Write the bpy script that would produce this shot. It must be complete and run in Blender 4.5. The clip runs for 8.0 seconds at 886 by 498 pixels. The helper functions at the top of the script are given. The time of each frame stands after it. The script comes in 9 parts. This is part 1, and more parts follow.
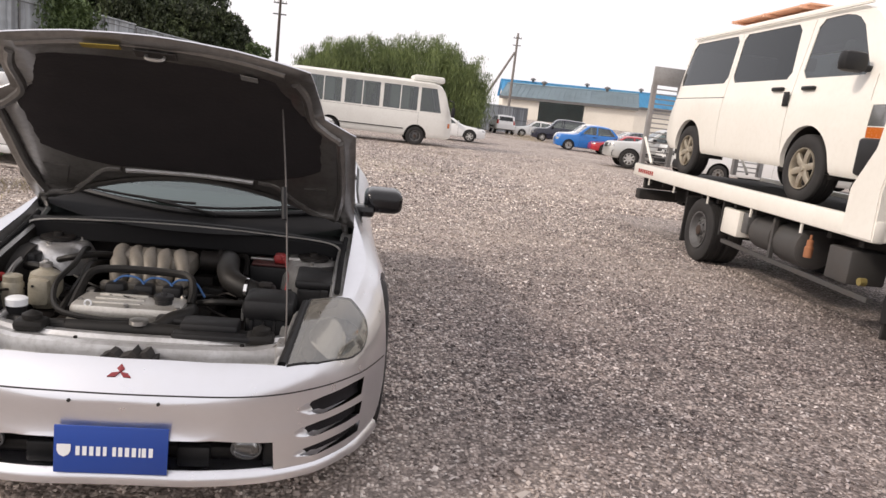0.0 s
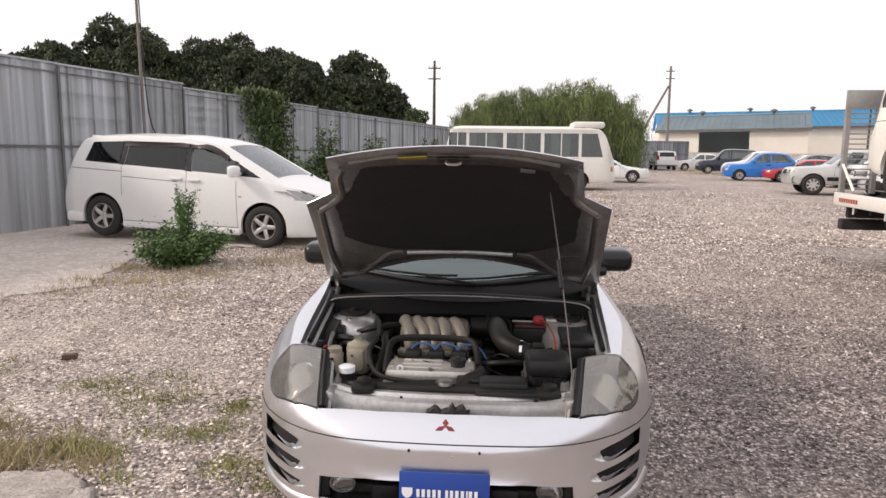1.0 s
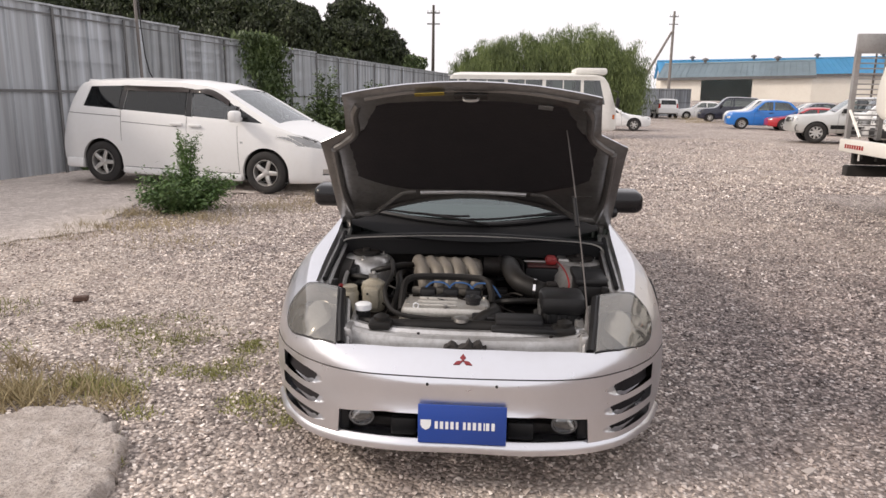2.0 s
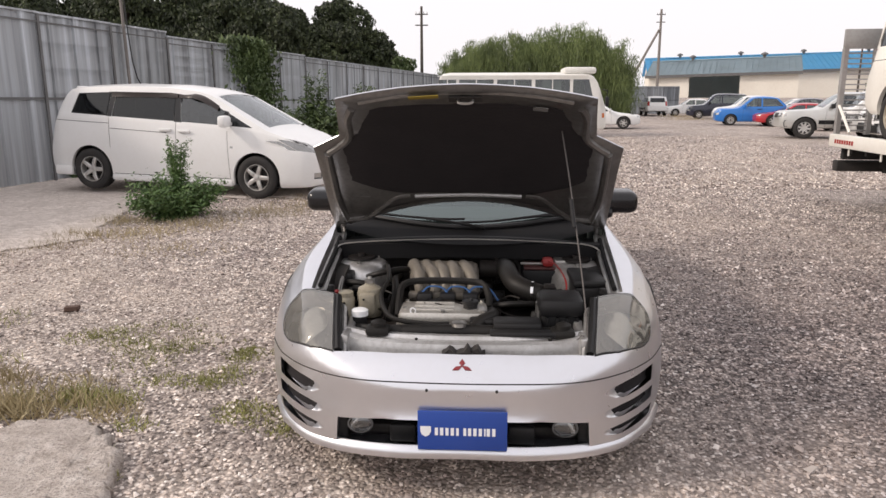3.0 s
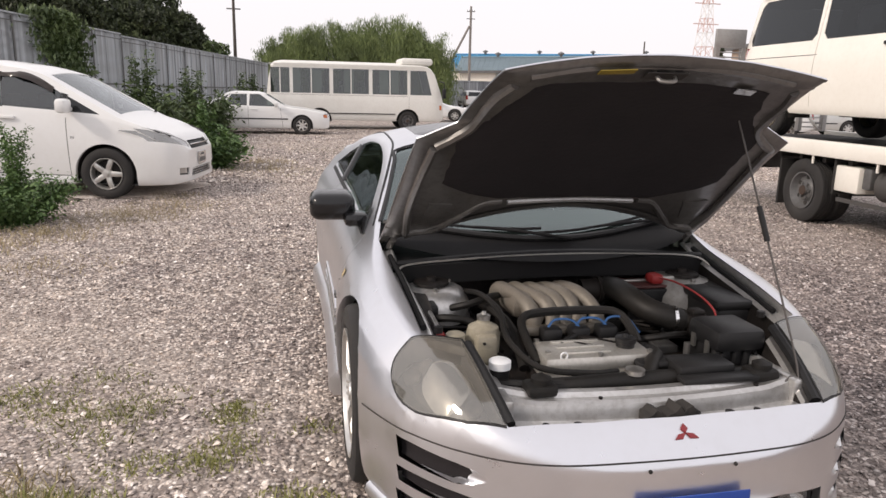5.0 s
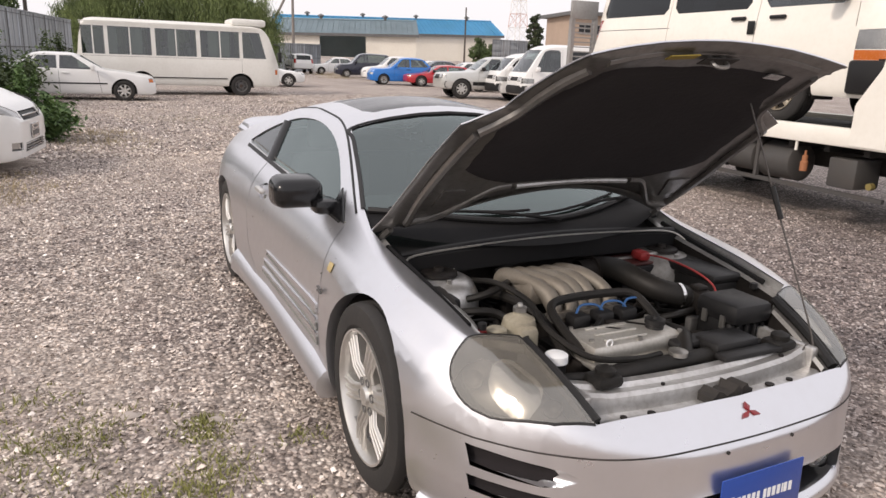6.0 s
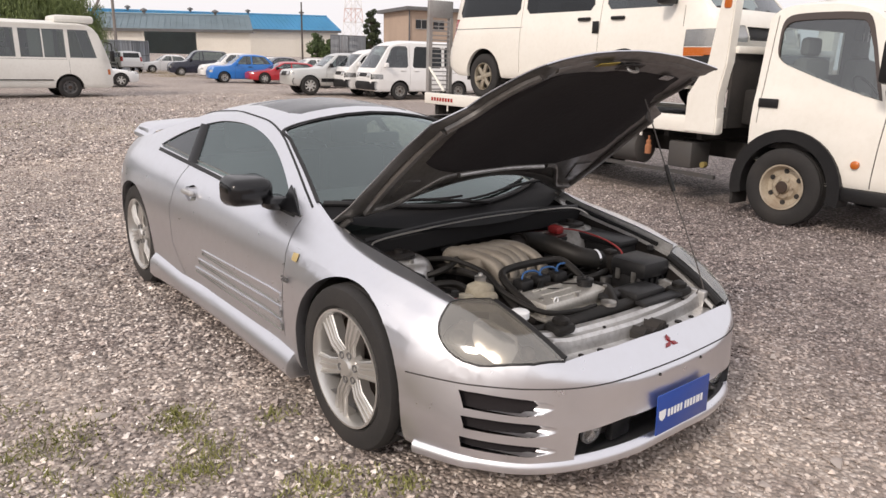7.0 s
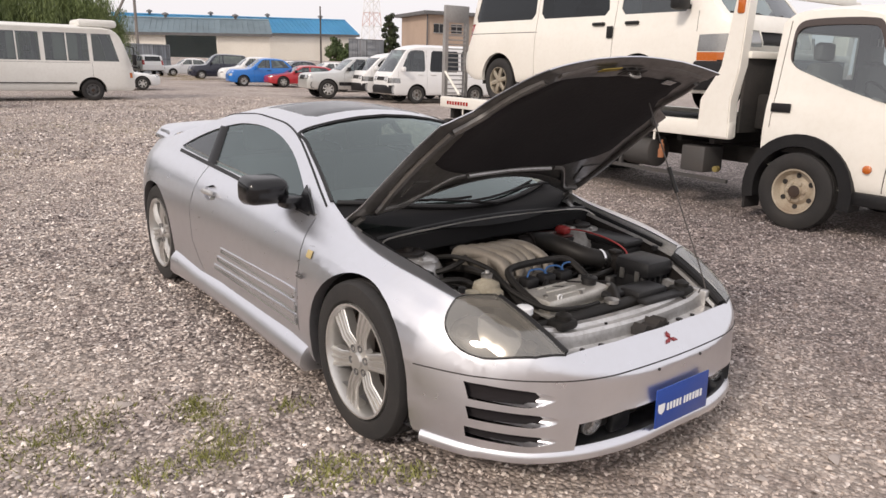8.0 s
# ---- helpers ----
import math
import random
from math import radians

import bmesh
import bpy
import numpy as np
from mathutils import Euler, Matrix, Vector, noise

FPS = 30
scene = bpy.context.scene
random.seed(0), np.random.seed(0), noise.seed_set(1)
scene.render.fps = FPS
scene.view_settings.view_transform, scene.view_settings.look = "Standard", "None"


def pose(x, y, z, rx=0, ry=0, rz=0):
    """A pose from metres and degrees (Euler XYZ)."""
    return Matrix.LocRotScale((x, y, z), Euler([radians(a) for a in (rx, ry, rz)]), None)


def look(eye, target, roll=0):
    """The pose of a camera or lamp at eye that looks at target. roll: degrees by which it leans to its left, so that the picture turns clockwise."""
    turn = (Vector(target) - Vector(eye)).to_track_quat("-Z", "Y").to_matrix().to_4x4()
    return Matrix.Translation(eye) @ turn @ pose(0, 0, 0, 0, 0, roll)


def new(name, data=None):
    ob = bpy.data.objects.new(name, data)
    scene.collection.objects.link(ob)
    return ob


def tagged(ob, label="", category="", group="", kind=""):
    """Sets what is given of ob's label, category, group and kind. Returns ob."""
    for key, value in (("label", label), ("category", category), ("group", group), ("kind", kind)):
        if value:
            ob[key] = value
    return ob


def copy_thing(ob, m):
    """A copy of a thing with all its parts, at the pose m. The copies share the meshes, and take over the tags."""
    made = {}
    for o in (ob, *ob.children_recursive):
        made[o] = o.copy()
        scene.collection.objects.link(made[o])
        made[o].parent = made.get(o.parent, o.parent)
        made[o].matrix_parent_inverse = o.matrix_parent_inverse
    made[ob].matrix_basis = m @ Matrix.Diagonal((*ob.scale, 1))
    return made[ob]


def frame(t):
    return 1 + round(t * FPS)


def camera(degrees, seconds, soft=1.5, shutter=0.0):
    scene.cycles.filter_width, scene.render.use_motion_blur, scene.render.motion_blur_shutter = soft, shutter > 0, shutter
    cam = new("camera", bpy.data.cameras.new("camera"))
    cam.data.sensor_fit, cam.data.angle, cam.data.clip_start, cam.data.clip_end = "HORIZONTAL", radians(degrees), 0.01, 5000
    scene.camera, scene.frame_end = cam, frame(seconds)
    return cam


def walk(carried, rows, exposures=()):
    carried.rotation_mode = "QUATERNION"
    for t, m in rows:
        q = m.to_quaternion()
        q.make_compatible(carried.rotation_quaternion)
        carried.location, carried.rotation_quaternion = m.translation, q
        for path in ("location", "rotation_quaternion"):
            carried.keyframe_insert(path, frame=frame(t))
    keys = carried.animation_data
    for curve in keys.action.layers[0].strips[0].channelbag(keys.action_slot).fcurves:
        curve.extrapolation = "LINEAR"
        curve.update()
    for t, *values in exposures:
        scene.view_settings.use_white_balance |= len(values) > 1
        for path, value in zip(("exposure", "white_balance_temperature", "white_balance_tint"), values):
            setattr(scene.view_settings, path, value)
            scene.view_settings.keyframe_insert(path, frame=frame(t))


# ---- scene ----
cam = camera(64.5, 8.0)
PATH = [
    (0, (0.59, -2.937, 1.392), (0.905, -1.0, 1.007), 6.8),
    (0.5, (0.297, -3.113, 1.463), (0.265, -1.145, 1.104), 2.5),
    (1, (0.155, -3.237, 1.496), (0.014, -1.262, 1.215), 0.7),
    (1.5, (0.088, -3.261, 1.466), (-0.065, -1.302, 1.091), 0.6),
    (2, (0.085, -3.255, 1.451), (-0.047, -1.305, 1.029), 0.8),
    (3.3, (0.042, -3.198, 1.459), (-0.069, -1.245, 1.04), -0.3),
    (3.5, (-0.076, -3.154, 1.416), (-0.254, -1.213, 0.97), -1.0),
    (4, (-0.375, -2.966, 1.398), (-0.413, -1.024, 0.919), -0.1),
    (4.5, (-0.663, -2.661, 1.392), (-0.549, -0.726, 0.899), 2.6),
    (4.7, (-0.818, -2.554, 1.388), (-0.578, -0.625, 0.919), 2.1),
    (5.8, (-1.468, -2.083, 1.437), (-0.696, -0.279, 1.052), 1.4),
    (6, (-1.584, -2.049, 1.429), (-0.718, -0.322, 0.912), 2.1),
    (6.5, (-1.895, -2.099, 1.445), (-0.82, -0.492, 0.934), 1.4),
    (7, (-2.114, -2.134, 1.461), (-0.892, -0.638, 0.943), 1.4),
    (7.5, (-2.167, -2.214, 1.464), (-0.992, -0.682, 0.942), 1.7),
    (8, (-2.153, -2.234, 1.466), (-0.966, -0.707, 0.957), 1.5),
]
walk(cam, [(t, look(eye, target, roll)) for t, eye, target, roll in PATH], [(0, 0.08), (2, 0.07), (3.5, 0.0), (6, 0.0), (7, -0.05), (8, -0.08)])

# ---- light ----
SUN_ELEV, SUN_AZ = 35.0, 255.0   # degrees; azimuth of the sun from +y, clockwise
world = bpy.data.worlds.new("sky")
scene.world = world
world.use_nodes = True
wt = world.node_tree
wt.nodes.clear()
w_out = wt.nodes.new("ShaderNodeOutputWorld")
w_bg = wt.nodes.new("ShaderNodeBackground")
w_sky = wt.nodes.new("ShaderNodeTexSky")
w_sky.sky_type = "NISHITA"
w_sky.sun_disc = False
w_sky.sun_elevation = radians(SUN_ELEV)
w_sky.sun_rotation = radians(SUN_AZ)
w_sky.air_density, w_sky.dust_density, w_sky.ozone_density = 1.0, 6.0, 1.0
w_mix = wt.nodes.new("ShaderNodeMixRGB")
w_mix.inputs[0].default_value = 0.8          # thin even cloud over the sky
w_mix.inputs[2].default_value = (12.3, 11.7, 11.95, 1)
wt.links.new(w_sky.outputs[0], w_mix.inputs[1])
wt.links.new(w_mix.outputs[0], w_bg.inputs[0])
w_bg.inputs[1].default_value = 0.1
wt.links.new(w_bg.outputs[0], w_out.inputs[0])

sun_data = bpy.data.lights.new("sun", "SUN")
sun_data.energy, sun_data.angle, sun_data.color = 1.95, radians(8), (1.0, 0.88, 0.78)
sun = new("sun", sun_data)
az, el = radians(SUN_AZ), radians(SUN_ELEV)
sun.matrix_world = look(Vector((math.sin(az) * math.cos(el), math.cos(az) * math.cos(el), math.sin(el))) * 50, (0, 0, 0))

# ---- materials ----
def nodes_of(name):
    m = bpy.data.materials.new(name)
    m.use_nodes = True
    return m, m.node_tree, m.node_tree.nodes["Principled BSDF"]


def rgb(c):
    return (c[0], c[1], c[2], 1) if len(c) == 3 else c


def coords(nt, scale=1.0, generated=False):
    tc = nt.nodes.new("ShaderNodeTexCoord")
    mp = nt.nodes.new("ShaderNodeMapping")
    mp.inputs["Scale"].default_value = (scale,) * 3 if not isinstance(scale, tuple) else scale
    nt.links.new(tc.outputs["Object"], mp.inputs["Vector"])
    return mp.outputs["Vector"]


def noise_tex(nt, vec, scale, detail=4, rough=0.6):
    n = nt.nodes.new("ShaderNodeTexNoise")
    n.inputs["Scale"].default_value, n.inputs["Detail"].default_value, n.inputs["Roughness"].default_value = scale, detail, rough
    nt.links.new(vec, n.inputs["Vector"])
    return n.outputs["Fac"]


def ramp(nt, fac, stops):
    r = nt.nodes.new("ShaderNodeValToRGB")
    while len(r.color_ramp.elements) < len(stops):
        r.color_ramp.elements.new(0.5)
    for e, (p, c) in zip(r.color_ramp.elements, stops):
        e.position, e.color = p, rgb(c)
    nt.links.new(fac, r.inputs["Fac"])
    return r.outputs["Color"]


def mix(nt, fac, a, b, mode="MIX"):
    m = nt.nodes.new("ShaderNodeMixRGB")
    m.blend_type = mode
    for socket, v in zip(m.inputs, (fac, a, b)):
        if isinstance(v, bpy.types.NodeSocket):
            nt.links.new(v, socket)
        else:
            socket.default_value = v if isinstance(v, (int, float)) else rgb(v)
    return m.outputs[0]


def bump(nt, bsdf, height, strength=0.3, dist=0.01):
    b = nt.nodes.new("ShaderNodeBump")
    b.inputs["Strength"].default_value, b.inputs["Distance"].default_value = strength, dist
    nt.links.new(height, b.inputs["Height"])
    nt.links.new(b.outputs["Normal"], bsdf.inputs["Normal"])


def plain(name, color, rough=0.5, metal=0.0, grime=0.25, scale=6.0, relief=0.0, coat=0.0, grime_color=None, island=0.0, spec=0.5, coat_rough=0.04):
    """A surface with soft stains at two scales, optional relief and a clear coat."""
    m, nt, b = nodes_of(name)
    v = coords(nt)
    big, small = noise_tex(nt, v, scale * 0.35, 3), noise_tex(nt, v, scale * 6, 5)
    dirt = grime_color or tuple(c * 0.55 for c in color)
    c = mix(nt, ramp(nt, big, [(0.42, (0, 0, 0)), (0.72, (grime,) * 3)]), color, dirt)
    c = mix(nt, ramp(nt, small, [(0.45, (0, 0, 0)), (0.75, (grime * 0.7,) * 3)]), c, dirt)
    if island:
        g = nt.nodes.new("ShaderNodeObjectInfo")
        c = mix(nt, island, c, ramp(nt, g.outputs["Random"], [(0, tuple(x * 0.5 for x in color)), (1, tuple(min(1, x * 1.5) for x in color))]))
    nt.links.new(c, b.inputs["Base Color"])
    b.inputs["Metallic"].default_value = metal
    b.inputs["Specular IOR Level"].default_value = spec
    rr = nt.nodes.new("ShaderNodeMapRange")
    rr.inputs["To Min"].default_value, rr.inputs["To Max"].default_value = max(0.02, rough - 0.07), min(1, rough + 0.1)
    nt.links.new(small, rr.inputs["Value"])
    nt.links.new(rr.outputs[0], b.inputs["Roughness"])
    b.inputs["Coat Weight"].default_value, b.inputs["Coat Roughness"].default_value = coat, coat_rough
    if relief:
        bump(nt, b, small, 0.5, relief)
    return m


def tint_glass(name, tint, gloss=0.03, f0=0.05, haze=0.0, haze_color=(0.5, 0.49, 0.46), sheen=(0.92, 0.95, 0.97)):
    """Thin window glass: tinted see-through, with a mirror that grows at a slant; haze clouds old plastic."""
    m = bpy.data.materials.new(name)
    m.use_nodes = True
    nt = m.node_tree
    nt.nodes.clear()
    out, mx = nt.nodes.new("ShaderNodeOutputMaterial"), nt.nodes.new("ShaderNodeMixShader")
    tr, gl, lw = nt.nodes.new("ShaderNodeBsdfTransparent"), nt.nodes.new("ShaderNodeBsdfGlossy"), nt.nodes.new("ShaderNodeLayerWeight")
    lw.inputs["Blend"].default_value = 0.5
    pw, mr = nt.nodes.new("ShaderNodeMath"), nt.nodes.new("ShaderNodeMapRange")
    pw.operation = "POWER"
    pw.inputs[1].default_value = 4.5
    nt.links.new(lw.outputs["Facing"], pw.inputs[0])
    nt.links.new(pw.outputs[0], mr.inputs["Value"])
    mr.inputs["To Min"].default_value, mr.inputs["To Max"].default_value = f0, 0.95
    tr.inputs[0].default_value = rgb(tint)
    gl.inputs["Roughness"].default_value = gloss
    gl.inputs["Color"].default_value = rgb(sheen)
    through_glass = tr.outputs[0]
    if haze:
        df, hz = nt.nodes.new("ShaderNodeBsdfDiffuse"), nt.nodes.new("ShaderNodeMixShader")
        df.inputs[0].default_value = rgb(haze_color)
        hz.inputs[0].default_value = haze
        nt.links.new(tr.outputs[0], hz.inputs[1])
        nt.links.new(df.outputs[0], hz.inputs[2])
        through_glass = hz.outputs[0]
    nt.links.new(mr.outputs[0], mx.inputs[0])
    nt.links.new(through_glass, mx.inputs[1])
    nt.links.new(gl.outputs[0], mx.inputs[2])
    nt.links.new(mx.outputs[0], out.inputs[0])
    return m


def leaf_mat(name, dark, light, trans=0.25):
    m, nt, b = nodes_of(name)
    g = nt.nodes.new("ShaderNodeNewGeometry")
    v = coords(nt)
    big = noise_tex(nt, v, 0.5, 2)
    c = ramp(nt, g.outputs["Random Per Island"], [(0, dark), (1, light)])
    c = mix(nt, ramp(nt, big, [(0.4, (0, 0, 0)), (0.65, (0.6, 0.6, 0.6))]), c, tuple(x * 0.6 for x in dark))
    nt.links.new(c, b.inputs["Base Color"])
    b.inputs["Roughness"].default_value = 0.6
    b.inputs["Subsurface Weight"].default_value = 0.0
    return m


def gravel_mat(name, pieces=False):
    """Crushed stone in warm grey and pinkish brown, with darker patches, a darker lane and weedy dust."""
    m, nt, b = nodes_of(name)
    v = coords(nt)
    stops = [(0.0, (0.085, 0.072, 0.070)), (0.22, (0.215, 0.188, 0.178)), (0.55, (0.41, 0.36, 0.33)), (0.84, (0.66, 0.59, 0.54)), (1.0, (0.92, 0.88, 0.84))]
    if pieces:
        g = nt.nodes.new("ShaderNodeNewGeometry")
        c = ramp(nt, g.outputs["Random Per Island"], stops)
        grain = noise_tex(nt, v, 120, 3)
        c = mix(nt, 0.35, c, ramp(nt, grain, [(0.3, (0.6, 0.6, 0.6)), (0.7, (1, 1, 1))]), "MULTIPLY")
    else:
        vo = nt.nodes.new("ShaderNodeTexVoronoi")
        vo.inputs["Scale"].default_value = 52
        nt.links.new(v, vo.inputs["Vector"])
        sp = nt.nodes.new("ShaderNodeSeparateColor")
        nt.links.new(vo.outputs["Color"], sp.inputs[0])
        c = ramp(nt, sp.outputs[0], stops)
        # shade between the stones, painted into the colour by distance from each middle
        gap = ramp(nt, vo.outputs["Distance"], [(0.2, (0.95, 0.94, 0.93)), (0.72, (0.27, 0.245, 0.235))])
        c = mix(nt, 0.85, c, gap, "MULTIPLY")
        h = ramp(nt, vo.outputs["Distance"], [(0.0, (1, 1, 1)), (0.9, (0, 0, 0))])
        bump(nt, b, h, 0.8, 0.014)
    clump = noise_tex(nt, v, 9.0, 3, 0.75)
    c = mix(nt, 0.8, c, ramp(nt, clump, [(0.28, (0.55, 0.53, 0.53)), (0.48, (0.98, 0.98, 0.98)), (0.68, (1.38, 1.36, 1.33))]), "MULTIPLY")
    big, mid = noise_tex(nt, v, 0.22, 3), noise_tex(nt, v, 1.3, 4)
    c = mix(nt, ramp(nt, big, [(0.42, (0, 0, 0)), (0.62, (0.34, 0.34, 0.34))]), c, (0.50, 0.435, 0.375))
    c = mix(nt, ramp(nt, mid, [(0.5, (0, 0, 0)), (0.75, (0.3, 0.3, 0.3))]), c, (0.25, 0.225, 0.205))
    # raked and driven patches about a stride across
    patch = noise_tex(nt, v, 2.6, 3, 0.65)
    c = mix(nt, 0.75, c, ramp(nt, patch, [(0.32, (0.74, 0.71, 0.72)), (0.5, (1, 1, 1)), (0.68, (1.22, 1.21, 1.19))]), "MULTIPLY")
    # the lane beside the recovery truck is tinted darker by position, the rest lighter
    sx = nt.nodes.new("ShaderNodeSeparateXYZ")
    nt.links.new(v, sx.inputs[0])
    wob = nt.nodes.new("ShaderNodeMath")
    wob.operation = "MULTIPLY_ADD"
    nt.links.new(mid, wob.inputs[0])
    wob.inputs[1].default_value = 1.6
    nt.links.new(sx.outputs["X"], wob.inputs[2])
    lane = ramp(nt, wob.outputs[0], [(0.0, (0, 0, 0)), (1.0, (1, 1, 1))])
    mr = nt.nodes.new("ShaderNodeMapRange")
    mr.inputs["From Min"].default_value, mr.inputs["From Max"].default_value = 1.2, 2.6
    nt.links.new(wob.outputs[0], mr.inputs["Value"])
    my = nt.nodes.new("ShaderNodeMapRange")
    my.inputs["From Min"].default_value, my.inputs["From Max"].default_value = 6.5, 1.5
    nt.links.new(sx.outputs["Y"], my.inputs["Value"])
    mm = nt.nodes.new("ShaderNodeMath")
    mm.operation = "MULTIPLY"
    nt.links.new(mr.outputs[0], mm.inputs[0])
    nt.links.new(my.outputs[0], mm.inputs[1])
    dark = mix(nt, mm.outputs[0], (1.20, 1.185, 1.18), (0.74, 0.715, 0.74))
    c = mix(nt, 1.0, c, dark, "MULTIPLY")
    nt.links.new(c, b.inputs["Base Color"])
    b.inputs["Roughness"].default_value = 0.85
    return m


def fence_mat(name):
    """Galvanised sheet, dull blue grey with pale and dark streaks down the sheet."""
    m, nt, b = nodes_of(name)
    info = nt.nodes.new("ShaderNodeObjectInfo")
    tc, mp = nt.nodes.new("ShaderNodeTexCoord"), nt.nodes.new("ShaderNodeMapping")
    nt.links.new(tc.outputs["Object"], mp.inputs["Vector"])
    mp.inputs["Scale"].default_value = (3.4, 0.4, 0.30)
    cx = nt.nodes.new("ShaderNodeCombineXYZ")
    nt.links.new(info.outputs["Random"], cx.inputs["Z"])
    sc = nt.nodes.new("ShaderNodeVectorMath")
    sc.operation = "MULTIPLY_ADD"
    nt.links.new(cx.outputs[0], sc.inputs[0])
    sc.inputs[1].default_value = (0, 0, 40)
    nt.links.new(mp.outputs[0], sc.inputs[2])
    st = sc.outputs[0]
    streak, fine, blot = noise_tex(nt, st, 1.6, 3), noise_tex(nt, st, 9, 3), noise_tex(nt, st, 0.9, 4)
    c = ramp(nt, streak, [(0.30, (0.20, 0.21, 0.225)), (0.46, (0.36, 0.38, 0.40)), (0.58, (0.46, 0.49, 0.525)), (0.70, (0.66, 0.70, 0.76))])
    c = mix(nt, ramp(nt, fine, [(0.52, (0, 0, 0)), (0.75, (0.4, 0.4, 0.4))]), c, (0.24, 0.235, 0.23))
    c = mix(nt, ramp(nt, blot, [(0.60, (0, 0, 0)), (0.72, (0.55, 0.55, 0.55))]), c, (0.28, 0.235, 0.20))
    c = mix(nt, 0.25, c, ramp(nt, info.outputs["Random"], [(0, (0.25, 0.26, 0.27)), (1, (0.5, 0.52, 0.55))]))
    nt.links.new(c, b.inputs["Base Color"])
    b.inputs["Metallic"].default_value = 0.2
    b.inputs["Roughness"].default_value = 0.5
    return m


M = {}
M["silver"] = plain("silver_paint", (0.74, 0.745, 0.78), 0.29, 0.95, 0.12, 3, coat=0.3, grime_color=(0.54, 0.52, 0.49), coat_rough=0.22)
M["white"] = plain("white_paint", (0.76, 0.76, 0.755), 0.3, 0.0, 0.18, 3, coat=0.5, grime_color=(0.62, 0.60, 0.55))
M["truck_dark"] = plain("oily_dark_steel", (0.075, 0.073, 0.072), 0.6, 0.2, 0.5, 8, grime_color=(0.09, 0.075, 0.065))
M["cream"] = plain("off_white_truck_paint", (0.85, 0.825, 0.76), 0.35, 0.0, 0.2, 3, coat=0.3, grime_color=(0.6, 0.54, 0.45))
M["bus_white"] = plain("chalky_white_paint", (0.74, 0.73, 0.69), 0.45, 0.0, 0.3, 2, grime_color=(0.5, 0.47, 0.42))
M["pearl"] = plain("pale_silver_paint", (0.60, 0.60, 0.58), 0.3, 0.5, 0.2, 3, coat=0.4)
M["blue"] = plain("bright_blue_paint", (0.015, 0.16, 0.52), 0.3, 0.0, 0.15, 3, coat=0.5)
M["red"] = plain("red_paint", (0.42, 0.02, 0.03), 0.3, 0.0, 0.15, 3, coat=0.5)
M["navy"] = plain("dark_navy_paint", (0.012, 0.014, 0.03), 0.25, 0.0, 0.15, 3, coat=0.6)
M["maroon"] = plain("dark_maroon_paint", (0.07, 0.03, 0.045), 0.3, 0.0, 0.15, 3, coat=0.5)
M["black"] = plain("black_plastic", (0.012, 0.012, 0.013), 0.45, 0.0, 0.4, 8, grime_color=(0.03, 0.028, 0.027), spec=0.3)
M["gloss_black"] = plain("gloss_black_paint", (0.006, 0.006, 0.007), 0.16, 0.0, 0.1, 4)
M["rubber"] = plain("tyre_rubber", (0.019, 0.018, 0.018), 0.8, 0.0, 0.5, 10, 0.002, grime_color=(0.045, 0.04, 0.036))
M["dark"] = plain("dark_underbody", (0.018, 0.017, 0.016), 0.8, 0.0, 0.5, 6, grime_color=(0.06, 0.05, 0.045))
M["grey_metal"] = plain("weathered_grey_metal", (0.16, 0.16, 0.162), 0.55, 0.4, 0.5, 6, grime_color=(0.075, 0.068, 0.06))
M["steel"] = plain("bare_steel", (0.45, 0.44, 0.42), 0.38, 0.9, 0.35, 8, grime_color=(0.2, 0.17, 0.14))
M["alloy"] = plain("silver_alloy", (0.64, 0.63, 0.61), 0.34, 0.8, 0.2, 8, grime_color=(0.4, 0.37, 0.33))
M["engine_hub"] = plain("rusty_hub", (0.05, 0.035, 0.028), 0.7, 0.3, 0.5, 20, grime_color=(0.10, 0.06, 0.04))
M["worn_alloy"] = plain("worn_beige_alloy", (0.50, 0.45, 0.36), 0.45, 0.6, 0.5, 14, grime_color=(0.22, 0.17, 0.12))
M["chrome"] = plain("chrome", (0.8, 0.8, 0.8), 0.12, 1.0, 0.1, 8)
M["rust_rim"] = plain("beige_steel_rim", (0.48, 0.42, 0.33), 0.55, 0.3, 0.5, 12, grime_color=(0.2, 0.13, 0.08))
M["glass"] = tint_glass("tinted_glass", (0.36, 0.42, 0.40), 0.03, 0.11)
M["dark_glass"] = tint_glass("privacy_glass", (0.06, 0.065, 0.07))
M["clear_glass"] = tint_glass("clear_glass", (0.62, 0.68, 0.68), 0.03, 0.14)
M["green_glass"] = tint_glass("pale_green_glass", (0.50, 0.60, 0.56), 0.03, 0.19, sheen=(0.72, 0.82, 0.82))
M["lens"] = tint_glass("clear_lens", (0.85, 0.87, 0.87), 0.05, 0.08)
M["lamp_grey"] = plain("clear_lamp_unit", (0.30, 0.30, 0.295), 0.16, 0.7, 0.3, 14, coat=0.8, grime_color=(0.12, 0.12, 0.12))
M["amber"] = plain("amber_lens", (0.52, 0.13, 0.015), 0.25, 0.0, 0.15, 10, coat=0.5)
M["red_lens"] = plain("red_lens", (0.35, 0.015, 0.01), 0.25, 0.0, 0.15, 10, coat=0.5)
M["lamp_white"] = plain("lamp_reflector", (0.50, 0.50, 0.49), 0.22, 0.6, 0.2, 10, coat=0.6)
M["seat"] = plain("dark_cloth", (0.05, 0.05, 0.052), 0.9, 0.0, 0.3, 10)
M["grey_cloth"] = plain("grey_cloth", (0.20, 0.20, 0.19), 0.9, 0.0, 0.3, 10)
M["curtain"] = plain("pale_curtain", (0.42, 0.42, 0.38), 0.9, 0.0, 0.3, 4)
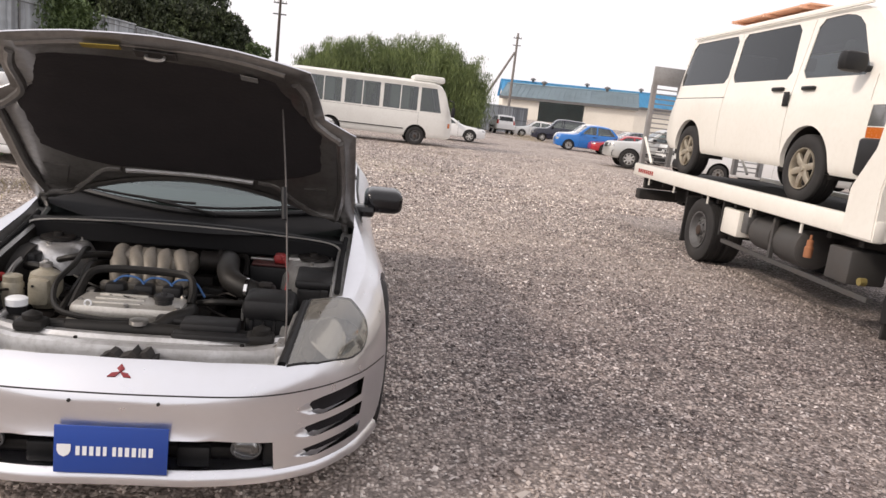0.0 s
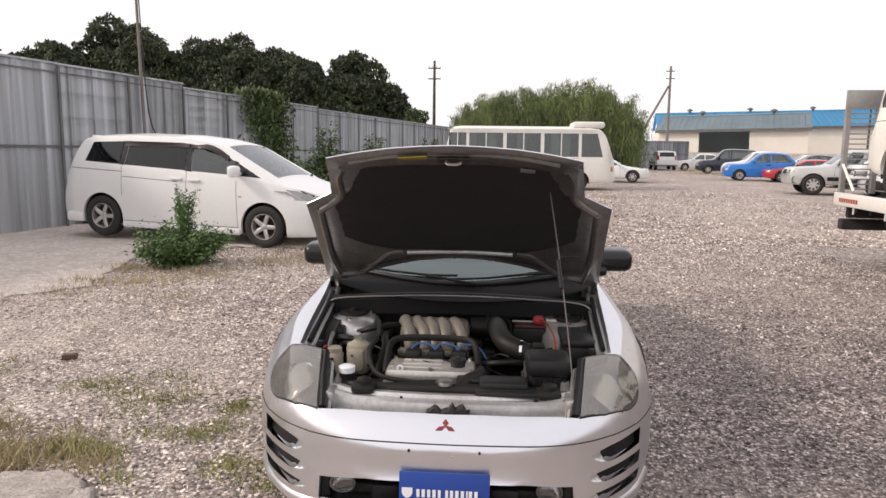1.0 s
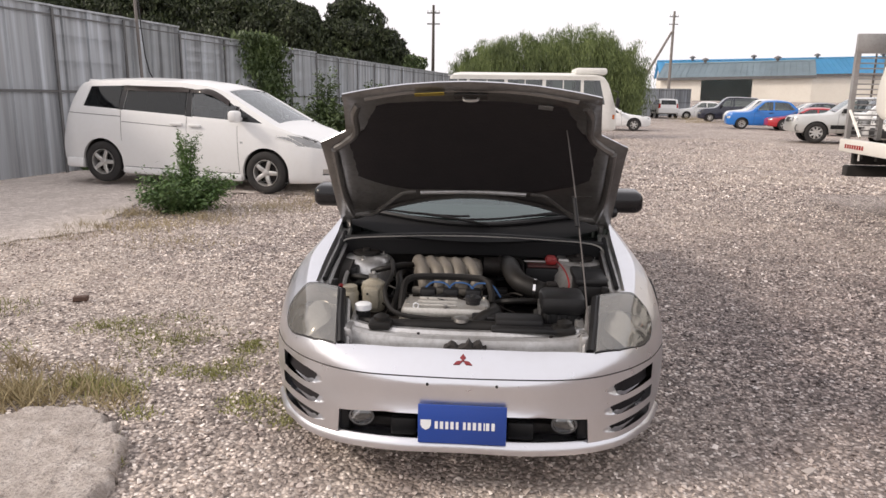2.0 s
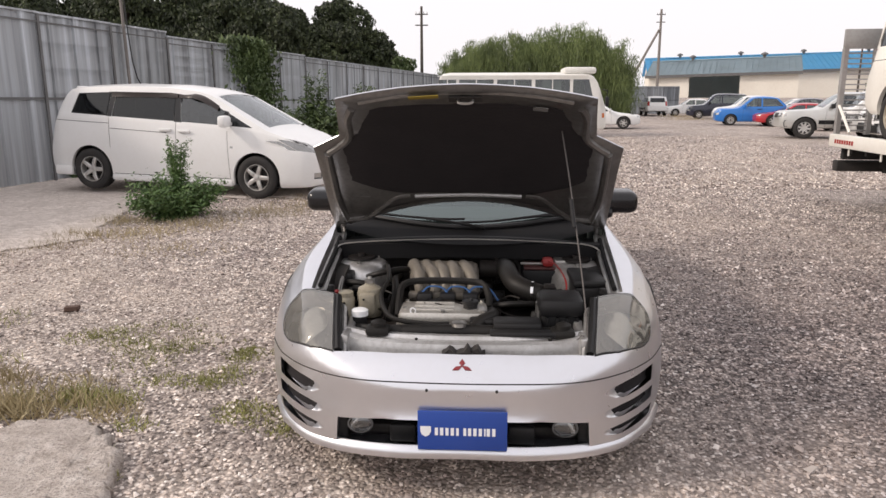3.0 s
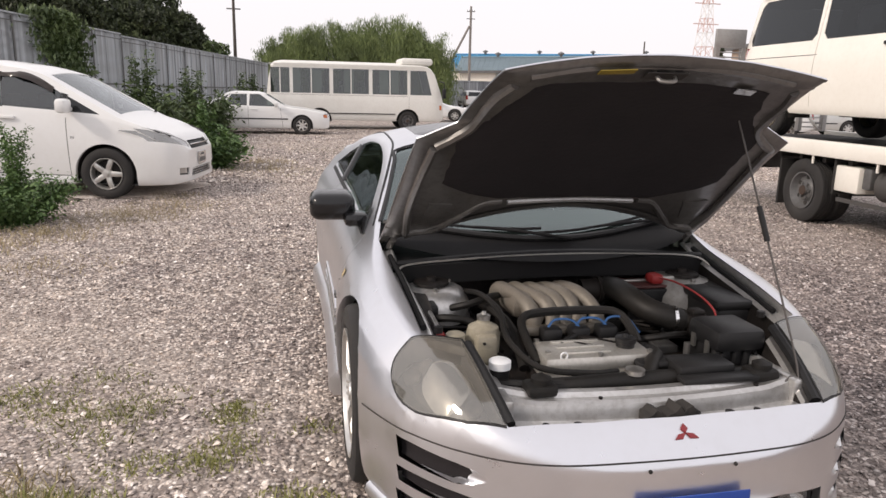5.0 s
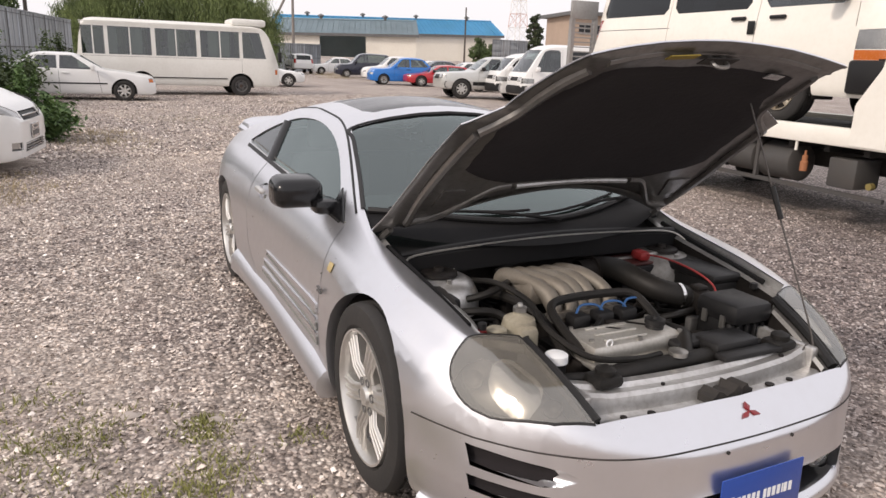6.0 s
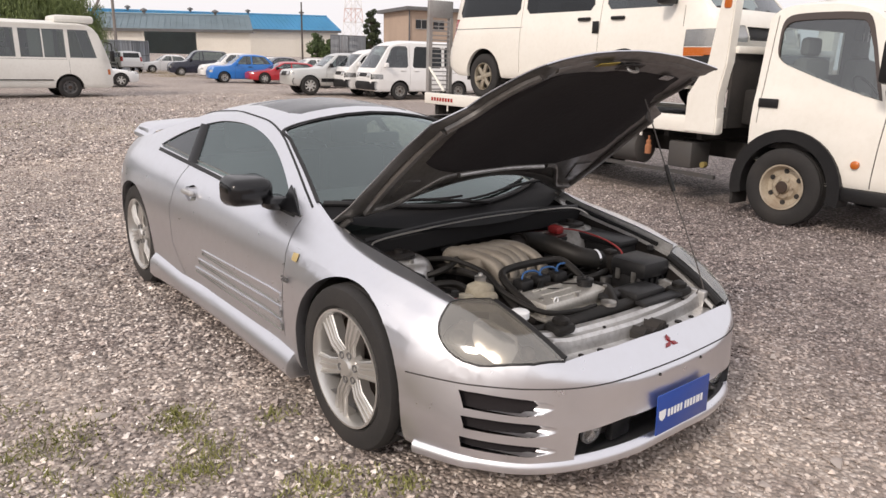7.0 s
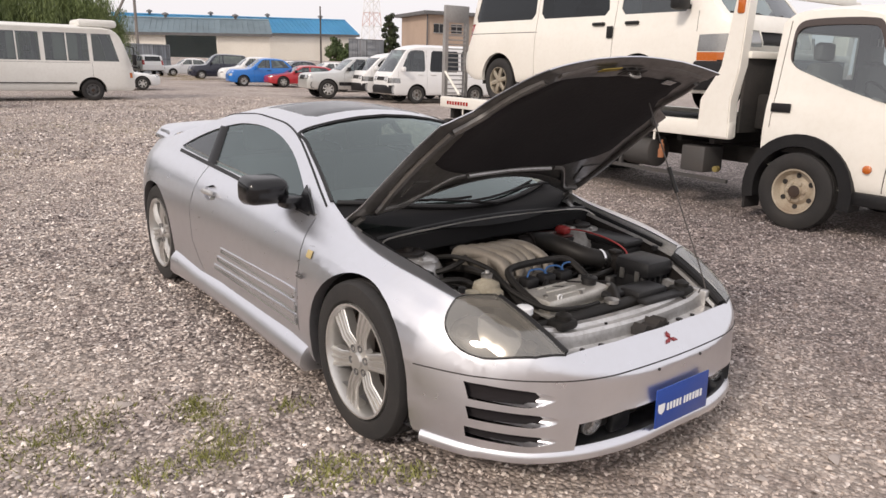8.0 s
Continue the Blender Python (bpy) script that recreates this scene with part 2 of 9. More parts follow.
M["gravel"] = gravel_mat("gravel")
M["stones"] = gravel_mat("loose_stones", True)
M["fence"] = fence_mat("galvanised_sheet")
M["concrete"] = plain("old_concrete", (0.42, 0.37, 0.34), 0.9, 0.0, 0.7, 2.5, 0.012, grime_color=(0.27, 0.24, 0.215))
def slab_mat(name, k=1.0):
    """Pinkish worn concrete, pitted and scuffed, with dust in the hollows."""
    m, nt, b = nodes_of(name)
    v = coords(nt)
    big, mid, fine = noise_tex(nt, v, 2.2, 4), noise_tex(nt, v, 16, 5, 0.7), noise_tex(nt, v, 70, 4, 0.7)
    c = ramp(nt, mid, [(0.28, (0.33, 0.275, 0.235)), (0.5, (0.60, 0.53, 0.48)), (0.72, (0.80, 0.74, 0.69))])
    c = mix(nt, ramp(nt, fine, [(0.36, (0.75, 0.75, 0.75)), (0.52, (0, 0, 0))]), c, (0.22, 0.185, 0.165))
    c = mix(nt, ramp(nt, big, [(0.45, (0, 0, 0)), (0.65, (0.55, 0.55, 0.55))]), c, (0.43, 0.375, 0.335))
    c = mix(nt, 1.0, c, (k, k, k), "MULTIPLY")
    nt.links.new(c, b.inputs["Base Color"])
    b.inputs["Roughness"].default_value = 0.95
    bump(nt, b, mix(nt, 0.4, mix(nt, 0.5, noise_tex(nt, v, 6, 4, 0.65), mid), fine), 1.0, 0.055)
    return m


M["slab"] = slab_mat("pitted_concrete")
M["apron"] = slab_mat("dusty_concrete", 1.22)
M["pole"] = plain("concrete_pole", (0.22, 0.20, 0.185), 0.85, 0.0, 0.4, 4)
M["wood_pole"] = plain("dark_wooden_pole", (0.09, 0.075, 0.065), 0.85, 0.0, 0.5, 5)
M["shed_wall"] = plain("pale_shed_wall", (0.78, 0.74, 0.66), 0.8, 0.0, 0.3, 0.6, grime_color=(0.55, 0.50, 0.43))
M["roof_grey"] = plain("blue_grey_sheet_roof", (0.34, 0.43, 0.48), 0.6, 0.1, 0.4, 0.5)
M["roof_blue"] = plain("sky_blue_sheet_roof", (0.12, 0.45, 0.74), 0.55, 0.0, 0.25, 0.4)
M["brown_wall"] = plain("tan_cladding", (0.42, 0.32, 0.25), 0.8, 0.0, 0.3, 0.6)
M["leaf"] = leaf_mat("tree_leaves", (0.018, 0.026, 0.012), (0.075, 0.098, 0.036))
M["bamboo"] = leaf_mat("bamboo_leaves", (0.085, 0.12, 0.04), (0.24, 0.30, 0.10))
M["ramp_steel"] = plain("pale_painted_steel", (0.36, 0.355, 0.35), 0.5, 0.3, 0.4, 6, grime_color=(0.2, 0.17, 0.15))
M["weed"] = leaf_mat("weed_leaves", (0.05, 0.10, 0.028), (0.15, 0.24, 0.07))
M["ivy"] = leaf_mat("ivy_leaves", (0.04, 0.068, 0.02), (0.13, 0.18, 0.06))
M["dry_grass"] = leaf_mat("dry_grass_blades", (0.28, 0.22, 0.12), (0.52, 0.44, 0.26))
M["grass"] = leaf_mat("grass_blades", (0.20, 0.21, 0.06), (0.40, 0.39, 0.15))
M["bark"] = plain("bark", (0.09, 0.07, 0.055), 0.9, 0.0, 0.5, 5, 0.01)

# ---- tools ----
def link(name, bm, material, parent=None, label="", smooth=40.0):
    me = bpy.data.meshes.new(name)
    bm.to_mesh(me)
    bm.free()
    for mat in (material if isinstance(material, (list, tuple)) else [material]):
        me.materials.append(mat)
    if smooth:
        me.polygons.foreach_set("use_smooth", [True] * len(me.polygons))
        me.set_sharp_from_angle(angle=radians(smooth))
    ob = new(name, me)
    if parent is not None:
        ob.parent = parent
    if label:
        ob["label"] = label
    return ob


part = link


def thing(name, m, label, category, group="", kind=""):
    ob = new(name)
    ob.empty_display_size = 0.2
    ob.matrix_world = m
    return tagged(ob, label, category, group, kind)


def box(bm, lo, hi, m=None, r=0.0):
    """A box from corner to corner, its edges rounded by r."""
    c = [(a + b) / 2 for a, b in zip(lo, hi)]
    s = [abs(b - a) for a, b in zip(lo, hi)]
    t = Matrix.Translation(c) @ Matrix.Diagonal((*s, 1))
    vs = bmesh.ops.create_cube(bm, size=1, matrix=t)["verts"]
    if r:
        es = list({e for v in vs for e in v.link_edges})
        res = bmesh.ops.bevel(bm, geom=es, offset=min(r, min(s) * 0.45), segments=2, affect="EDGES", profile=0.5)
        vs = list({v for f in res["faces"] for v in f.verts} | {v for v in vs if v.is_valid})
    if m is not None:
        bmesh.ops.transform(bm, matrix=m, verts=vs)
    return vs


def boxes(*specs):
    bm = bmesh.new()
    for s in specs:
        box(bm, *s)
    return bm


def tube(bm, pts, r, seg=8, caps=True):
    """A round pipe through points; r may be a list."""
    pts = [Vector(p) for p in pts]
    rs = r if isinstance(r, (list, tuple)) else [r] * len(pts)
    rings, prev = [], None
    for i, p in enumerate(pts):
        d = (pts[min(i + 1, len(pts) - 1)] - pts[max(i - 1, 0)]).normalized()
        up = prev if prev is not None else (Vector((0, 0, 1)) if abs(d.z) < 0.9 else Vector((1, 0, 0)))
        a = d.cross(up).normalized()
        b = a.cross(d).normalized()
        prev = b
        rings.append([bm.verts.new(p + (a * math.cos(t) + b * math.sin(t)) * rs[i]) for t in (2 * math.pi * k / seg for k in range(seg))])
    for q0, q1 in zip(rings, rings[1:]):
        for k in range(seg):
            bm.faces.new((q0[k], q0[(k + 1) % seg], q1[(k + 1) % seg], q1[k]))
    if caps:
        bm.faces.new(rings[0][::-1])
        bm.faces.new(rings[-1])
    return rings


def bend(pts, n=6):
    """A smooth run of points through the given ones."""
    p = [Vector(q) for q in pts]
    p = [p[0] * 2 - p[1]] + p + [p[-1] * 2 - p[-2]]
    out = []
    for i in range(1, len(p) - 2):
        for k in range(n):
            t = k / n
            out.append(0.5 * (2 * p[i] + (p[i + 1] - p[i - 1]) * t + (2 * p[i - 1] - 5 * p[i] + 4 * p[i + 1] - p[i + 2]) * t * t
                              + (3 * p[i] - p[i - 1] - 3 * p[i + 1] + p[i + 2]) * t ** 3))
    return out + [p[-2]]


def lathe(bm, prof, seg=32, m=None, close=False):
    """Turns (x, r) points round the x axis."""
    rings = []
    for x, r in prof:
        if r < 1e-4:
            rings.append([bm.verts.new((x, 0, 0))])
        else:
            rings.append([bm.verts.new((x, r * math.cos(2 * math.pi * k / seg), r * math.sin(2 * math.pi * k / seg))) for k in range(seg)])
    for a, b in zip(rings, rings[1:]):
        for k in range(seg):
            q = [a[k % len(a)], a[(k + 1) % len(a)], b[(k + 1) % len(b)], b[k % len(b)]]
            q = list(dict.fromkeys(q))
            if len(q) > 2:
                bm.faces.new(q)
    if m is not None:
        bmesh.ops.transform(bm, matrix=m, verts=[v for r in rings for v in r])
    bmesh.ops.recalc_face_normals(bm, faces=bm.faces)
    return bm


def curve_of(pts, ys, sig=0.04):
    g = np.arange(min(ys) - 1.0, max(ys) + 1.0, 0.01)
    v = np.interp(g, [p[0] for p in pts], [p[1] for p in pts])
    if sig:
        n = int(4 * sig / 0.01)
        k = np.exp(-0.5 * (np.arange(-n, n + 1) * 0.01 / sig) ** 2)
        v = np.convolve(np.pad(v, n, mode="edge"), k / k.sum(), mode="valid")
    return np.interp(ys, g, v)


def half_section(zt, zb, zl, w, sf, sx, tumble, crown):
    """Points (x, z) of half a body section, from the floor's middle out, up the side and in to the roof's middle."""
    zl = min(zl, zt - 0.012)
    cr = min(crown, (zt - zl) * 0.5)
    h = zt - cr - zl
    xb = w * sx[-1]
    xc = max(xb - tumble * h - 0.012, xb * 0.3)
    half = [(0.0, zb), (w * 0.45, zb), (w * 0.82, zb)]
    half += [(w * np.interp(f, sf, sx), zb + f * (zl - zb)) for f in (0, 0.03, 0.08, 0.15, 0.25, 0.36, 0.48, 0.6, 0.71, 0.81, 0.89, 0.95, 1.0)]
    half += [(xb + (xc - xb) * g, zl + h * g) for g in (0.08, 0.3, 0.55, 0.8, 0.93, 1.0)]
    half += [(xc * k, zl + h + cr * (1 - k * k)) for k in (0.97, 0.9, 0.75, 0.55, 0.3, 0.0)]
    return half


def shell(y0, y1, top, bot, belt, wid, side=((0, 0.95), (0.12, 0.985), (0.5, 1.0), (0.8, 0.985), (1, 0.955)), tumble=0.32, crown=0.035,
          step=0.06, sig=0.04, ends=0.25, soften=1, blunt=None):
    """A car body as one closed skin: y0 nose, y1 tail, with the centre line, sill, belt and half width along y."""
    ys, y = [], y0
    while y < y1:
        ys.append(y)
        near = min(y - y0, y1 - y)
        y += step * (0.22 + 0.78 * min(1, near / ends))
    ys = np.array(ys + [y1])
    Z, B, L, W = (curve_of(c, ys, sig) for c in (top, bot, belt, wid))
    sf, sx = [p[0] for p in side], [p[1] for p in side]
    bm, rings = bmesh.new(), []
    for y, zt, zb, zl, w in zip(ys, Z, B, L, W):
        k = 0.0 if not blunt else float(np.interp(y, blunt, (1.0, 0.0)))   # full, upright sides near a blunt nose
        half = half_section(zt, zb, zl, w, sf, [v + (0.992 - v) * k if v < 0.992 else v for v in sx], tumble, crown)
        right = [bm.verts.new((-x, y, z)) for x, z in half]
        left = [bm.verts.new((x, y, z)) for x, z in half[1:-1]]
        rings.append((right, [right[0]] + left + [right[-1]]))
    for (r0, l0), (r1, l1) in zip(rings, rings[1:]):
        for a, b in ((r0, r1), (l1, l0)):
            for j in range(len(a) - 1):
                bm.faces.new((a[j], a[j + 1], b[j + 1], b[j]))
    for r, l in (rings[0], rings[-1]):
        n = len(r)
        for j in range(n - 1):
            q = list(dict.fromkeys((r[j], r[j + 1], l[j + 1], l[j])))
            if len(q) > 2:
                bm.faces.new(q)
    for _ in range(soften):
        bmesh.ops.smooth_vert(bm, verts=bm.verts, factor=0.35, use_axis_x=True, use_axis_y=True, use_axis_z=True)
    bmesh.ops.recalc_face_normals(bm, faces=bm.faces)
    return bm


AX = {"x": (1, 2, 0), "y": (0, 2, 1), "z": (0, 1, 2)}


def cut(bm, poly, axis, sign=1, lip=0.0, tol=0.12, keep=True, limit=None):
    """Cuts a convex outline, seen along an axis, out of the skin. Returns the piece; a lip is folded inwards round the hole."""
    u, v, w = AX[axis]
    us, vs = [p[0] for p in poly], [p[1] for p in poly]
    lo_u, hi_u, lo_v, hi_v = min(us), max(us), min(vs), max(vs)
    work = []
    for f in bm.faces:
        if f.normal[w] * sign < tol:
            continue
        c = [q.co for q in f.verts]
        if max(q[u] for q in c) < lo_u or min(q[u] for q in c) > hi_u or max(q[v] for q in c) < lo_v or min(q[v] for q in c) > hi_v:
            continue
        m = f.calc_center_median()
        if axis == "x" and m[0] * sign < 0.02:
            continue
        if limit and not limit(m):
            continue
        work.append(f)
    area = sum(a[0] * b[1] - b[0] * a[1] for a, b in zip(poly, poly[1:] + poly[:1]))
    pts = poly if area > 0 else poly[::-1]
    sides = []
    for a, b in zip(pts, pts[1:] + pts[:1]):
        n = [0, 0, 0]
        n[u], n[v] = b[1] - a[1], -(b[0] - a[0])
        co = [0, 0, 0]
        co[u], co[v] = a
        n = Vector(n).normalized()
        sides.append((Vector(co), n))
        geom = list({g for f in work for g in (f, *f.edges, *f.verts)})
        res = bmesh.ops.bisect_plane(bm, geom=geom, dist=1e-5, plane_co=co, plane_no=n)
        work = [g for g in res["geom"] if isinstance(g, bmesh.types.BMFace) and g.is_valid]
    inside = [f for f in work if all((f.calc_center_median() - co).dot(n) < 0 for co, n in sides)]
    piece = bmesh.new()
    made = {}
    for f in inside:
        for q in f.verts:
            if q not in made:
                made[q] = piece.verts.new(q.co)
        piece.faces.new([made[q] for q in f.verts])
    if lip:
        ins = set(inside)
        edges = [e for f in inside for e in f.edges if sum(g in ins for g in e.link_faces) == 1]
        back = {}
        push = Vector((0, 0, 0))
        push[w] = -sign * lip
        for e in edges:
            for q in e.verts:
                if q not in back:
                    back[q] = bm.verts.new(q.co + push)
        new_faces = []
        for e in edges:
            a, b = e.verts
            try:
                new_faces.append(bm.faces.new((a, b, back[b], back[a])))
            except ValueError:
                pass
    bmesh.ops.delete(bm, geom=inside, context="FACES")
    bm.normal_update()
    piece.normal_update()
    return piece


def sink(piece, d):
    """Moves a piece along its own normals."""
    piece.normal_update()
    n = {v: v.normal.copy() for v in piece.verts}
    for v in piece.verts:
        v.co += n[v] * d
    return piece


def largest(piece):
    """Keeps the largest connected part of a piece."""
    left, best = set(piece.faces), []
    while left:
        stack, group = [left.pop()], []
        while stack:
            f = stack.pop()
            group.append(f)
            for e in f.edges:
                for g in e.link_faces:
                    if g in left:
                        left.discard(g)
                        stack.append(g)
        if sum(f.calc_area() for f in group) > sum(f.calc_area() for f in best):
            best = group
    drop = set(piece.faces) - set(best)
    bmesh.ops.delete(piece, geom=list(drop), context="FACES")
    return piece


def arch(y, z, r, n=22, low=0.05):
    return [(y + r * math.cos(a), z + r * math.sin(a)) for a in np.linspace(0, math.pi, n)] + [(y - r, low - 0.3), (y + r, low - 0.3)]


def tyre(parent, x, y, z, R, width, rim_r, style, rim_mat, sign, spokes=5, steer=0.0):
    """A road wheel: rubber tyre with a rim under it. sign: the side it faces."""
    m = pose(x, y, z, 0, 0, (180 if sign > 0 else 0) + steer)
    bm = bmesh.new()
    w, h = width / 2, R - rim_r
    prof = [(w * 0.8, rim_r * 0.98), (w, rim_r + h * 0.15), (w * 1.04, rim_r + h * 0.5), (w * 0.96, R - h * 0.12), (w * 0.85, R - 0.004)]
    for g in (0.5, 0.1):
        prof += [(w * (g + 0.1), R), (w * (g + 0.08), R - 0.008), (w * (g - 0.02), R - 0.008), (w * (g - 0.04), R)]
    prof = prof + [(-a, r) for a, r in prof[::-1]]
    lathe(bm, [(-a, r) for a, r in prof], 44)
    t = link("tyre", bm, M["rubber"], parent)
    t.matrix_basis = m
    bm = bmesh.new()
    f = -w
    if style == "steel":
        lathe(bm, [(f * 0.9, rim_r), (f * 1.0, rim_r * 1.01), (f * 0.98, rim_r * 0.94), (f * 0.6, rim_r * 0.88), (f * 0.25, rim_r * 0.8), (f * 0.2, rim_r * 0.62),
                   (f * 0.5, rim_r * 0.5), (f * 0.5, rim_r * 0.3), (f * 0.85, rim_r * 0.27), (f * 0.85, 0)], 36)
        for k in range(6):
            a = 2 * math.pi * k / 6
            lathe(bm, [(f * 0.4, 0.018), (f * 0.72, 0.016), (f * 0.72, 0)], 6, Matrix.Translation((0, rim_r * 0.4 * math.cos(a), rim_r * 0.4 * math.sin(a))))
    else:
        lathe(bm, [(f * 0.8, rim_r), (f * 1.02, rim_r * 1.0), (f * 1.02, rim_r * 0.965), (f * 0.85, rim_r * 0.93), (f * 0.0, rim_r * 0.88), (w, rim_r * 0.9)], 44)
        lathe(bm, [(f * 0.55, rim_r * 0.34), (f * 0.82, rim_r * 0.31), (f * 0.85, rim_r * 0.15), (f * 0.95, rim_r * 0.13), (f * 0.97, 0)], 24)
        for k in range(spokes):
            a = 2 * math.pi * (k + 0.25) / spokes
            rot = Matrix.Rotation(a, 4, "X")
            if style == "rib":                      # the broad spoke behind its three ribs
                web = []
                for xx, rr, hw in ((f * 0.74, rim_r * 0.2, rim_r * 0.13), (f * 0.88, rim_r * 0.5, rim_r * 0.145), (f * 0.80, rim_r * 0.94, rim_r * 0.20)):
                    web.append([bm.verts.new(rot @ Vector((xx + dx, q * hw, rr))) for dx, q in ((-f * 0.4, -0.9), (-f * 0.04, -1), (0, -0.85), (0, 0.85), (-f * 0.04, 1), (-f * 0.4, 0.9))])
                for p, q in zip(web, web[1:]):
                    for j in range(5):
                        bm.faces.new((p[j], p[j + 1], q[j + 1], q[j]))
            for o in ((-1, 0, 1) if style == "rib" else (0,)):
                hw = rim_r * (0.036 if style == "rib" else 0.16)
                off = o * rim_r * 0.098
                r0, r1 = rim_r * 0.2, rim_r * 0.93
                sec = [(f * 0.80, r0, 0.8 if style == "rib" else 1.0), (f * 0.95, rim_r * 0.5, 0.85 if style == "rib" else 1.0), (f * 0.88, r1, 1.0 if style == "rib" else 0.85)]
                vs = []
                for xx, rr, k2 in sec:
                    o2 = off * (1 if rr < 0.6 * rim_r else 1.35)
                    vs.append([bm.verts.new(rot @ Vector((xx + dx, o2 + s * hw * k2 * q, rr))) for s, dx, q in ((-1, -f * 0.3, 1), (-1, -f * 0.05, 1), (-0.6, 0, 1), (0.6, 0, 1), (1, -f * 0.05, 1), (1, -f * 0.3, 1))])
                for p, q in zip(vs, vs[1:]):
                    for j in range(5):
                        bm.faces.new((p[j], p[j + 1], q[j + 1], q[j]))
        bmesh.ops.recalc_face_normals(bm, faces=bm.faces)
    link("rim", bm, rim_mat, t, smooth=35)
    if style == "steel":
        for k in range(6):
            a = 2 * math.pi * (k + 0.5) / 6
            hb = bmesh.new()
            lathe(hb, [(f * 0.30, 0.0), (f * 0.30, rim_r * 0.115), (f * 0.12, rim_r * 0.12)], 10, Matrix.Translation((0, rim_r * 0.70 * math.cos(a), rim_r * 0.70 * math.sin(a))))
            link("rim_hole", hb, M["dark"], t)
        hb = bmesh.new()
        lathe(hb, [(f * 0.84, rim_r * 0.275), (f * 0.93, rim_r * 0.25), (f * 0.97, rim_r * 0.12), (f * 0.97, 0)], 18)
        link("hub", hb, M["engine_hub"], t)
    if style != "steel":
        bm = bmesh.new()
        lathe(bm, [(f * 0.05, rim_r * 0.9), (f * 0.02, rim_r * 0.72), (f * 0.12, rim_r * 0.7), (f * 0.12, 0)], 28)
        link("brake_disc", bm, M["engine_hub"] if style == "rib" else M["dark"], t)
        for k in range(spokes if style == "rib" else 0):
            a = 2 * math.pi * (k + 0.75) / spokes
            nb = bmesh.new()
            lathe(nb, [(f * 0.80, 0.0), (f * 0.86, rim_r * 0.055), (f * 0.875, rim_r * 0.065), (f * 0.6, rim_r * 0.07)], 10, Matrix.Translation((0, rim_r * 0.235 * math.cos(a), rim_r * 0.235 * math.sin(a))))
            link("wheel_nut", nb, M["grey_metal"], t)
    return t


def scatter(name, tri_verts, tri_faces, places, material, parent=None, smooth=False):
    """Many copies of a small shape in one mesh. places: (n, 4, 4)."""
    base = np.c_[np.array(tri_verts, float), np.ones(len(tri_verts))]
    pts = np.einsum("nij,vj->nvi", places, base)[..., :3].reshape(-1, 3)
    nf = len(tri_faces[0])
    faces = (np.array(tri_faces)[None] + (np.arange(len(places)) * len(tri_verts))[:, None, None]).reshape(-1)
    me = bpy.data.meshes.new(name)
    me.vertices.add(len(pts))
    me.vertices.foreach_set("co", pts.reshape(-1))
    me.loops.add(len(faces))
    me.loops.foreach_set("vertex_index", faces.astype(np.int32))
    n = len(faces) // nf
    me.polygons.add(n)
    me.polygons.foreach_set("loop_start", (np.arange(n) * nf).astype(np.int32))
    me.materials.append(material)
    me.update(calc_edges=True)
    me.polygons.foreach_set("use_smooth", [smooth] * n)
    ob = new(name, me)
    if parent is not None:
        ob.parent = parent
    return ob


def turns(rng, n, full=True, tilt=0.6):
    """n random turns as 3 x 3 matrices."""
    a = rng.uniform(0, 2 * np.pi, n)
    b = rng.uniform(-1, 1, n) * (np.pi if full else tilt)
    c = rng.uniform(-1, 1, n) * (np.pi if full else tilt)
    ca, sa, cb, sb, cc, sc = np.cos(a), np.sin(a), np.cos(b), np.sin(b), np.cos(c), np.sin(c)
    o, z = np.ones(n), np.zeros(n)
    def st(r):
        return np.stack([np.stack(q, -1) for q in r], -2)
    rz, ry, rx = st([[ca, -sa, z], [sa, ca, z], [z, z, o]]), st([[cb, z, sb], [z, o, z], [-sb, z, cb]]), st([[o, z, z], [z, cc, -sc], [z, sc, cc]])
    return rz @ ry @ rx


def placed(rot, scale, pos):
    n = len(pos)
    m = np.zeros((n, 4, 4))
    s = np.asarray(scale, float)
    s = s[:, None] * np.ones(3) if s.ndim == 1 else s
    m[:, :3, :3] = rot * s[:, None, :]
    m[:, :3, 3] = pos
    m[:, 3, 3] = 1
    return m

# ---- ground ----
def ground_z(x, y):
    dip = -0.11 * math.exp(-((x - 0.5) ** 2 / 70 + (y - 23.5) ** 2 / 30))
    far = min(1, max(0, (y - 78) / 35))
    side = min(1, max(0, (-5.0 - x + 0.178 * (y - 7.8)) / 4)) * min(1, max(0, (y - 4) / 4)) * 0.06
    return dip + 1.5 * far * far * (3 - 2 * far) + side * 0


def make_ground():
    xs = np.unique(np.concatenate([np.linspace(-600, -40, 15), np.linspace(-40, 60, 101), np.linspace(60, 600, 15)]))
    ys = np.unique(np.concatenate([np.linspace(-400, -20, 12), np.linspace(-20, 60, 81), np.linspace(60, 130, 29), np.linspace(130, 1500, 20)]))
    bm = bmesh.new()
    grid = [[bm.verts.new((x, y, ground_z(x, y))) for x in xs] for y in ys]
    for r0, r1 in zip(grid, grid[1:]):
        for k in range(len(xs) - 1):
            bm.faces.new((r0[k], r0[k + 1], r1[k + 1], r1[k]))
    return tagged(link("ground", bm, M["gravel"]), "warm grey and pinkish crushed gravel yard", "ground", kind="structure")


make_ground()


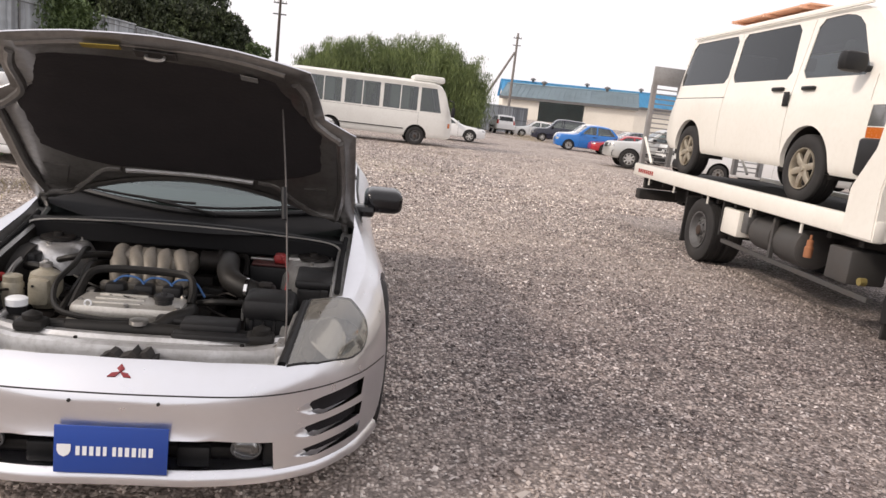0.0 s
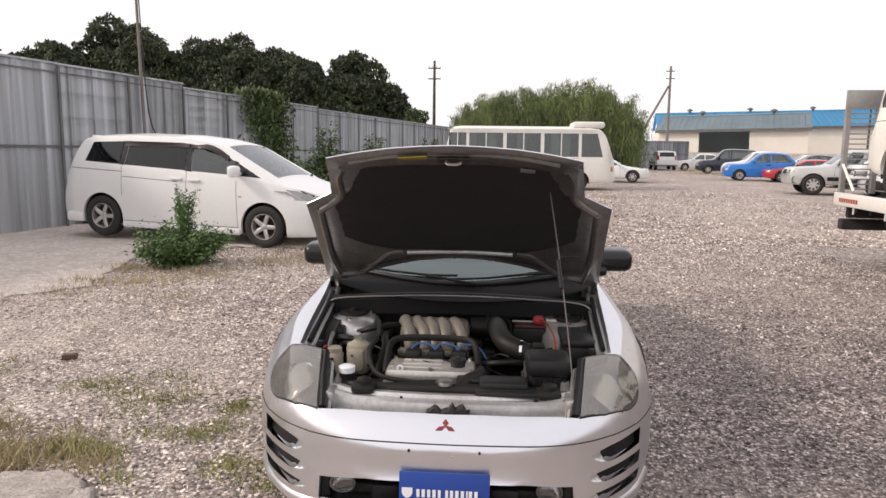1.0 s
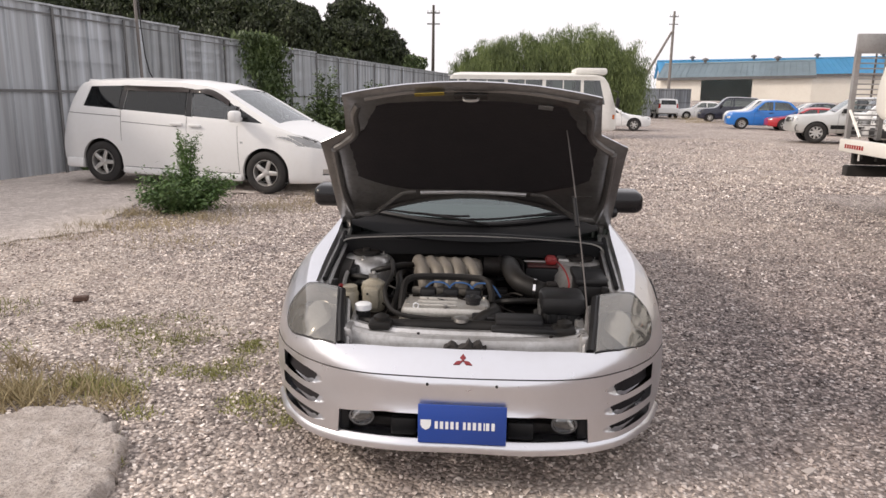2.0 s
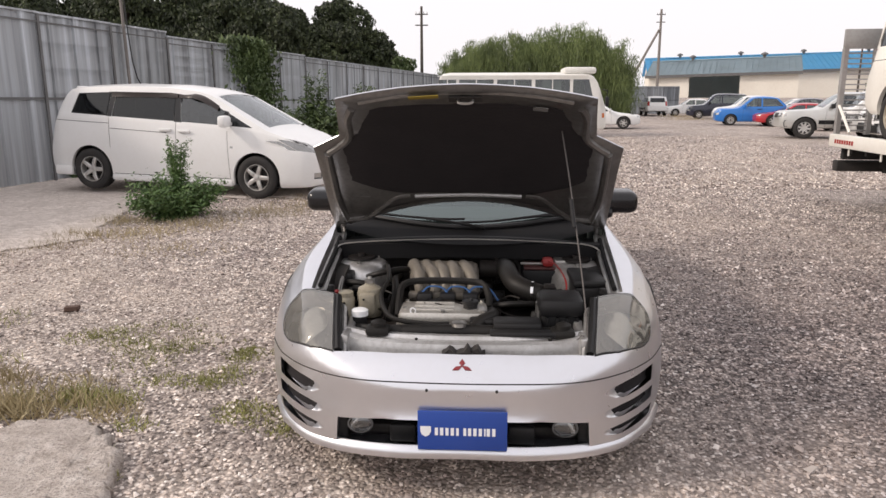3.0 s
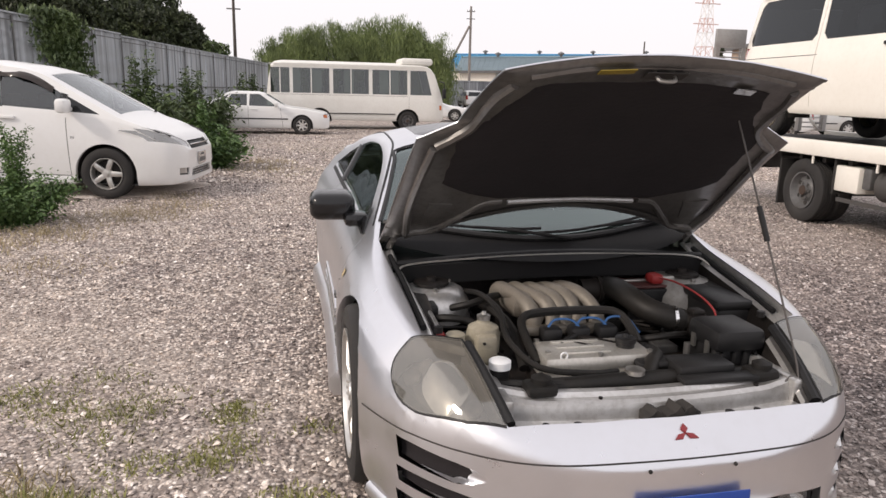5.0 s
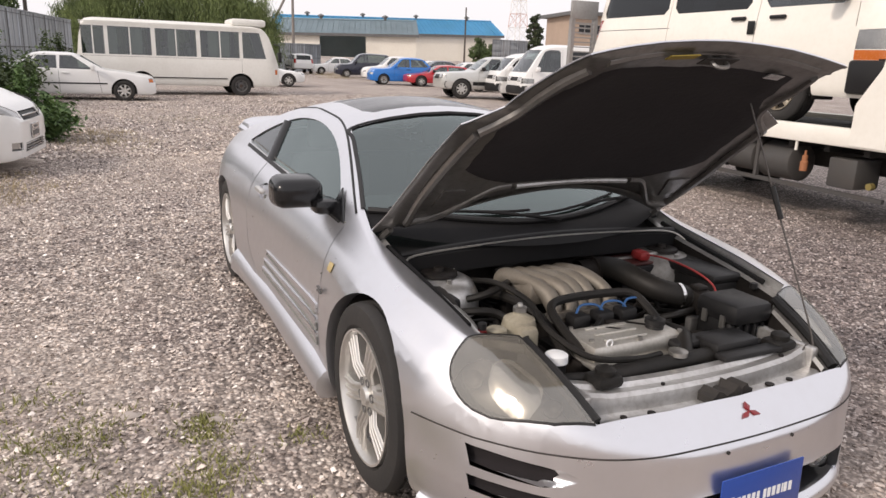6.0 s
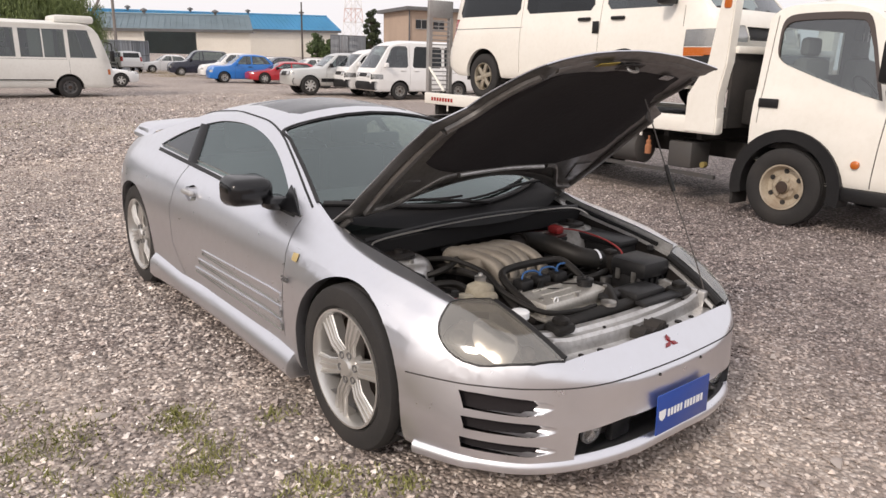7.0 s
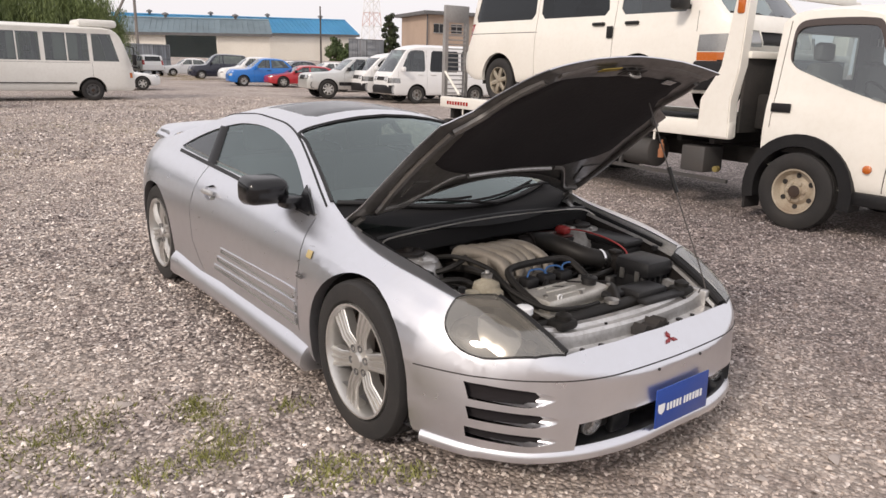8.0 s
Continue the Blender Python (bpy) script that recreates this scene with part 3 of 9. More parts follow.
def slab(outline, z0, z1, seed, rough=0.0):
    """A worn slab of concrete with an uneven broken edge."""
    rng = np.random.default_rng(seed)
    pts = []
    for a, b in zip(outline, outline[1:] + outline[:1]):
        n = max(2, int(math.dist(a, b) / 0.12))
        for k in range(n):
            t = k / n
            j = 0.0 if n > 60 else 0.035 if n > 3 else 0.012
            pts.append((a[0] + (b[0] - a[0]) * t + rng.normal(0, j), a[1] + (b[1] - a[1]) * t + rng.normal(0, j)))
    bm = bmesh.new()
    lo = [bm.verts.new((x, y, z0)) for x, y in pts]
    hi = [bm.verts.new((x, y, z1 - 0.012 - abs(rng.normal(0, 0.006)))) for x, y in pts]
    cx, cy = sum(p[0] for p in pts) / len(pts), sum(p[1] for p in pts) / len(pts)
    inn = [bm.verts.new((x + (cx - x) * 0.04, y + (cy - y) * 0.04, z1)) for x, y in pts]
    n = len(pts)
    for k in range(n):
        q = (k + 1) % n
        bm.faces.new((lo[k], lo[q], hi[q], hi[k]))
        bm.faces.new((hi[k], hi[q], inn[q], inn[k]))
    top = bm.faces.new(inn)
    if rough:                                   # a broken, uneven upper face
        tris = bmesh.ops.triangulate(bm, faces=[top])["faces"]
        for _ in range(4):
            edges = list({e for f in tris for e in f.edges if e.calc_length() > 0.035})
            if edges:
                bmesh.ops.subdivide_edges(bm, edges=edges, cuts=1)
            tris = bmesh.ops.triangulate(bm, faces=[f for f in bm.faces if all(v.co.z > z1 - 1e-4 for v in f.verts)])["faces"]
        for v in bm.verts:
            if v.co.z > z1 - 1e-4:
                v.co.z += rough * (noise.noise(v.co * 5.0) + 0.7 * noise.noise(v.co * 17.0) + 0.5 * noise.noise(v.co * 41.0))
    bmesh.ops.recalc_face_normals(bm, faces=bm.faces)
    return bm


bm = slab([(-4.85, 2.4), (-4.55, 3.3), (-4.15, 3.75), (-4.35, 4.6), (-4.7, 6.0), (-4.6, 6.9), (-2.6, 7.0), (-2.2, 8.4), (-5.2, 10.6), (-7.45, 10.4), (-7.95, 7.6), (-9.0, 2.0)],
          -0.06, 0.03, 3)
tagged(link("concrete_apron", bm, M["apron"]), "old dusty concrete apron with a broken edge", "concrete slab", kind="structure")
SLAB_NEAR = [(p.x, p.y) for p in bend([(-2.62, -0.66, 0), (-2.2, -0.53, 0), (-1.97, -0.41, 0), (-1.82, -0.37, 0), (-1.68, -0.40, 0), (-1.54, -0.52, 0), (-1.41, -0.66, 0), (-1.34, -0.84, 0), (-1.30, -1.05, 0), (-1.38, -1.40, 0), (-2.2, -1.65, 0), (-3.2, -1.35, 0), (-3.25, -0.9, 0)], 4)]
SLAB_FAR = [(p.x, p.y) for p in bend([(-3.4, 0.38, 0), (-2.8, 0.22, 0), (-2.52, 0.0, 0), (-2.44, -0.22, 0), (-2.62, -0.42, 0), (-3.4, -0.25, 0)], 4)]
for outline, k in ((SLAB_NEAR, 4), (SLAB_FAR, 6)):
    tagged(link("concrete_slab", slab(outline, -0.05, 0.05, k, 0.011), M["slab"], smooth=75), "weathered flat piece of broken concrete lying in the gravel", "concrete slab", "broken concrete")


def inside(p, poly):
    """Which of the points lie inside an outline."""
    hit = np.zeros(len(p), bool)
    for (x0, y0), (x1, y1) in zip(poly, poly[1:] + poly[:1]):
        if y0 != y1:
            hit ^= ((y0 > p[:, 1]) != (y1 > p[:, 1])) & (p[:, 0] < (x1 - x0) * (p[:, 1] - y0) / (y1 - y0) + x0)
    return hit


# ---- fence ----
FA, FB = Vector((-9.02, 1.8, 0)), Vector((-2.0, 41.2, 0))
fence_dir = (FB - FA).normalized()


def make_fence(name, a, b, heights, sheet=1.86, rib=0.62):
    """A hoarding of ribbed steel sheets on rails and posts; each sheet is one piece."""
    a, b = Vector(a), Vector(b)
    d = (b - a).normalized()
    ang = math.degrees(math.atan2(d.y, d.x))
    f = thing(name, pose(a.x, a.y, 0, 0, 0, ang), "tall grey galvanised ribbed steel hoarding, streaked and dull", "fence", kind="structure")
    n = int((b - a).length / sheet)
    bm = bmesh.new()
    pts, x = [(0.0, 0.0)], 0.0
    while x < sheet - 0.3:
        pts += [(x + rib * 0.36, 0.0), (x + rib * 0.40, -0.03), (x + rib * 0.60, -0.03), (x + rib * 0.64, 0.0)]
        x += rib
    pts += [(sheet - 0.03, 0.0), (sheet + 0.02, -0.004)]
    lo = [bm.verts.new((p, o, 0.0)) for p, o in pts]
    hi = [bm.verts.new((p, o, 1.0)) for p, o in pts]
    for k in range(len(pts) - 1):
        bm.faces.new((lo[k], lo[k + 1], hi[k + 1], hi[k]))
    bmesh.ops.solidify(bm, geom=bm.faces[:], thickness=0.004)
    first = link("sheet", bm, M["fence"], f, smooth=0)
    rng = random.Random(5)
    for k in range(n):
        o = first if k == 0 else bpy.data.objects.new("sheet", first.data)
        if k:
            scene.collection.objects.link(o)
            o.parent = f
        h = float(np.interp((k + 0.5) * sheet, [p[0] for p in heights], [p[1] for p in heights]))
        lower, upper = h * 0.505, h
        o.matrix_basis = Matrix.Translation((k * sheet, rng.uniform(-0.004, 0.004), 0.02)) @ Matrix.Diagonal((1, 1, h + rng.uniform(-0.01, 0.01), 1)) @ pose(0, 0, 0, 0, rng.uniform(-0.1, 0.1), rng.uniform(-0.3, 0.3))
        bp = boxes(((k * sheet - 0.035, -0.062, -0.1), (k * sheet + 0.02, -0.038, h - 0.02)))
        link("post", bp, M["grey_metal"], f, smooth=0)
        link("rail", boxes(((k * sheet + 0.021, -0.052, h * 0.505 - 0.022), ((k + 1) * sheet - 0.036, -0.034, h * 0.505 + 0.022))), M["grey_metal"], f, smooth=0)
        link("top_trim", boxes(((k * sheet, -0.05, h + 0.012), ((k + 1) * sheet - 0.005, 0.03, h + 0.045))), M["fence"], f, smooth=0)
        link("top_rail", boxes(((k * sheet + 0.021, -0.05, h - 0.14), ((k + 1) * sheet - 0.036, -0.034, h - 0.115))), M["grey_metal"], f, smooth=0)
    return f


make_fence("fence_west", FA, FB, [(0, 2.93), (8.0, 2.90), (11.2, 2.89), (11.4, 2.80), (19.3, 2.80), (19.5, 2.74), (41, 2.74)])
make_fence("fence_end", (60.0, 105.0, 1.2), (66.5, 104.0, 1.2), [(0, 5.2), (8, 5.2)], 1.6, 0.53)
make_fence("fence_far", (3.0, 62.0, 0), (19.5, 66.0, 0), [(0, 2.5), (20, 2.5)], 1.6, 0.53)


# ---- buildings ----
def gable_shed(name, a, b, depth, eave, ridge, wall_mat, roof_mat, label, door=None, vents=0, base=0.0, tilt=0.0):
    """A long shed: front wall from a to b, roof falling to the front and back."""
    a, b = Vector((*a, 0)), Vector((*b, 0))
    L = (b - a).length
    ang = math.degrees(math.atan2(b.y - a.y, b.x - a.x))
    s = thing(name, pose(a.x, a.y, base, 0, tilt, ang), label, "building")
    t = 0.25
    segs = [(0, L)] if not door else [(0, door[0]), (door[1], L)]
    for x0, x1 in segs:
        link("wall", boxes(((x0, 0, -1.5), (x1, t, eave))), wall_mat, s, smooth=0)
    if door:
        link("wall", boxes(((door[0], 0, door[2]), (door[1], t, eave))), wall_mat, s, smooth=0)
        link("door_track", boxes(((door[0] - 0.5, -0.15, door[2]), (door[1] + 0.5, -0.01, door[2] + 0.3))), M["grey_metal"], s, smooth=0)
    link("wall", boxes(((0, depth - t, -1.5), (L, depth, eave))), wall_mat, s, smooth=0)
    for x in (0, L - t):
        bm = bmesh.new()
        v = [bm.verts.new((xx, y, z)) for xx in (x, x + t) for y, z in ((t, -1.5), (depth - t, -1.5), (depth - t, eave), (depth / 2, ridge - 0.1), (t, eave))]
        bm.faces.new(v[:5]); bm.faces.new(v[5:][::-1])
        for k in range(5):
            bm.faces.new((v[k], v[k + 5], v[(k + 1) % 5 + 5], v[(k + 1) % 5]))
        bmesh.ops.recalc_face_normals(bm, faces=bm.faces)
        link("gable", bm, wall_mat, s, smooth=0)
    for sgn in (0, 1):
        bm = bmesh.new()
        n = int(L / 0.9)
        y0, y1 = ((-0.7, depth / 2) if sgn == 0 else (depth + 0.7, depth / 2))
        ze = eave - 0.7 * (ridge - eave) / (depth / 2)
        prev = None
        for k in range(n + 1):
            x = -0.5 + (L + 1) * k / n
            for p, o in ((x - 0.04, 0.0), (x - 0.02, 0.07), (x + 0.02, 0.07), (x + 0.04, 0.0)):
                row = (bm.verts.new((p, y0, ze + o)), bm.verts.new((p, y1, ridge + o)))
                if prev:
                    bm.faces.new((prev[0], row[0], row[1], prev[1]))
                prev = row
        bmesh.ops.solidify(bm, geom=bm.faces[:], thickness=0.06)
        link("roof", bm, roof_mat, s, smooth=0)
    link("fascia", boxes(((-0.5, -0.8, ze - 0.45), (L + 0.5, -0.7, ze + 0.02))), M["grey_metal"], s, smooth=0)
    link("ridge_cap", boxes(((-0.5, depth / 2 - 0.25, ridge + 0.02), (L + 0.5, depth / 2 + 0.25, ridge + 0.2))), roof_mat, s, smooth=0)
    for k in range(vents):
        x = L * (k + 0.55) / vents
        bm = bmesh.new()
        lathe(bm, [(0, 0.3), (0.5, 0.3), (0.5, 0.6), (0.75, 0.55), (1.0, 0)], 12, Matrix.Translation((x, depth / 2, ridge)) @ pose(0, 0, 0, 0, -90, 0))
        link("roof_vent", bm, M["grey_metal"], s)
    return s


gable_shed("warehouse", (29.3, 126.0), (51.5, 117.5), 16.0, 5.5, 8.0, M["shed_wall"], M["roof_grey"],
           "pale walled warehouse with grey sheet roof and dark open doorway", door=(6.8, 14.9, 5.0), vents=2, tilt=-1.1)
gable_shed("blue_roof_warehouse", (34.0, 146.0), (81.5, 138.5), 16.0, 6.5, 9.6, M["shed_wall"], M["roof_blue"],
           "warehouse with a bright sky blue sheet roof", vents=4, tilt=-1.2)


def brown_house():
    s = thing("workshop_building", pose(56.6, 77.9, 0, 0, 0, -14), "tan clad two storey building with a dark flat roof edge", "building")
    link("wall", boxes(((0, 0, -0.5), (16, 0.3, 7.9)), ((0, 10, -0.5), (16, 10.3, 7.9)), ((0, 0.3, -0.5), (0.3, 10, 7.9)), ((15.7, 0.3, -0.5), (16, 10, 7.9))), M["brown_wall"], s, smooth=0)
    link("roof", boxes(((-0.8, -0.8, 7.9), (16.8, 11, 8.35))), M["grey_metal"], s, smooth=0)
    for x, z in ((0.8, 5.6), (3.4, 5.6), (7.0, 5.6), (10.5, 5.6), (3.4, 2.6), (7.0, 2.6)):
        w = link("window", boxes(((x, -0.06, z), (x + 1.6, -0.01, z + 1.1))), M["gloss_black"], s, smooth=0)
        link("window_frame", boxes(((x - 0.08, -0.1, z - 0.08), (x + 1.68, -0.062, z)), ((x - 0.08, -0.1, z + 1.1), (x + 1.68, -0.062, z + 1.18)), ((x + 0.76, -0.1, z), (x + 0.84, -0.062, z + 1.1))), M["steel"], w, smooth=0)
    link("drain_pipe", boxes(((-0.25, -0.2, 0), (-0.1, -0.05, 7.9))), M["grey_metal"], s, smooth=0)


brown_house()


# ---- poles and pylons ----
def utility_pole(x, y, z, h, r, label, lean=0.0, arms=True, brace=None, mat="pole"):
    s = thing("utility_pole", pose(x, y, z, 0, lean, 0), label, "utility pole")
    bm = bmesh.new()
    tube(bm, [(0, 0, -0.5), (0, 0, h * 0.5), (0, 0, h)], [r, r * 0.85, r * 0.65], 10)
    link("shaft", bm, M[mat], s)
    if arms:
        for k, zz in enumerate((h - 0.7, h - 1.6)):
            link("crossarm", boxes(((-0.55, -0.05, zz), (0.55, 0.05, zz + 0.1))), M["grey_metal"], s, smooth=0)
        for xx in (-0.48, -0.2, 0.2, 0.48):
            bm = bmesh.new()
            tube(bm, [(xx, 0, h - 0.6), (xx, 0, h - 0.42)], [0.05, 0.03], 6)
            link("insulator", bm, M["lamp_white"], s)
    if brace:
        bm = bmesh.new()
        tube(bm, [(brace[0], brace[1], -0.3), (-0.15, 0, h * brace[2])], [r * 0.9, r * 0.7], 8)
        link("brace_pole", bm, M[mat], s)
    return s


utility_pole(22.2, 90.0, 0, 12.3, 0.2, "weathered concrete utility pole with a leaning brace pole", brace=(-5.5, 0, 0.8))
utility_pole(52.1, 100.0, 0, 9.6, 0.16, "slim dark pole standing before the blue roofed warehouse", arms=False, mat="wood_pole")
utility_pole(-5.3, 60.0, 0, 9.2, 0.16, "thin dark utility pole behind the hoarding", arms=True, mat="wood_pole")
utility_pole(-7.14, 11.2, 0, 7.2, 0.035, "slim grey pole standing at the hoarding", arms=False, mat="pole", lean=-1.2)


def stay_wire():
    bm = bmesh.new()
    tube(bm, bend([(-7.2, 11.2, 5.0), (-7.05, 11.15, 2.2), (-6.8, 11.3, 1.5)], 4), 0.012, 6)
    tagged(link("stay_wire", bm, M["black"]), "slack dark cable hanging from the slim pole", "cable")


stay_wire()


def pylon(x, y, h, w, label):
    s = thing("lattice_pylon", pose(x, y, 0), label, "pylon")
    red, white = plain("pylon_red", (0.62, 0.42, 0.38), 0.7), plain("pylon_white", (0.78, 0.76, 0.74), 0.7)
    n = 9
    for k in range(n):
        bm = bmesh.new()
        z0, z1 = h * k / n, h * (k + 1) / n
        w0, w1 = w * (1 - 0.82 * k / n), w * (1 - 0.82 * (k + 1) / n)
        c0 = [(sx * w0, sy * w0, z0) for sx, sy in ((-1, -1), (1, -1), (1, 1), (-1, 1))]
        c1 = [(sx * w1, sy * w1, z1) for sx, sy in ((-1, -1), (1, -1), (1, 1), (-1, 1))]
        for q in range(4):
            tube(bm, [c0[q], c1[q]], 0.14, 4)
            tube(bm, [c0[q], c1[(q + 1) % 4]], 0.08, 4)
            tube(bm, [c0[(q + 1) % 4], c1[q]], 0.08, 4)
            tube(bm, [c1[q], c1[(q + 1) % 4]], 0.08, 4)
        link("lattice_section", bm, red if k % 2 else white, s)
    for z in (h * 0.62, h * 0.78, h * 0.92):
        link("crossarm", boxes(((-5, -0.15, z), (5, 0.15, z + 0.3))), red, s, smooth=0)


pylon(146, 236, 44, 3.6, "distant red and white lattice power pylon")



# ---- trees ----
LEAF_V = [(-0.5, 0, 0), (0, -0.22, 0.04), (0.5, 0, 0), (0, 0.22, 0.04)]
LEAF_F = [(0, 1, 2, 3)]


def crown_mesh(seed, n, blobs, leaf, spread=1.0):
    """Leaves on a bunch of uneven clumps; blobs: (x, y, z, r, squash)."""
    rng = np.random.default_rng(seed)
    w = np.array([b[3] ** 2 for b in blobs])
    idx = rng.choice(len(blobs), n, p=w / w.sum())
    B = np.array(blobs)[idx]
    d = rng.normal(size=(n, 3))
    d /= np.linalg.norm(d, axis=1)[:, None]
    r = B[:, 3] * (0.62 + 0.42 * rng.random(n) ** 0.7)
    lump = 1 + 0.18 * np.sin(d[:, 0] * 7 + idx) * np.cos(d[:, 2] * 6 + idx)
    pos = B[:, :3] + d * (r * lump)[:, None] * np.c_[np.ones(n), np.ones(n), B[:, 4]]
    s = leaf * rng.uniform(0.6, 1.4, n)
    return placed(turns(rng, n), s, pos)


def tree_thing(name, m, label, h, seed, n, leaf, group, mat="leaf", width=0.38, first=0.25):
    rng = random.Random(seed)
    s = thing(name, m, label, "tree", group)
    bm = bmesh.new()
    top = (rng.uniform(-0.4, 0.4), rng.uniform(-0.4, 0.4), h * 0.75)
    tube(bm, bend([(0, 0, -0.3), (rng.uniform(-0.2, 0.2), 0, h * 0.3), top], 4), [0.028 * h * (1 - 0.09 * k) for k in range(9)], 8)
    blobs = []
    for k in range(20):
        a, u = k * 2.4 + rng.random(), k / 19
        z = h * (first + 0.08 + (0.88 - first) * u * 0.95) * rng.uniform(0.92, 1.04)
        rr = h * width * (1 - 0.55 * abs(u - 0.35)) * rng.uniform(0.26, 0.52)
        out = h * width * (0.75 - 0.5 * u * u) * rng.uniform(0.5, 1.05)
        x, y = math.cos(a) * out, math.sin(a) * out
        blobs.append((x, y, min(z, h - rr * rng.uniform(0.5, 0.9)), rr, rng.uniform(0.6, 0.9)))
        tube(bm, [(top[0] * z / h * 0.9, top[1] * z / h * 0.9, z * 0.7), (x * 0.6, y * 0.6, z * 0.92), (x, y, z)], [0.011 * h, 0.008 * h, 0.003 * h], 6)
    link("trunk", bm, M["bark"], s)
    scatter("crown", LEAF_V, LEAF_F, crown_mesh(seed, n, blobs, leaf), M[mat], s)
    return s


proto = [tree_thing("broadleaf_tree", pose(-30.5, 58, 0), "dark green broadleaf tree in an evening wood", 11.6, 1, 26000, 0.34, "wood behind the hoarding"),
         tree_thing("broadleaf_tree", pose(-21.5, 57, 0), "dark green broadleaf tree in an evening wood", 10.4, 2, 26000, 0.34, "wood behind the hoarding"),
         tree_thing("broadleaf_tree", pose(-12.2, 58, 0), "dark green broadleaf tree in an evening wood", 8.0, 3, 22000, 0.34, "wood behind the hoarding")]
rng = random.Random(11)
for k, (x, y, s) in enumerate(((-46, 57, 1.02), (-38.5, 58, 1.08), (-34, 60, 1.26), (-26.5, 59, 0.94), (-16.6, 58, 0.95), (-17.5, 63, 1.2), (-52, 56, 1.05), (-59, 55, 1.15), (-42, 62, 1.38), (-24.5, 63, 1.04), (-29, 65, 1.12), (-9.6, 60, 0.95), (-36.5, 64, 1.2), (-21, 66, 1.12), (-47, 63, 1.3), (-55, 61, 1.3), (-13.5, 63, 1.05))):
    copy_thing(proto[k % 3], pose(x, y, 0, 0, 0, rng.uniform(0, 360)) @ Matrix.Scale(s, 4))
small_round = tree_thing("small_tree", pose(-6.6, 57, 0), "small rounded yellow-green tree", 4.9, 7, 5000, 0.35, "", "ivy", 0.42, 0.1)
copy_thing(small_round, pose(62.0, 113.0, 0.5, 0, 0, 40) @ Matrix.Scale(1.05, 4))
copy_thing(small_round, pose(66.0, 115.0, 0.5, 0, 0, 140) @ Matrix.Scale(0.9, 4))
conifer = tree_thing("conifer_tree", pose(78, 120, 0.5), "dark pointed conifer far off", 11.0, 9, 4000, 0.5, "", "leaf", 0.2, 0.15)


def bamboo_grove():
    """A dense feathery stand of bamboo: canes with plumes of narrow leaves."""
    rng = np.random.default_rng(21)
    s = thing("bamboo_grove", pose(4.6, 57.0, 0), "feathery yellow-green bamboo grove behind the bus", "bamboo", kind="stuff")
    bm = bmesh.new()
    mats = []
    for k in range(210):
        x, y = rng.uniform(-7.6, 7.6), rng.uniform(-2.5, 3.5)
        h = float(np.interp(x, [-8, -7, -5.5, -1, 2, 4.5, 6.8, 8], [3.9, 4.6, 6.0, 6.5, 7.1, 6.6, 4.9, 4.0])) * rng.uniform(0.80, 1.05)
        lx, ly = rng.normal(0, 0.6), rng.normal(0, 0.5)
        tube(bm, [(x, y, 0), (x + lx * 0.3, y + ly * 0.3, h * 0.6), (x + lx, y + ly, h * 0.97)], [0.04, 0.03, 0.008], 5)
        n = 620
        t = rng.random(n) ** 0.8 * 0.95 + 0.07
        spread = (0.30 + 0.75 * np.sin(np.clip(t, 0, 1) * math.pi * 0.94))
        p = np.c_[x + lx * t ** 2 + rng.normal(0, 0.48, n) * spread, y + ly * t ** 2 + rng.normal(0, 0.45, n) * spread, h * t - rng.random(n) * 0.35]
        up = turns(rng, n, False, 0.5) @ np.array([[0, 0, 1.0], [0, 1, 0], [-1, 0, 0]])
        mats.append(placed(up, np.c_[rng.uniform(0.22, 0.48, n), rng.uniform(0.07, 0.13, n), np.ones(n) * 0.3], p))
    link("canes", bm, M["bamboo"], s)
    scatter("leaves", LEAF_V, LEAF_F, np.concatenate(mats), M["bamboo"], s)


bamboo_grove()


# ---- weeds ----
def bush(name, x, y, h, r, n, label, seed, mat="weed", leaf=0.07, spires=6, squash=0.6, category="bush"):
    """A leafy weed: stems with small leaves, denser below, thin spires above."""
    rng = np.random.default_rng(seed)
    s = thing(name, pose(x, y, 0), label, category)
    bm, mats = bmesh.new(), []
    for k in range(26 + spires):
        a, q = rng.uniform(0, 2 * math.pi), rng.random() ** 0.5
        tall = k < spires
        hh = h * rng.uniform(0.75, 1.0) if tall else h * squash * rng.uniform(0.5, 1.0) * (1.1 - 0.5 * q)
        rr = r * (0.3 if tall else 1.0) * q
        end = Vector((math.cos(a) * rr, math.sin(a) * rr, hh))
        mid = Vector((end.x * 0.45, end.y * 0.45, hh * 0.6))
        tube(bm, [(end.x * 0.1, end.y * 0.1, -0.05), mid, end], [0.012, 0.008, 0.003], 5)
        m = n // (26 + spires)
        t = rng.uniform(0.15, 1.0, m)
        p = np.outer(1 - t, np.array(mid) * 0.2) + np.outer(t, np.array(end))
        p += rng.normal(0, 1, (m, 3)) * (r * (0.07 if tall else 0.13)) * (1.15 - 0.5 * t)[:, None]
        p[:, 2] = np.maximum(p[:, 2], 0.02)
        mats.append(placed(turns(rng, m, False, 0.9), leaf * rng.uniform(0.5, 1.3, m) * (0.75 if tall else 1), p))
    link("stem", bm, M[mat], s)
    scatter("leaves", LEAF_V, LEAF_F, np.concatenate(mats), M[mat], s)
    return s


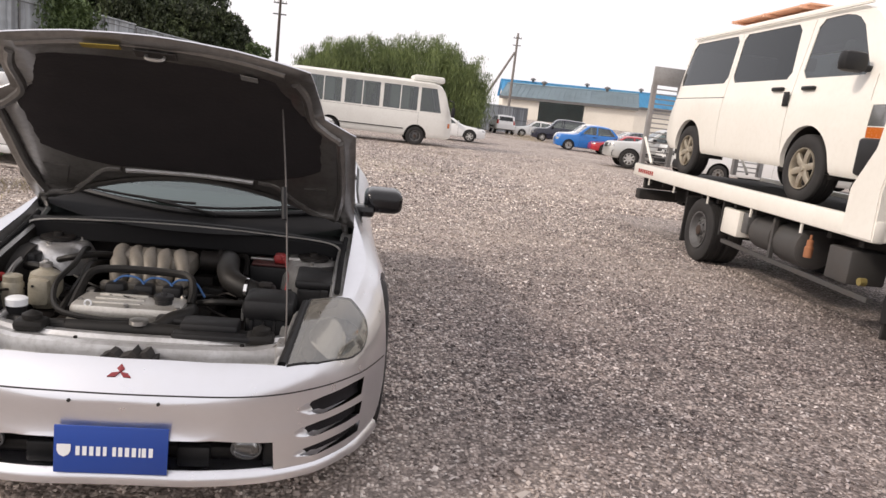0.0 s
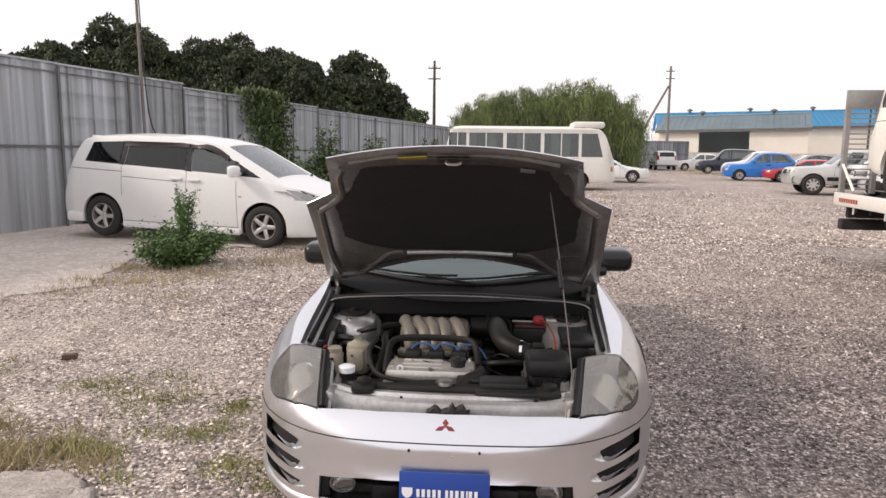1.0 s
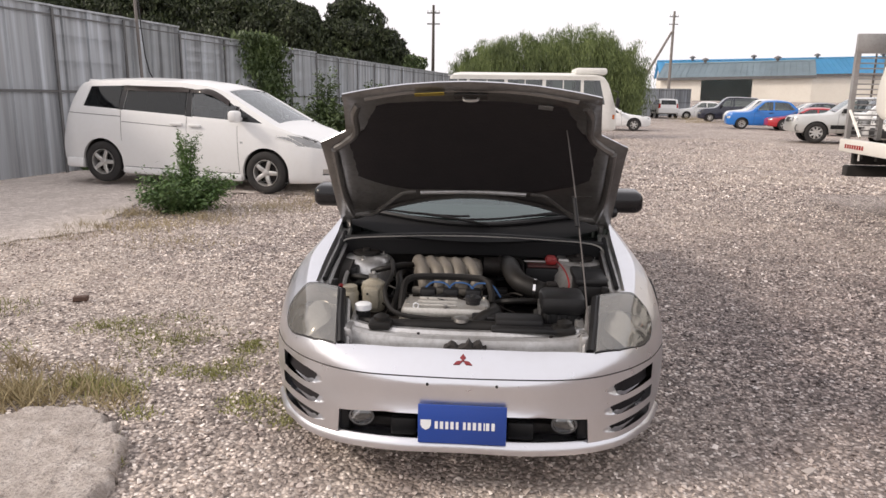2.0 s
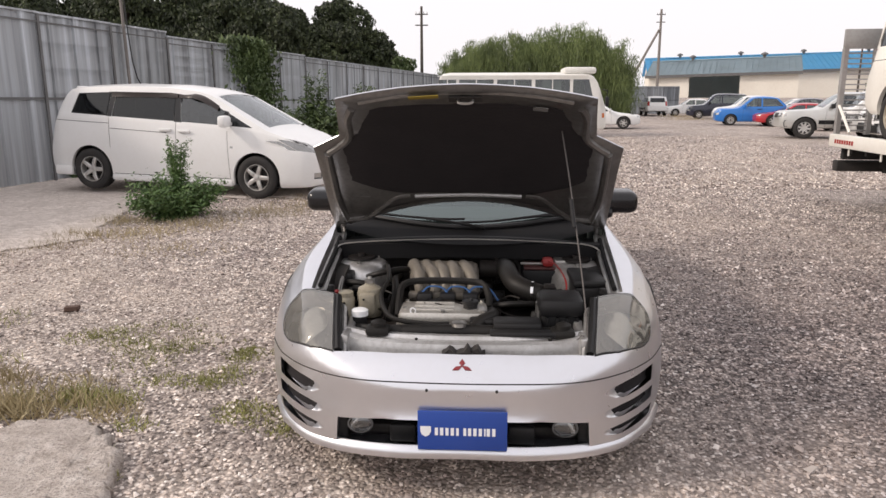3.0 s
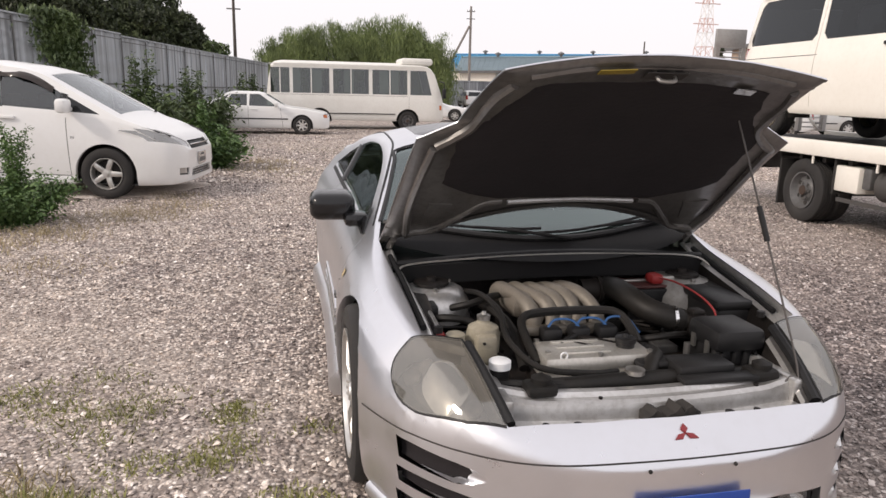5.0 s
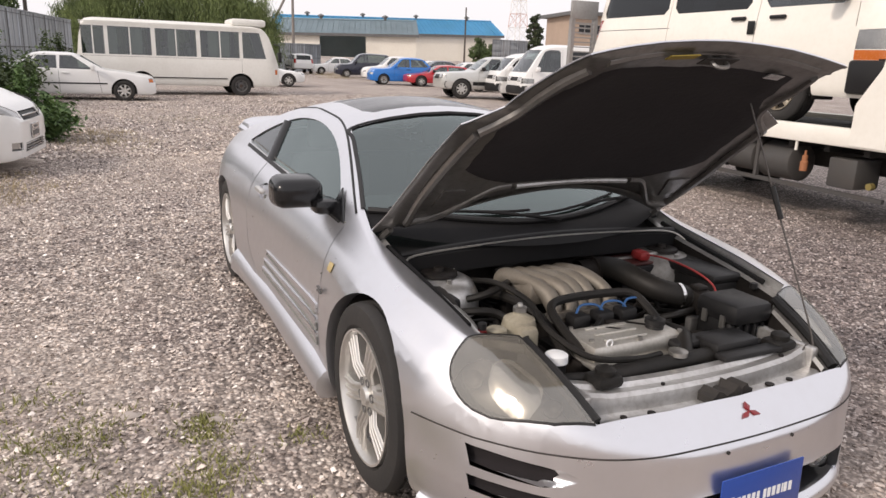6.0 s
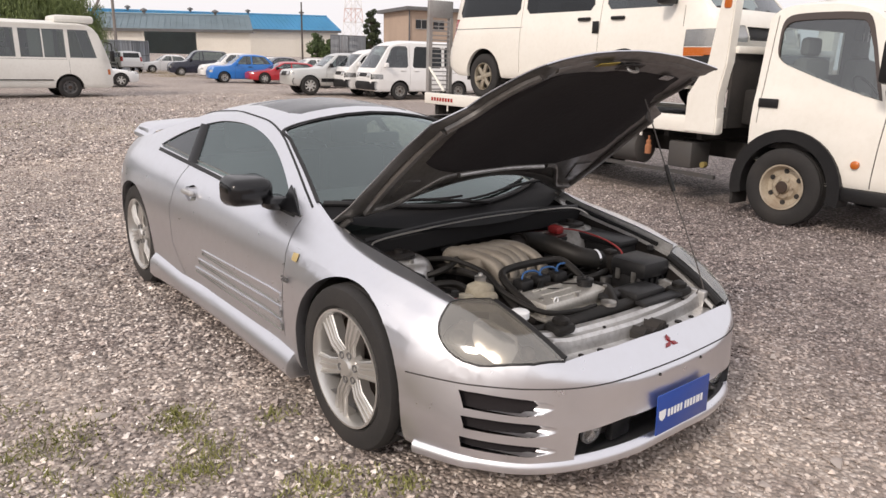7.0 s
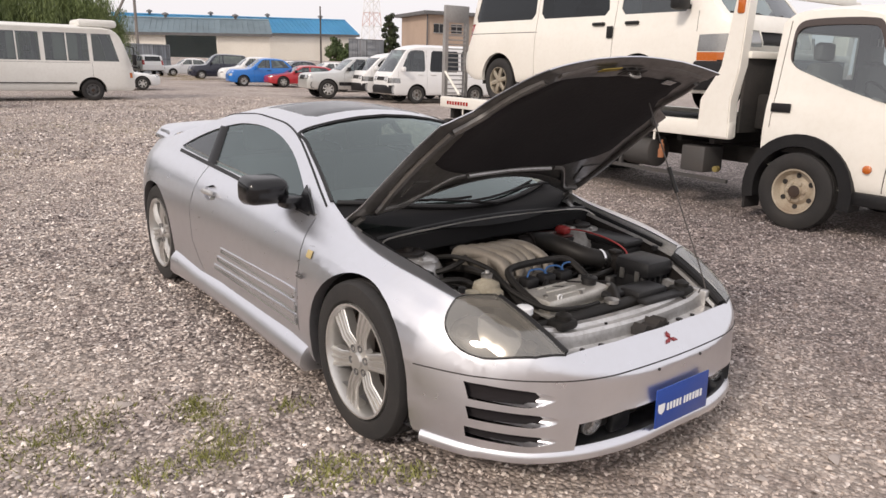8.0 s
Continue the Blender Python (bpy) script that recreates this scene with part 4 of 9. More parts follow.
bush("weed_bush", -3.72, 5.25, 1.0, 0.6, 9000, "leafy green weed bush growing at the edge of the concrete", 31, leaf=0.06, spires=9, squash=0.66)
bush("weed_bush", -2.45, 10.7, 1.2, 0.8, 6500, "large dark green weed bush beside the parked minivan", 32, leaf=0.12, squash=0.75)
bush("weed_bush", -4.4, 13.4, 1.3, 1.0, 5000, "tall dark green weeds at the foot of the hoarding", 33, "ivy", leaf=0.13, squash=0.8)
bush("weed_bush", -4.6, 16.0, 2.2, 1.5, 6000, "tall dark green weeds at the foot of the hoarding", 34, "ivy", leaf=0.16, squash=0.8)
bush("weed_bush", -3.9, 20.5, 2.0, 1.6, 6000, "tall dark green weeds at the foot of the hoarding", 35, "ivy", leaf=0.16, squash=0.8)
bush("weed_bush", -2.6, 27.0, 2.0, 1.7, 5000, "tall dark green weeds at the foot of the hoarding", 36, "ivy", leaf=0.18, squash=0.8)
bush("weed_bush", -7.55, 9.6, 0.5, 0.3, 900, "small weed at the foot of the hoarding", 37, leaf=0.06)


def ivy_clump():
    """Creeper hanging over the hoarding."""
    rng = np.random.default_rng(41)
    c = FA + fence_dir * 15.2
    ang = math.degrees(math.atan2(fence_dir.y, fence_dir.x))
    s = thing("ivy_creeper", pose(c.x, c.y, 0, 0, 0, ang), "dark green creeper hanging over the top of the hoarding", "creeper")
    n = 5200
    t = rng.random(n)
    x = -0.9 + 1.3 * t + rng.normal(0, 0.42, n)
    z = 3.05 - 2.3 * rng.random(n) ** 1.2 * (0.35 + 0.65 * t) - 0.25 * t
    y = -0.14 - np.abs(rng.normal(0, 0.16, n)) * (0.6 + 0.5 * np.sin(z * 2))
    over = rng.random(n) < 0.2
    y[over] = rng.uniform(-0.2, 0.4, over.sum())
    z[over] = rng.uniform(2.75, 3.1, over.sum())
    scatter("leaves", LEAF_V, LEAF_F, placed(turns(rng, n), rng.uniform(0.08, 0.2, n), np.c_[x, y, z]), M["ivy"], s)
    bm = bmesh.new()
    for k in range(14):
        xx = rng.uniform(-1.0, 1.0)
        tube(bm, [(xx, 0.05, 2.85), (xx + 0.1, -0.12, 2.75), (xx + 0.25, -0.13, 1.9 - rng.random() * 0.6), (xx + 0.3, -0.12, 0.6 + rng.random())], 0.012, 5)
    link("stem", bm, M["bark"], s)


ivy_clump()

# ---- parked vehicles ----
def strip(p, q, w=0.009):
    d = Vector((q[0] - p[0], q[1] - p[1])).normalized() * (w / 2)
    n = Vector((-d.y, d.x))
    return [(p[0] + n.x, p[1] + n.y), (p[0] - n.x, p[1] - n.y), (q[0] - n.x, q[1] - n.y), (q[0] + n.x, q[1] + n.y)]


def join_into(dst, src):
    me = bpy.data.meshes.new("tmp")
    src.to_mesh(me)
    src.free()
    dst.from_mesh(me)
    bpy.data.meshes.remove(me)
    return dst


def bucket_seat(parent, x, y, z, mat, h=0.62, w=0.46):
    bm = bmesh.new()
    box(bm, (x - w / 2, y, z), (x + w / 2, y + 0.5, z + 0.16), r=0.05)
    box(bm, (x - w / 2, y + 0.42, z + 0.05), (x + w / 2, y + 0.58, z + h), pose(0, 0.0, 0), r=0.06)
    box(bm, (x - 0.13, y + 0.48, z + h + 0.02), (x + 0.13, y + 0.58, z + h + 0.19), r=0.04)
    return link("seat", bm, mat, parent)


def rounded(poly, r=0.06):
    """A convex outline with its corners eased."""
    out = []
    for a, b, c in zip(poly[-1:] + poly[:-1], poly, poly[1:] + poly[:1]):
        a, b, c = Vector(a), Vector(b), Vector(c)
        p, q = b + (a - b).normalized() * min(r, (a - b).length * 0.4), b + (c - b).normalized() * min(r, (c - b).length * 0.4)
        out += [tuple(p), tuple(q)]
    return out


def car(name, label, m, paint, y0, y1, top, bot, belt, wid, wb, R, rim_r, face, style="alloy", spokes=5, rim_mat="alloy", side_glass=(), screen=None, back=None,
        screen_axis="z", back_axis="z", front_lamps=(), tail_lamps=(), grille=(), seams=(), handles=(), mirror=None, bumper=None, glass="glass", arch_r=None, category="car",
        group="", tumble=0.32, crown=0.035, step=0.07, seats=(), floor=0.35, side=None, tyre_w=0.2, black_lower=None, sig=0.04, door_side=(-1, 1), steer=0.0, extra=None, side_lamps=(), pillars=(), ease=0.0):
    c = thing(name, m, label, category, group)
    kw = dict(side=side) if side else {}
    bm = shell(y0, y1, top, bot, belt, wid, tumble=tumble, crown=crown, step=step, sig=sig, **kw)
    ar = arch_r or R + 0.05
    for s in (-1, 1):
        for y in (0, wb):
            cut(bm, arch(y, R, ar), "x", s, lip=0.05).free()
        for poly, g in side_glass:
            p = sink(cut(bm, rounded(poly, ease) if ease else poly, "x", s, lip=0.012), -0.008)
            link("side_window", p, M[g or glass], c)
        for poly in pillars:
            link("window_pillar", sink(cut(bm, poly, "x", s, tol=0.35), -0.001), M["gloss_black"], c)
        for poly, mat in side_lamps:
            p = sink(cut(bm, poly, "x", s, lip=0.01), -0.004)
            link("marker_lamp" if mat == "amber" else "lamp", p, M[mat], c)
        if seams:
            for a, b in seams:
                p = sink(cut(bm, strip(a, b), "x", s, tol=0.05, lip=0.008), -0.008)
                link("door_seam", p, M["dark"], c)
        for y, z in handles:
            xx = max((abs(v.co.x) for v in bm.verts if abs(v.co.y - y) < 0.08 and abs(v.co.z - z) < 0.08), default=face)
            bmh = boxes(((s * (xx - 0.01), y - 0.1, z - 0.02), (s * (xx + 0.03), y + 0.1, z + 0.02), None, 0.012))
            link("door_handle", bmh, M[paint] if paint in ("white", "pearl") else M["black"], c)
        if mirror:
            y, z = mirror
            xx = max((abs(v.co.x) for v in bm.verts if abs(v.co.y - y) < 0.12 and abs(v.co.z - z) < 0.08), default=face)
            bmh = bmesh.new()
            box(bmh, (s * (xx - 0.06), y - 0.03, z - 0.03), (s * (xx + 0.06), y + 0.03, z + 0.02), None, 0.012)
            box(bmh, (s * (xx + 0.04), y - 0.07, z - 0.05), (s * (xx + 0.26), y + 0.06, z + 0.12), None, 0.045)
            link("wing_mirror", bmh, M[paint] if paint in ("white", "blue") else M["black"], c)
    if screen:
        link("windscreen", sink(cut(bm, screen, screen_axis, 1 if screen_axis == "z" else -1, lip=0.012), -0.006), M["clear_glass"], c)
    if back:
        link("rear_window", sink(largest(cut(bm, back, back_axis, 1, lip=0.012)), -0.006), M[glass], c)
    for poly, mat in front_lamps:
        for s in (-1, 1):
            p = sink(cut(bm, [(x * s, z) for x, z in poly], "y", -1, lip=0.03, tol=0.05), -0.004)
            link("turn_lamp" if mat == "amber" else "headlamp", p, M[mat], c)
    for poly, mat in tail_lamps:
        for s in (-1, 1):
            link("tail_lamp", sink(largest(cut(bm, [(x * s, z) for x, z in poly], "y", 1, lip=0.02, tol=0.05)), -0.004), M[mat], c)
    for poly, mat, nm in grille:
        link(nm, sink(cut(bm, poly, "y", -1, lip=0.03, tol=0.05), -0.025), M[mat], c)
    if black_lower:
        for s in (-1, 1):
            for poly in black_lower:
                link("side_moulding", sink(cut(bm, poly, "x", s, tol=0.05), 0.006), M["black"], c)
    lining = sink(bm.copy(), -0.02)
    link("body", bm, M[paint], c, smooth=32)
    link("interior_lining", lining, M["grey_cloth"] if category == "bus" else M["seat"], c)
    # floor, wheel housings and seats inside
    w = face - 0.12
    inner = boxes(((-w, y0 + 0.35, floor - 0.1), (w, y1 - 0.3, floor - 0.04)), ((-w, y0 + 0.4, floor - 0.1), (w, y0 + 0.5, belt[len(belt) // 3][1] * 0.8)))
    link("floor_pan", inner, M["dark"], c, smooth=0)
    for y in (0, wb):
        for s in (-1, 1):
            bmw = bmesh.new()
            q = [(y + ar * 1.02 * math.cos(a), R + ar * 1.02 * math.sin(a)) for a in np.linspace(-0.15, math.pi + 0.15, 16)]
            r0 = [bmw.verts.new((s * (face - 0.02), a, b)) for a, b in q]
            r1 = [bmw.verts.new((s * (face - 0.32), a, b)) for a, b in q]
            for k in range(len(q) - 1):
                bmw.faces.new((r0[k], r0[k + 1], r1[k + 1], r1[k]))
            bmw.faces.new(r1)
            link("wheel_housing", bmw, M["dark"], c)
            tyre(c, s * (face - tyre_w / 2), y, R, R, tyre_w, rim_r, style, M[rim_mat], s, spokes, steer if y == 0 else 0)
    for x, y, z in seats:
        bucket_seat(c, x, y, z, M["seat"])
    if bumper:
        for s, yy, za, zb, hw in bumper:
            bmb = bmesh.new()
            pts = [(x, yy + s * 0.12 * (1 - abs(x / hw) ** 3) - s * 0.12, (za + zb) / 2) for x in np.linspace(-hw, hw, 15)]
            lo = [[bmb.verts.new((p[0], p[1] + s * d, z)) for d, z in ((-0.1, za), (0.0, za), (0.03, (za + zb) / 2), (0.0, zb), (-0.1, zb))] for p in pts]
            for a, b in zip(lo, lo[1:]):
                for k in range(4):
                    bmb.faces.new((a[k], a[k + 1], b[k + 1], b[k]))
            bmesh.ops.recalc_face_normals(bmb, faces=bmb.faces)
            bmesh.ops.solidify(bmb, geom=bmb.faces[:], thickness=0.02)
            link("bumper", bmb, M["grey_metal"] if paint == "pearl" else M["black"], c)
    if extra:
        extra(c)
    return c


def blank_plate(parent, y, z, w=0.33, h=0.165, mat=None):
    p = link("number_plate", boxes(((-w / 2, y - 0.012, z), (w / 2, y, z + h), None, 0.004)), mat or M["lamp_white"], parent, smooth=0)
    link("plate_bars", boxes(((-w * 0.38, y - 0.016, z + 0.03), (w * 0.38, y - 0.0125, z + 0.085)), ((-w * 0.2, y - 0.016, z + 0.115), (w * 0.2, y - 0.0125, z + 0.14))), M["grey_metal"], p, smooth=0)


# white minivan beside the hoarding
def minivan_extra(c):
    blank_plate(c, -0.925, 0.42)
    link("dashboard", boxes(((-0.68, -0.05, 0.85), (0.68, 0.4, 1.02), None, 0.05)), M["seat"], c)
    for s in (-1, 1):
        link("sill_skirt", boxes(((s * 0.78, 0.38, 0.165), (s * 0.852, 2.42, 0.265), None, 0.03)), M["white"], c)
        link("rear_skirt", boxes(((s * 0.74, 3.14, 0.20), (s * 0.838, 3.46, 0.36), None, 0.04)), M["white"], c)
    link("roof_spoiler", boxes(((-0.54, 3.02, 1.53), (0.54, 3.19, 1.57), None, 0.018)), M["white"], c)
    link("grille_bar", boxes(((-0.36, -0.905, 0.685), (0.36, -0.885, 0.70), None, 0.004)), M["chrome"], c)
    for z in (0.315, 0.345, 0.375):
        link("grille_bar", boxes(((-0.38, -0.935, z), (0.38, -0.915, z + 0.008), None, 0.003)), M["chrome"], c)
    body = next(o for o in c.children if o.name.startswith("body"))
    pts = np.array([tuple(v.co) for v in body.data.vertices])
    visor = plain("brown_visor", (0.07, 0.055, 0.05), 0.3, 0.0, 0.2, 6, coat=0.4)
    for s in (-1, 1):
        for y0, y1 in ((0.62, 1.29), (1.31, 2.43)):
            bm = bmesh.new()
            rows = []
            for y in np.linspace(y0, y1, 12):
                zt = float(np.interp(y, [0.60, 0.86, 1.02, 1.27, 2.40], [1.33, 1.475, 1.515, 1.51, 1.50]))
                row = []
                for z in (zt, zt - 0.035, zt - 0.075):
                    k = (pts[:, 0] * s > 0.3) & (np.abs(pts[:, 1] - y) < 0.16) & (np.abs(pts[:, 2] - z) < 0.12)
                    a = np.c_[np.ones(k.sum()), pts[k, 1] - y, pts[k, 2] - z]
                    x = abs(float(np.linalg.lstsq(a, pts[k, 0], rcond=None)[0][0])) if k.sum() > 6 else 0.70
                    row.append(bm.verts.new((s * (x + 0.004 + (zt - z) * 0.16), y, z)))
                rows.append(row)
            for p, q in zip(rows, rows[1:]):
                for j in range(2):
                    bm.faces.new((p[j], p[j + 1], q[j + 1], q[j]))
            bmesh.ops.solidify(bm, geom=bm.faces[:], thickness=0.004)
            link("window_visor", bm, visor, c)


MINIVAN = pose(-3.13, 7.77, 0.0, 0, 0, 80.5) @ pose(0, 0, 0.0, 1.6, 0, 0)
car("minivan", "white five door minivan with privacy glass, parked by the hoarding", MINIVAN, "white", -0.92, 3.60,
    [(-0.92, 0.62), (-0.88, 0.74), (-0.78, 0.82), (-0.45, 0.94), (-0.22, 1.02), (0.2, 1.24), (0.75, 1.53), (1.0, 1.59), (1.5, 1.635), (2.4, 1.635), (3.0, 1.60), (3.20, 1.565), (3.30, 1.42), (3.46, 1.1), (3.56, 0.85), (3.60, 0.72)],
    [(-0.92, 0.24), (-0.8, 0.20), (-0.4, 0.18), (3.2, 0.2), (3.60, 0.30)],
    [(-0.92, 0.56), (-0.8, 0.74), (-0.4, 0.90), (0.0, 0.99), (0.6, 1.03), (2.0, 1.085), (3.2, 1.14), (3.45, 1.06), (3.60, 0.68)],
    [(-0.92, 0.52), (-0.86, 0.66), (-0.72, 0.77), (-0.45, 0.83), (0, 0.848), (2.95, 0.848), (3.35, 0.81), (3.54, 0.73), (3.60, 0.68)],
    2.785, 0.317, 0.195, 0.835, "alloy", 5, side_glass=[
        ([(0.52, 1.06), (1.22, 1.09), (1.27, 1.47), (1.02, 1.50), (0.86, 1.46), (0.52, 1.26)], "glass"),
        ([(0.06, 1.035), (0.46, 1.055), (0.46, 1.24)], "dark_glass"),
        ([(1.32, 1.095), (2.40, 1.135), (2.36, 1.49), (1.35, 1.495)], "dark_glass"), ([(2.47, 1.14), (3.12, 1.165), (3.02, 1.465), (2.45, 1.495)], "dark_glass")],
    screen=[(-0.60, -0.12), (0.60, -0.12), (0.56, 0.72), (-0.56, 0.72)], back=[(-0.6, 1.15), (0.6, 1.15), (0.55, 1.48), (-0.55, 1.48)], back_axis="y",
    front_lamps=[([(0.42, 0.66), (0.80, 0.74), (0.82, 0.86), (0.70, 0.86), (0.42, 0.73)], "lamp_grey")],
    grille=[([(-0.4, 0.64), (0.4, 0.64), (0.38, 0.74), (-0.38, 0.74)], "black", "grille"), ([(-0.42, 0.29), (0.42, 0.29), (0.38, 0.39), (-0.38, 0.39)], "black", "lower_grille"),
            ([(0.5, 0.32), (0.66, 0.32), (0.66, 0.41), (0.5, 0.41)], "lamp_white", "fog_lamp"), ([(-0.66, 0.32), (-0.5, 0.32), (-0.5, 0.41), (-0.66, 0.41)], "lamp_white", "fog_lamp")],
    tail_lamps=[([(0.50, 0.9), (0.66, 0.9), (0.62, 1.25), (0.52, 1.25)], "red_lens")],
    pillars=[[(1.20, 1.080), (1.335, 1.085), (1.37, 1.50), (1.25, 1.49)], [(2.385, 1.130), (2.485, 1.135), (2.465, 1.495), (2.345, 1.50)], [(0.455, 1.045), (0.53, 1.05), (0.53, 1.275), (0.455, 1.255)]],
    side_lamps=[([(-0.62, 0.74), (-0.33, 0.89), (-0.50, 0.875), (-0.75, 0.80)], "lamp_grey"), ([(0.36, 0.73), (0.41, 0.73), (0.41, 0.76), (0.36, 0.76)], "lamp_white")],
    seams=[((0.42, 0.28), (0.46, 0.98)), ((1.29, 0.26), (1.30, 1.08)), ((2.42, 0.66), (2.44, 1.13)), ((0.42, 0.28), (2.40, 0.27)), ((2.42, 1.03), (3.42, 1.055)), ((1.45, 0.92), (2.42, 0.955))],
    handles=[(1.15, 0.955), (1.46, 0.965)], mirror=(0.42, 1.09), glass="dark_glass", category="car", tumble=0.30, crown=0.05, step=0.05,
    seats=[(-0.38, 0.75, 0.42), (0.38, 0.75, 0.42), (-0.38, 1.7, 0.42), (0.38, 1.7, 0.42), (0, 2.6, 0.45)], extra=minivan_extra, tyre_w=0.2)


# white saloon in front of the bus
def saloon(name, label, m, paint, glass="glass", extra=None, group="", h=1.42):
    k = h / 1.42
    return car(name, label, m, paint, -0.92, 3.85,
               [(-0.92, 0.62), (-0.88, 0.72), (-0.75, 0.78), (0.0, 0.90), (0.5, 0.95), (1.15, 1.34 * k), (1.4, 1.40 * k), (2.2, 1.41 * k), (2.45, 1.36 * k), (3.05, 1.03), (3.7, 0.98), (3.82, 0.88), (3.85, 0.7)],
               [(-0.92, 0.26), (-0.8, 0.2), (3.4, 0.22), (3.85, 0.32)],
               [(-0.92, 0.55), (-0.75, 0.70), (0, 0.82), (0.6, 0.875), (2.0, 0.91), (3.0, 0.93), (3.7, 0.9), (3.85, 0.62)],
               [(-0.92, 0.62), (-0.86, 0.72), (-0.6, 0.81), (0, 0.86), (2.6, 0.865), (3.4, 0.82), (3.78, 0.72), (3.85, 0.66)],
               2.73, 0.31, 0.19, 0.85, "alloy", 7, side_glass=[([(0.80, 0.92), (1.70, 0.935), (1.68, 1.31 * k), (1.36, 1.31 * k)], None), ([(1.77, 0.94), (2.52, 0.96), (2.26, 1.30 * k), (1.77, 1.31 * k)], None), ([(2.58, 0.97), (2.80, 0.99), (2.42, 1.26 * k), (2.34, 1.28 * k)], None)],
               screen=[(-0.62, 0.58), (0.62, 0.58), (0.55, 1.14), (-0.55, 1.14)], back=[(-0.54, 2.45), (0.54, 2.45), (0.6, 2.98), (-0.6, 2.98)],
               front_lamps=[([(0.40, 0.58), (0.72, 0.58), (0.72, 0.70), (0.40, 0.70)], "lamp_white")], grille=[([(-0.35, 0.57), (0.35, 0.57), (0.35, 0.70), (-0.35, 0.70)], "black", "grille")],
               side_lamps=[([(-0.85, 0.57), (-0.72, 0.57), (-0.70, 0.68), (-0.83, 0.67)], "amber")],
               tail_lamps=[([(0.35, 0.68), (0.74, 0.68), (0.74, 0.85), (0.35, 0.85)], "red_lens")], seams=[((0.62, 0.25), (0.70, 0.88)), ((1.73, 0.25), (1.735, 0.93)), ((2.35, 0.6), (2.62, 0.95))],
               handles=[(1.55, 0.82), (2.45, 0.84)], mirror=(0.82, 0.95), glass=glass, tumble=0.42, crown=0.05, step=0.08, extra=extra, group=group,
               black_lower=[[(0.45, 0.50), (2.25, 0.50), (2.25, 0.54), (0.45, 0.54)]], seats=[(-0.36, 1.2, 0.35), (0.36, 1.2, 0.35), (0, 2.1, 0.35)])


saloon("saloon_car", "long white saloon parked in front of the bus", pose(-0.60, 22.75, -0.11, 0, 0, 88), "white")


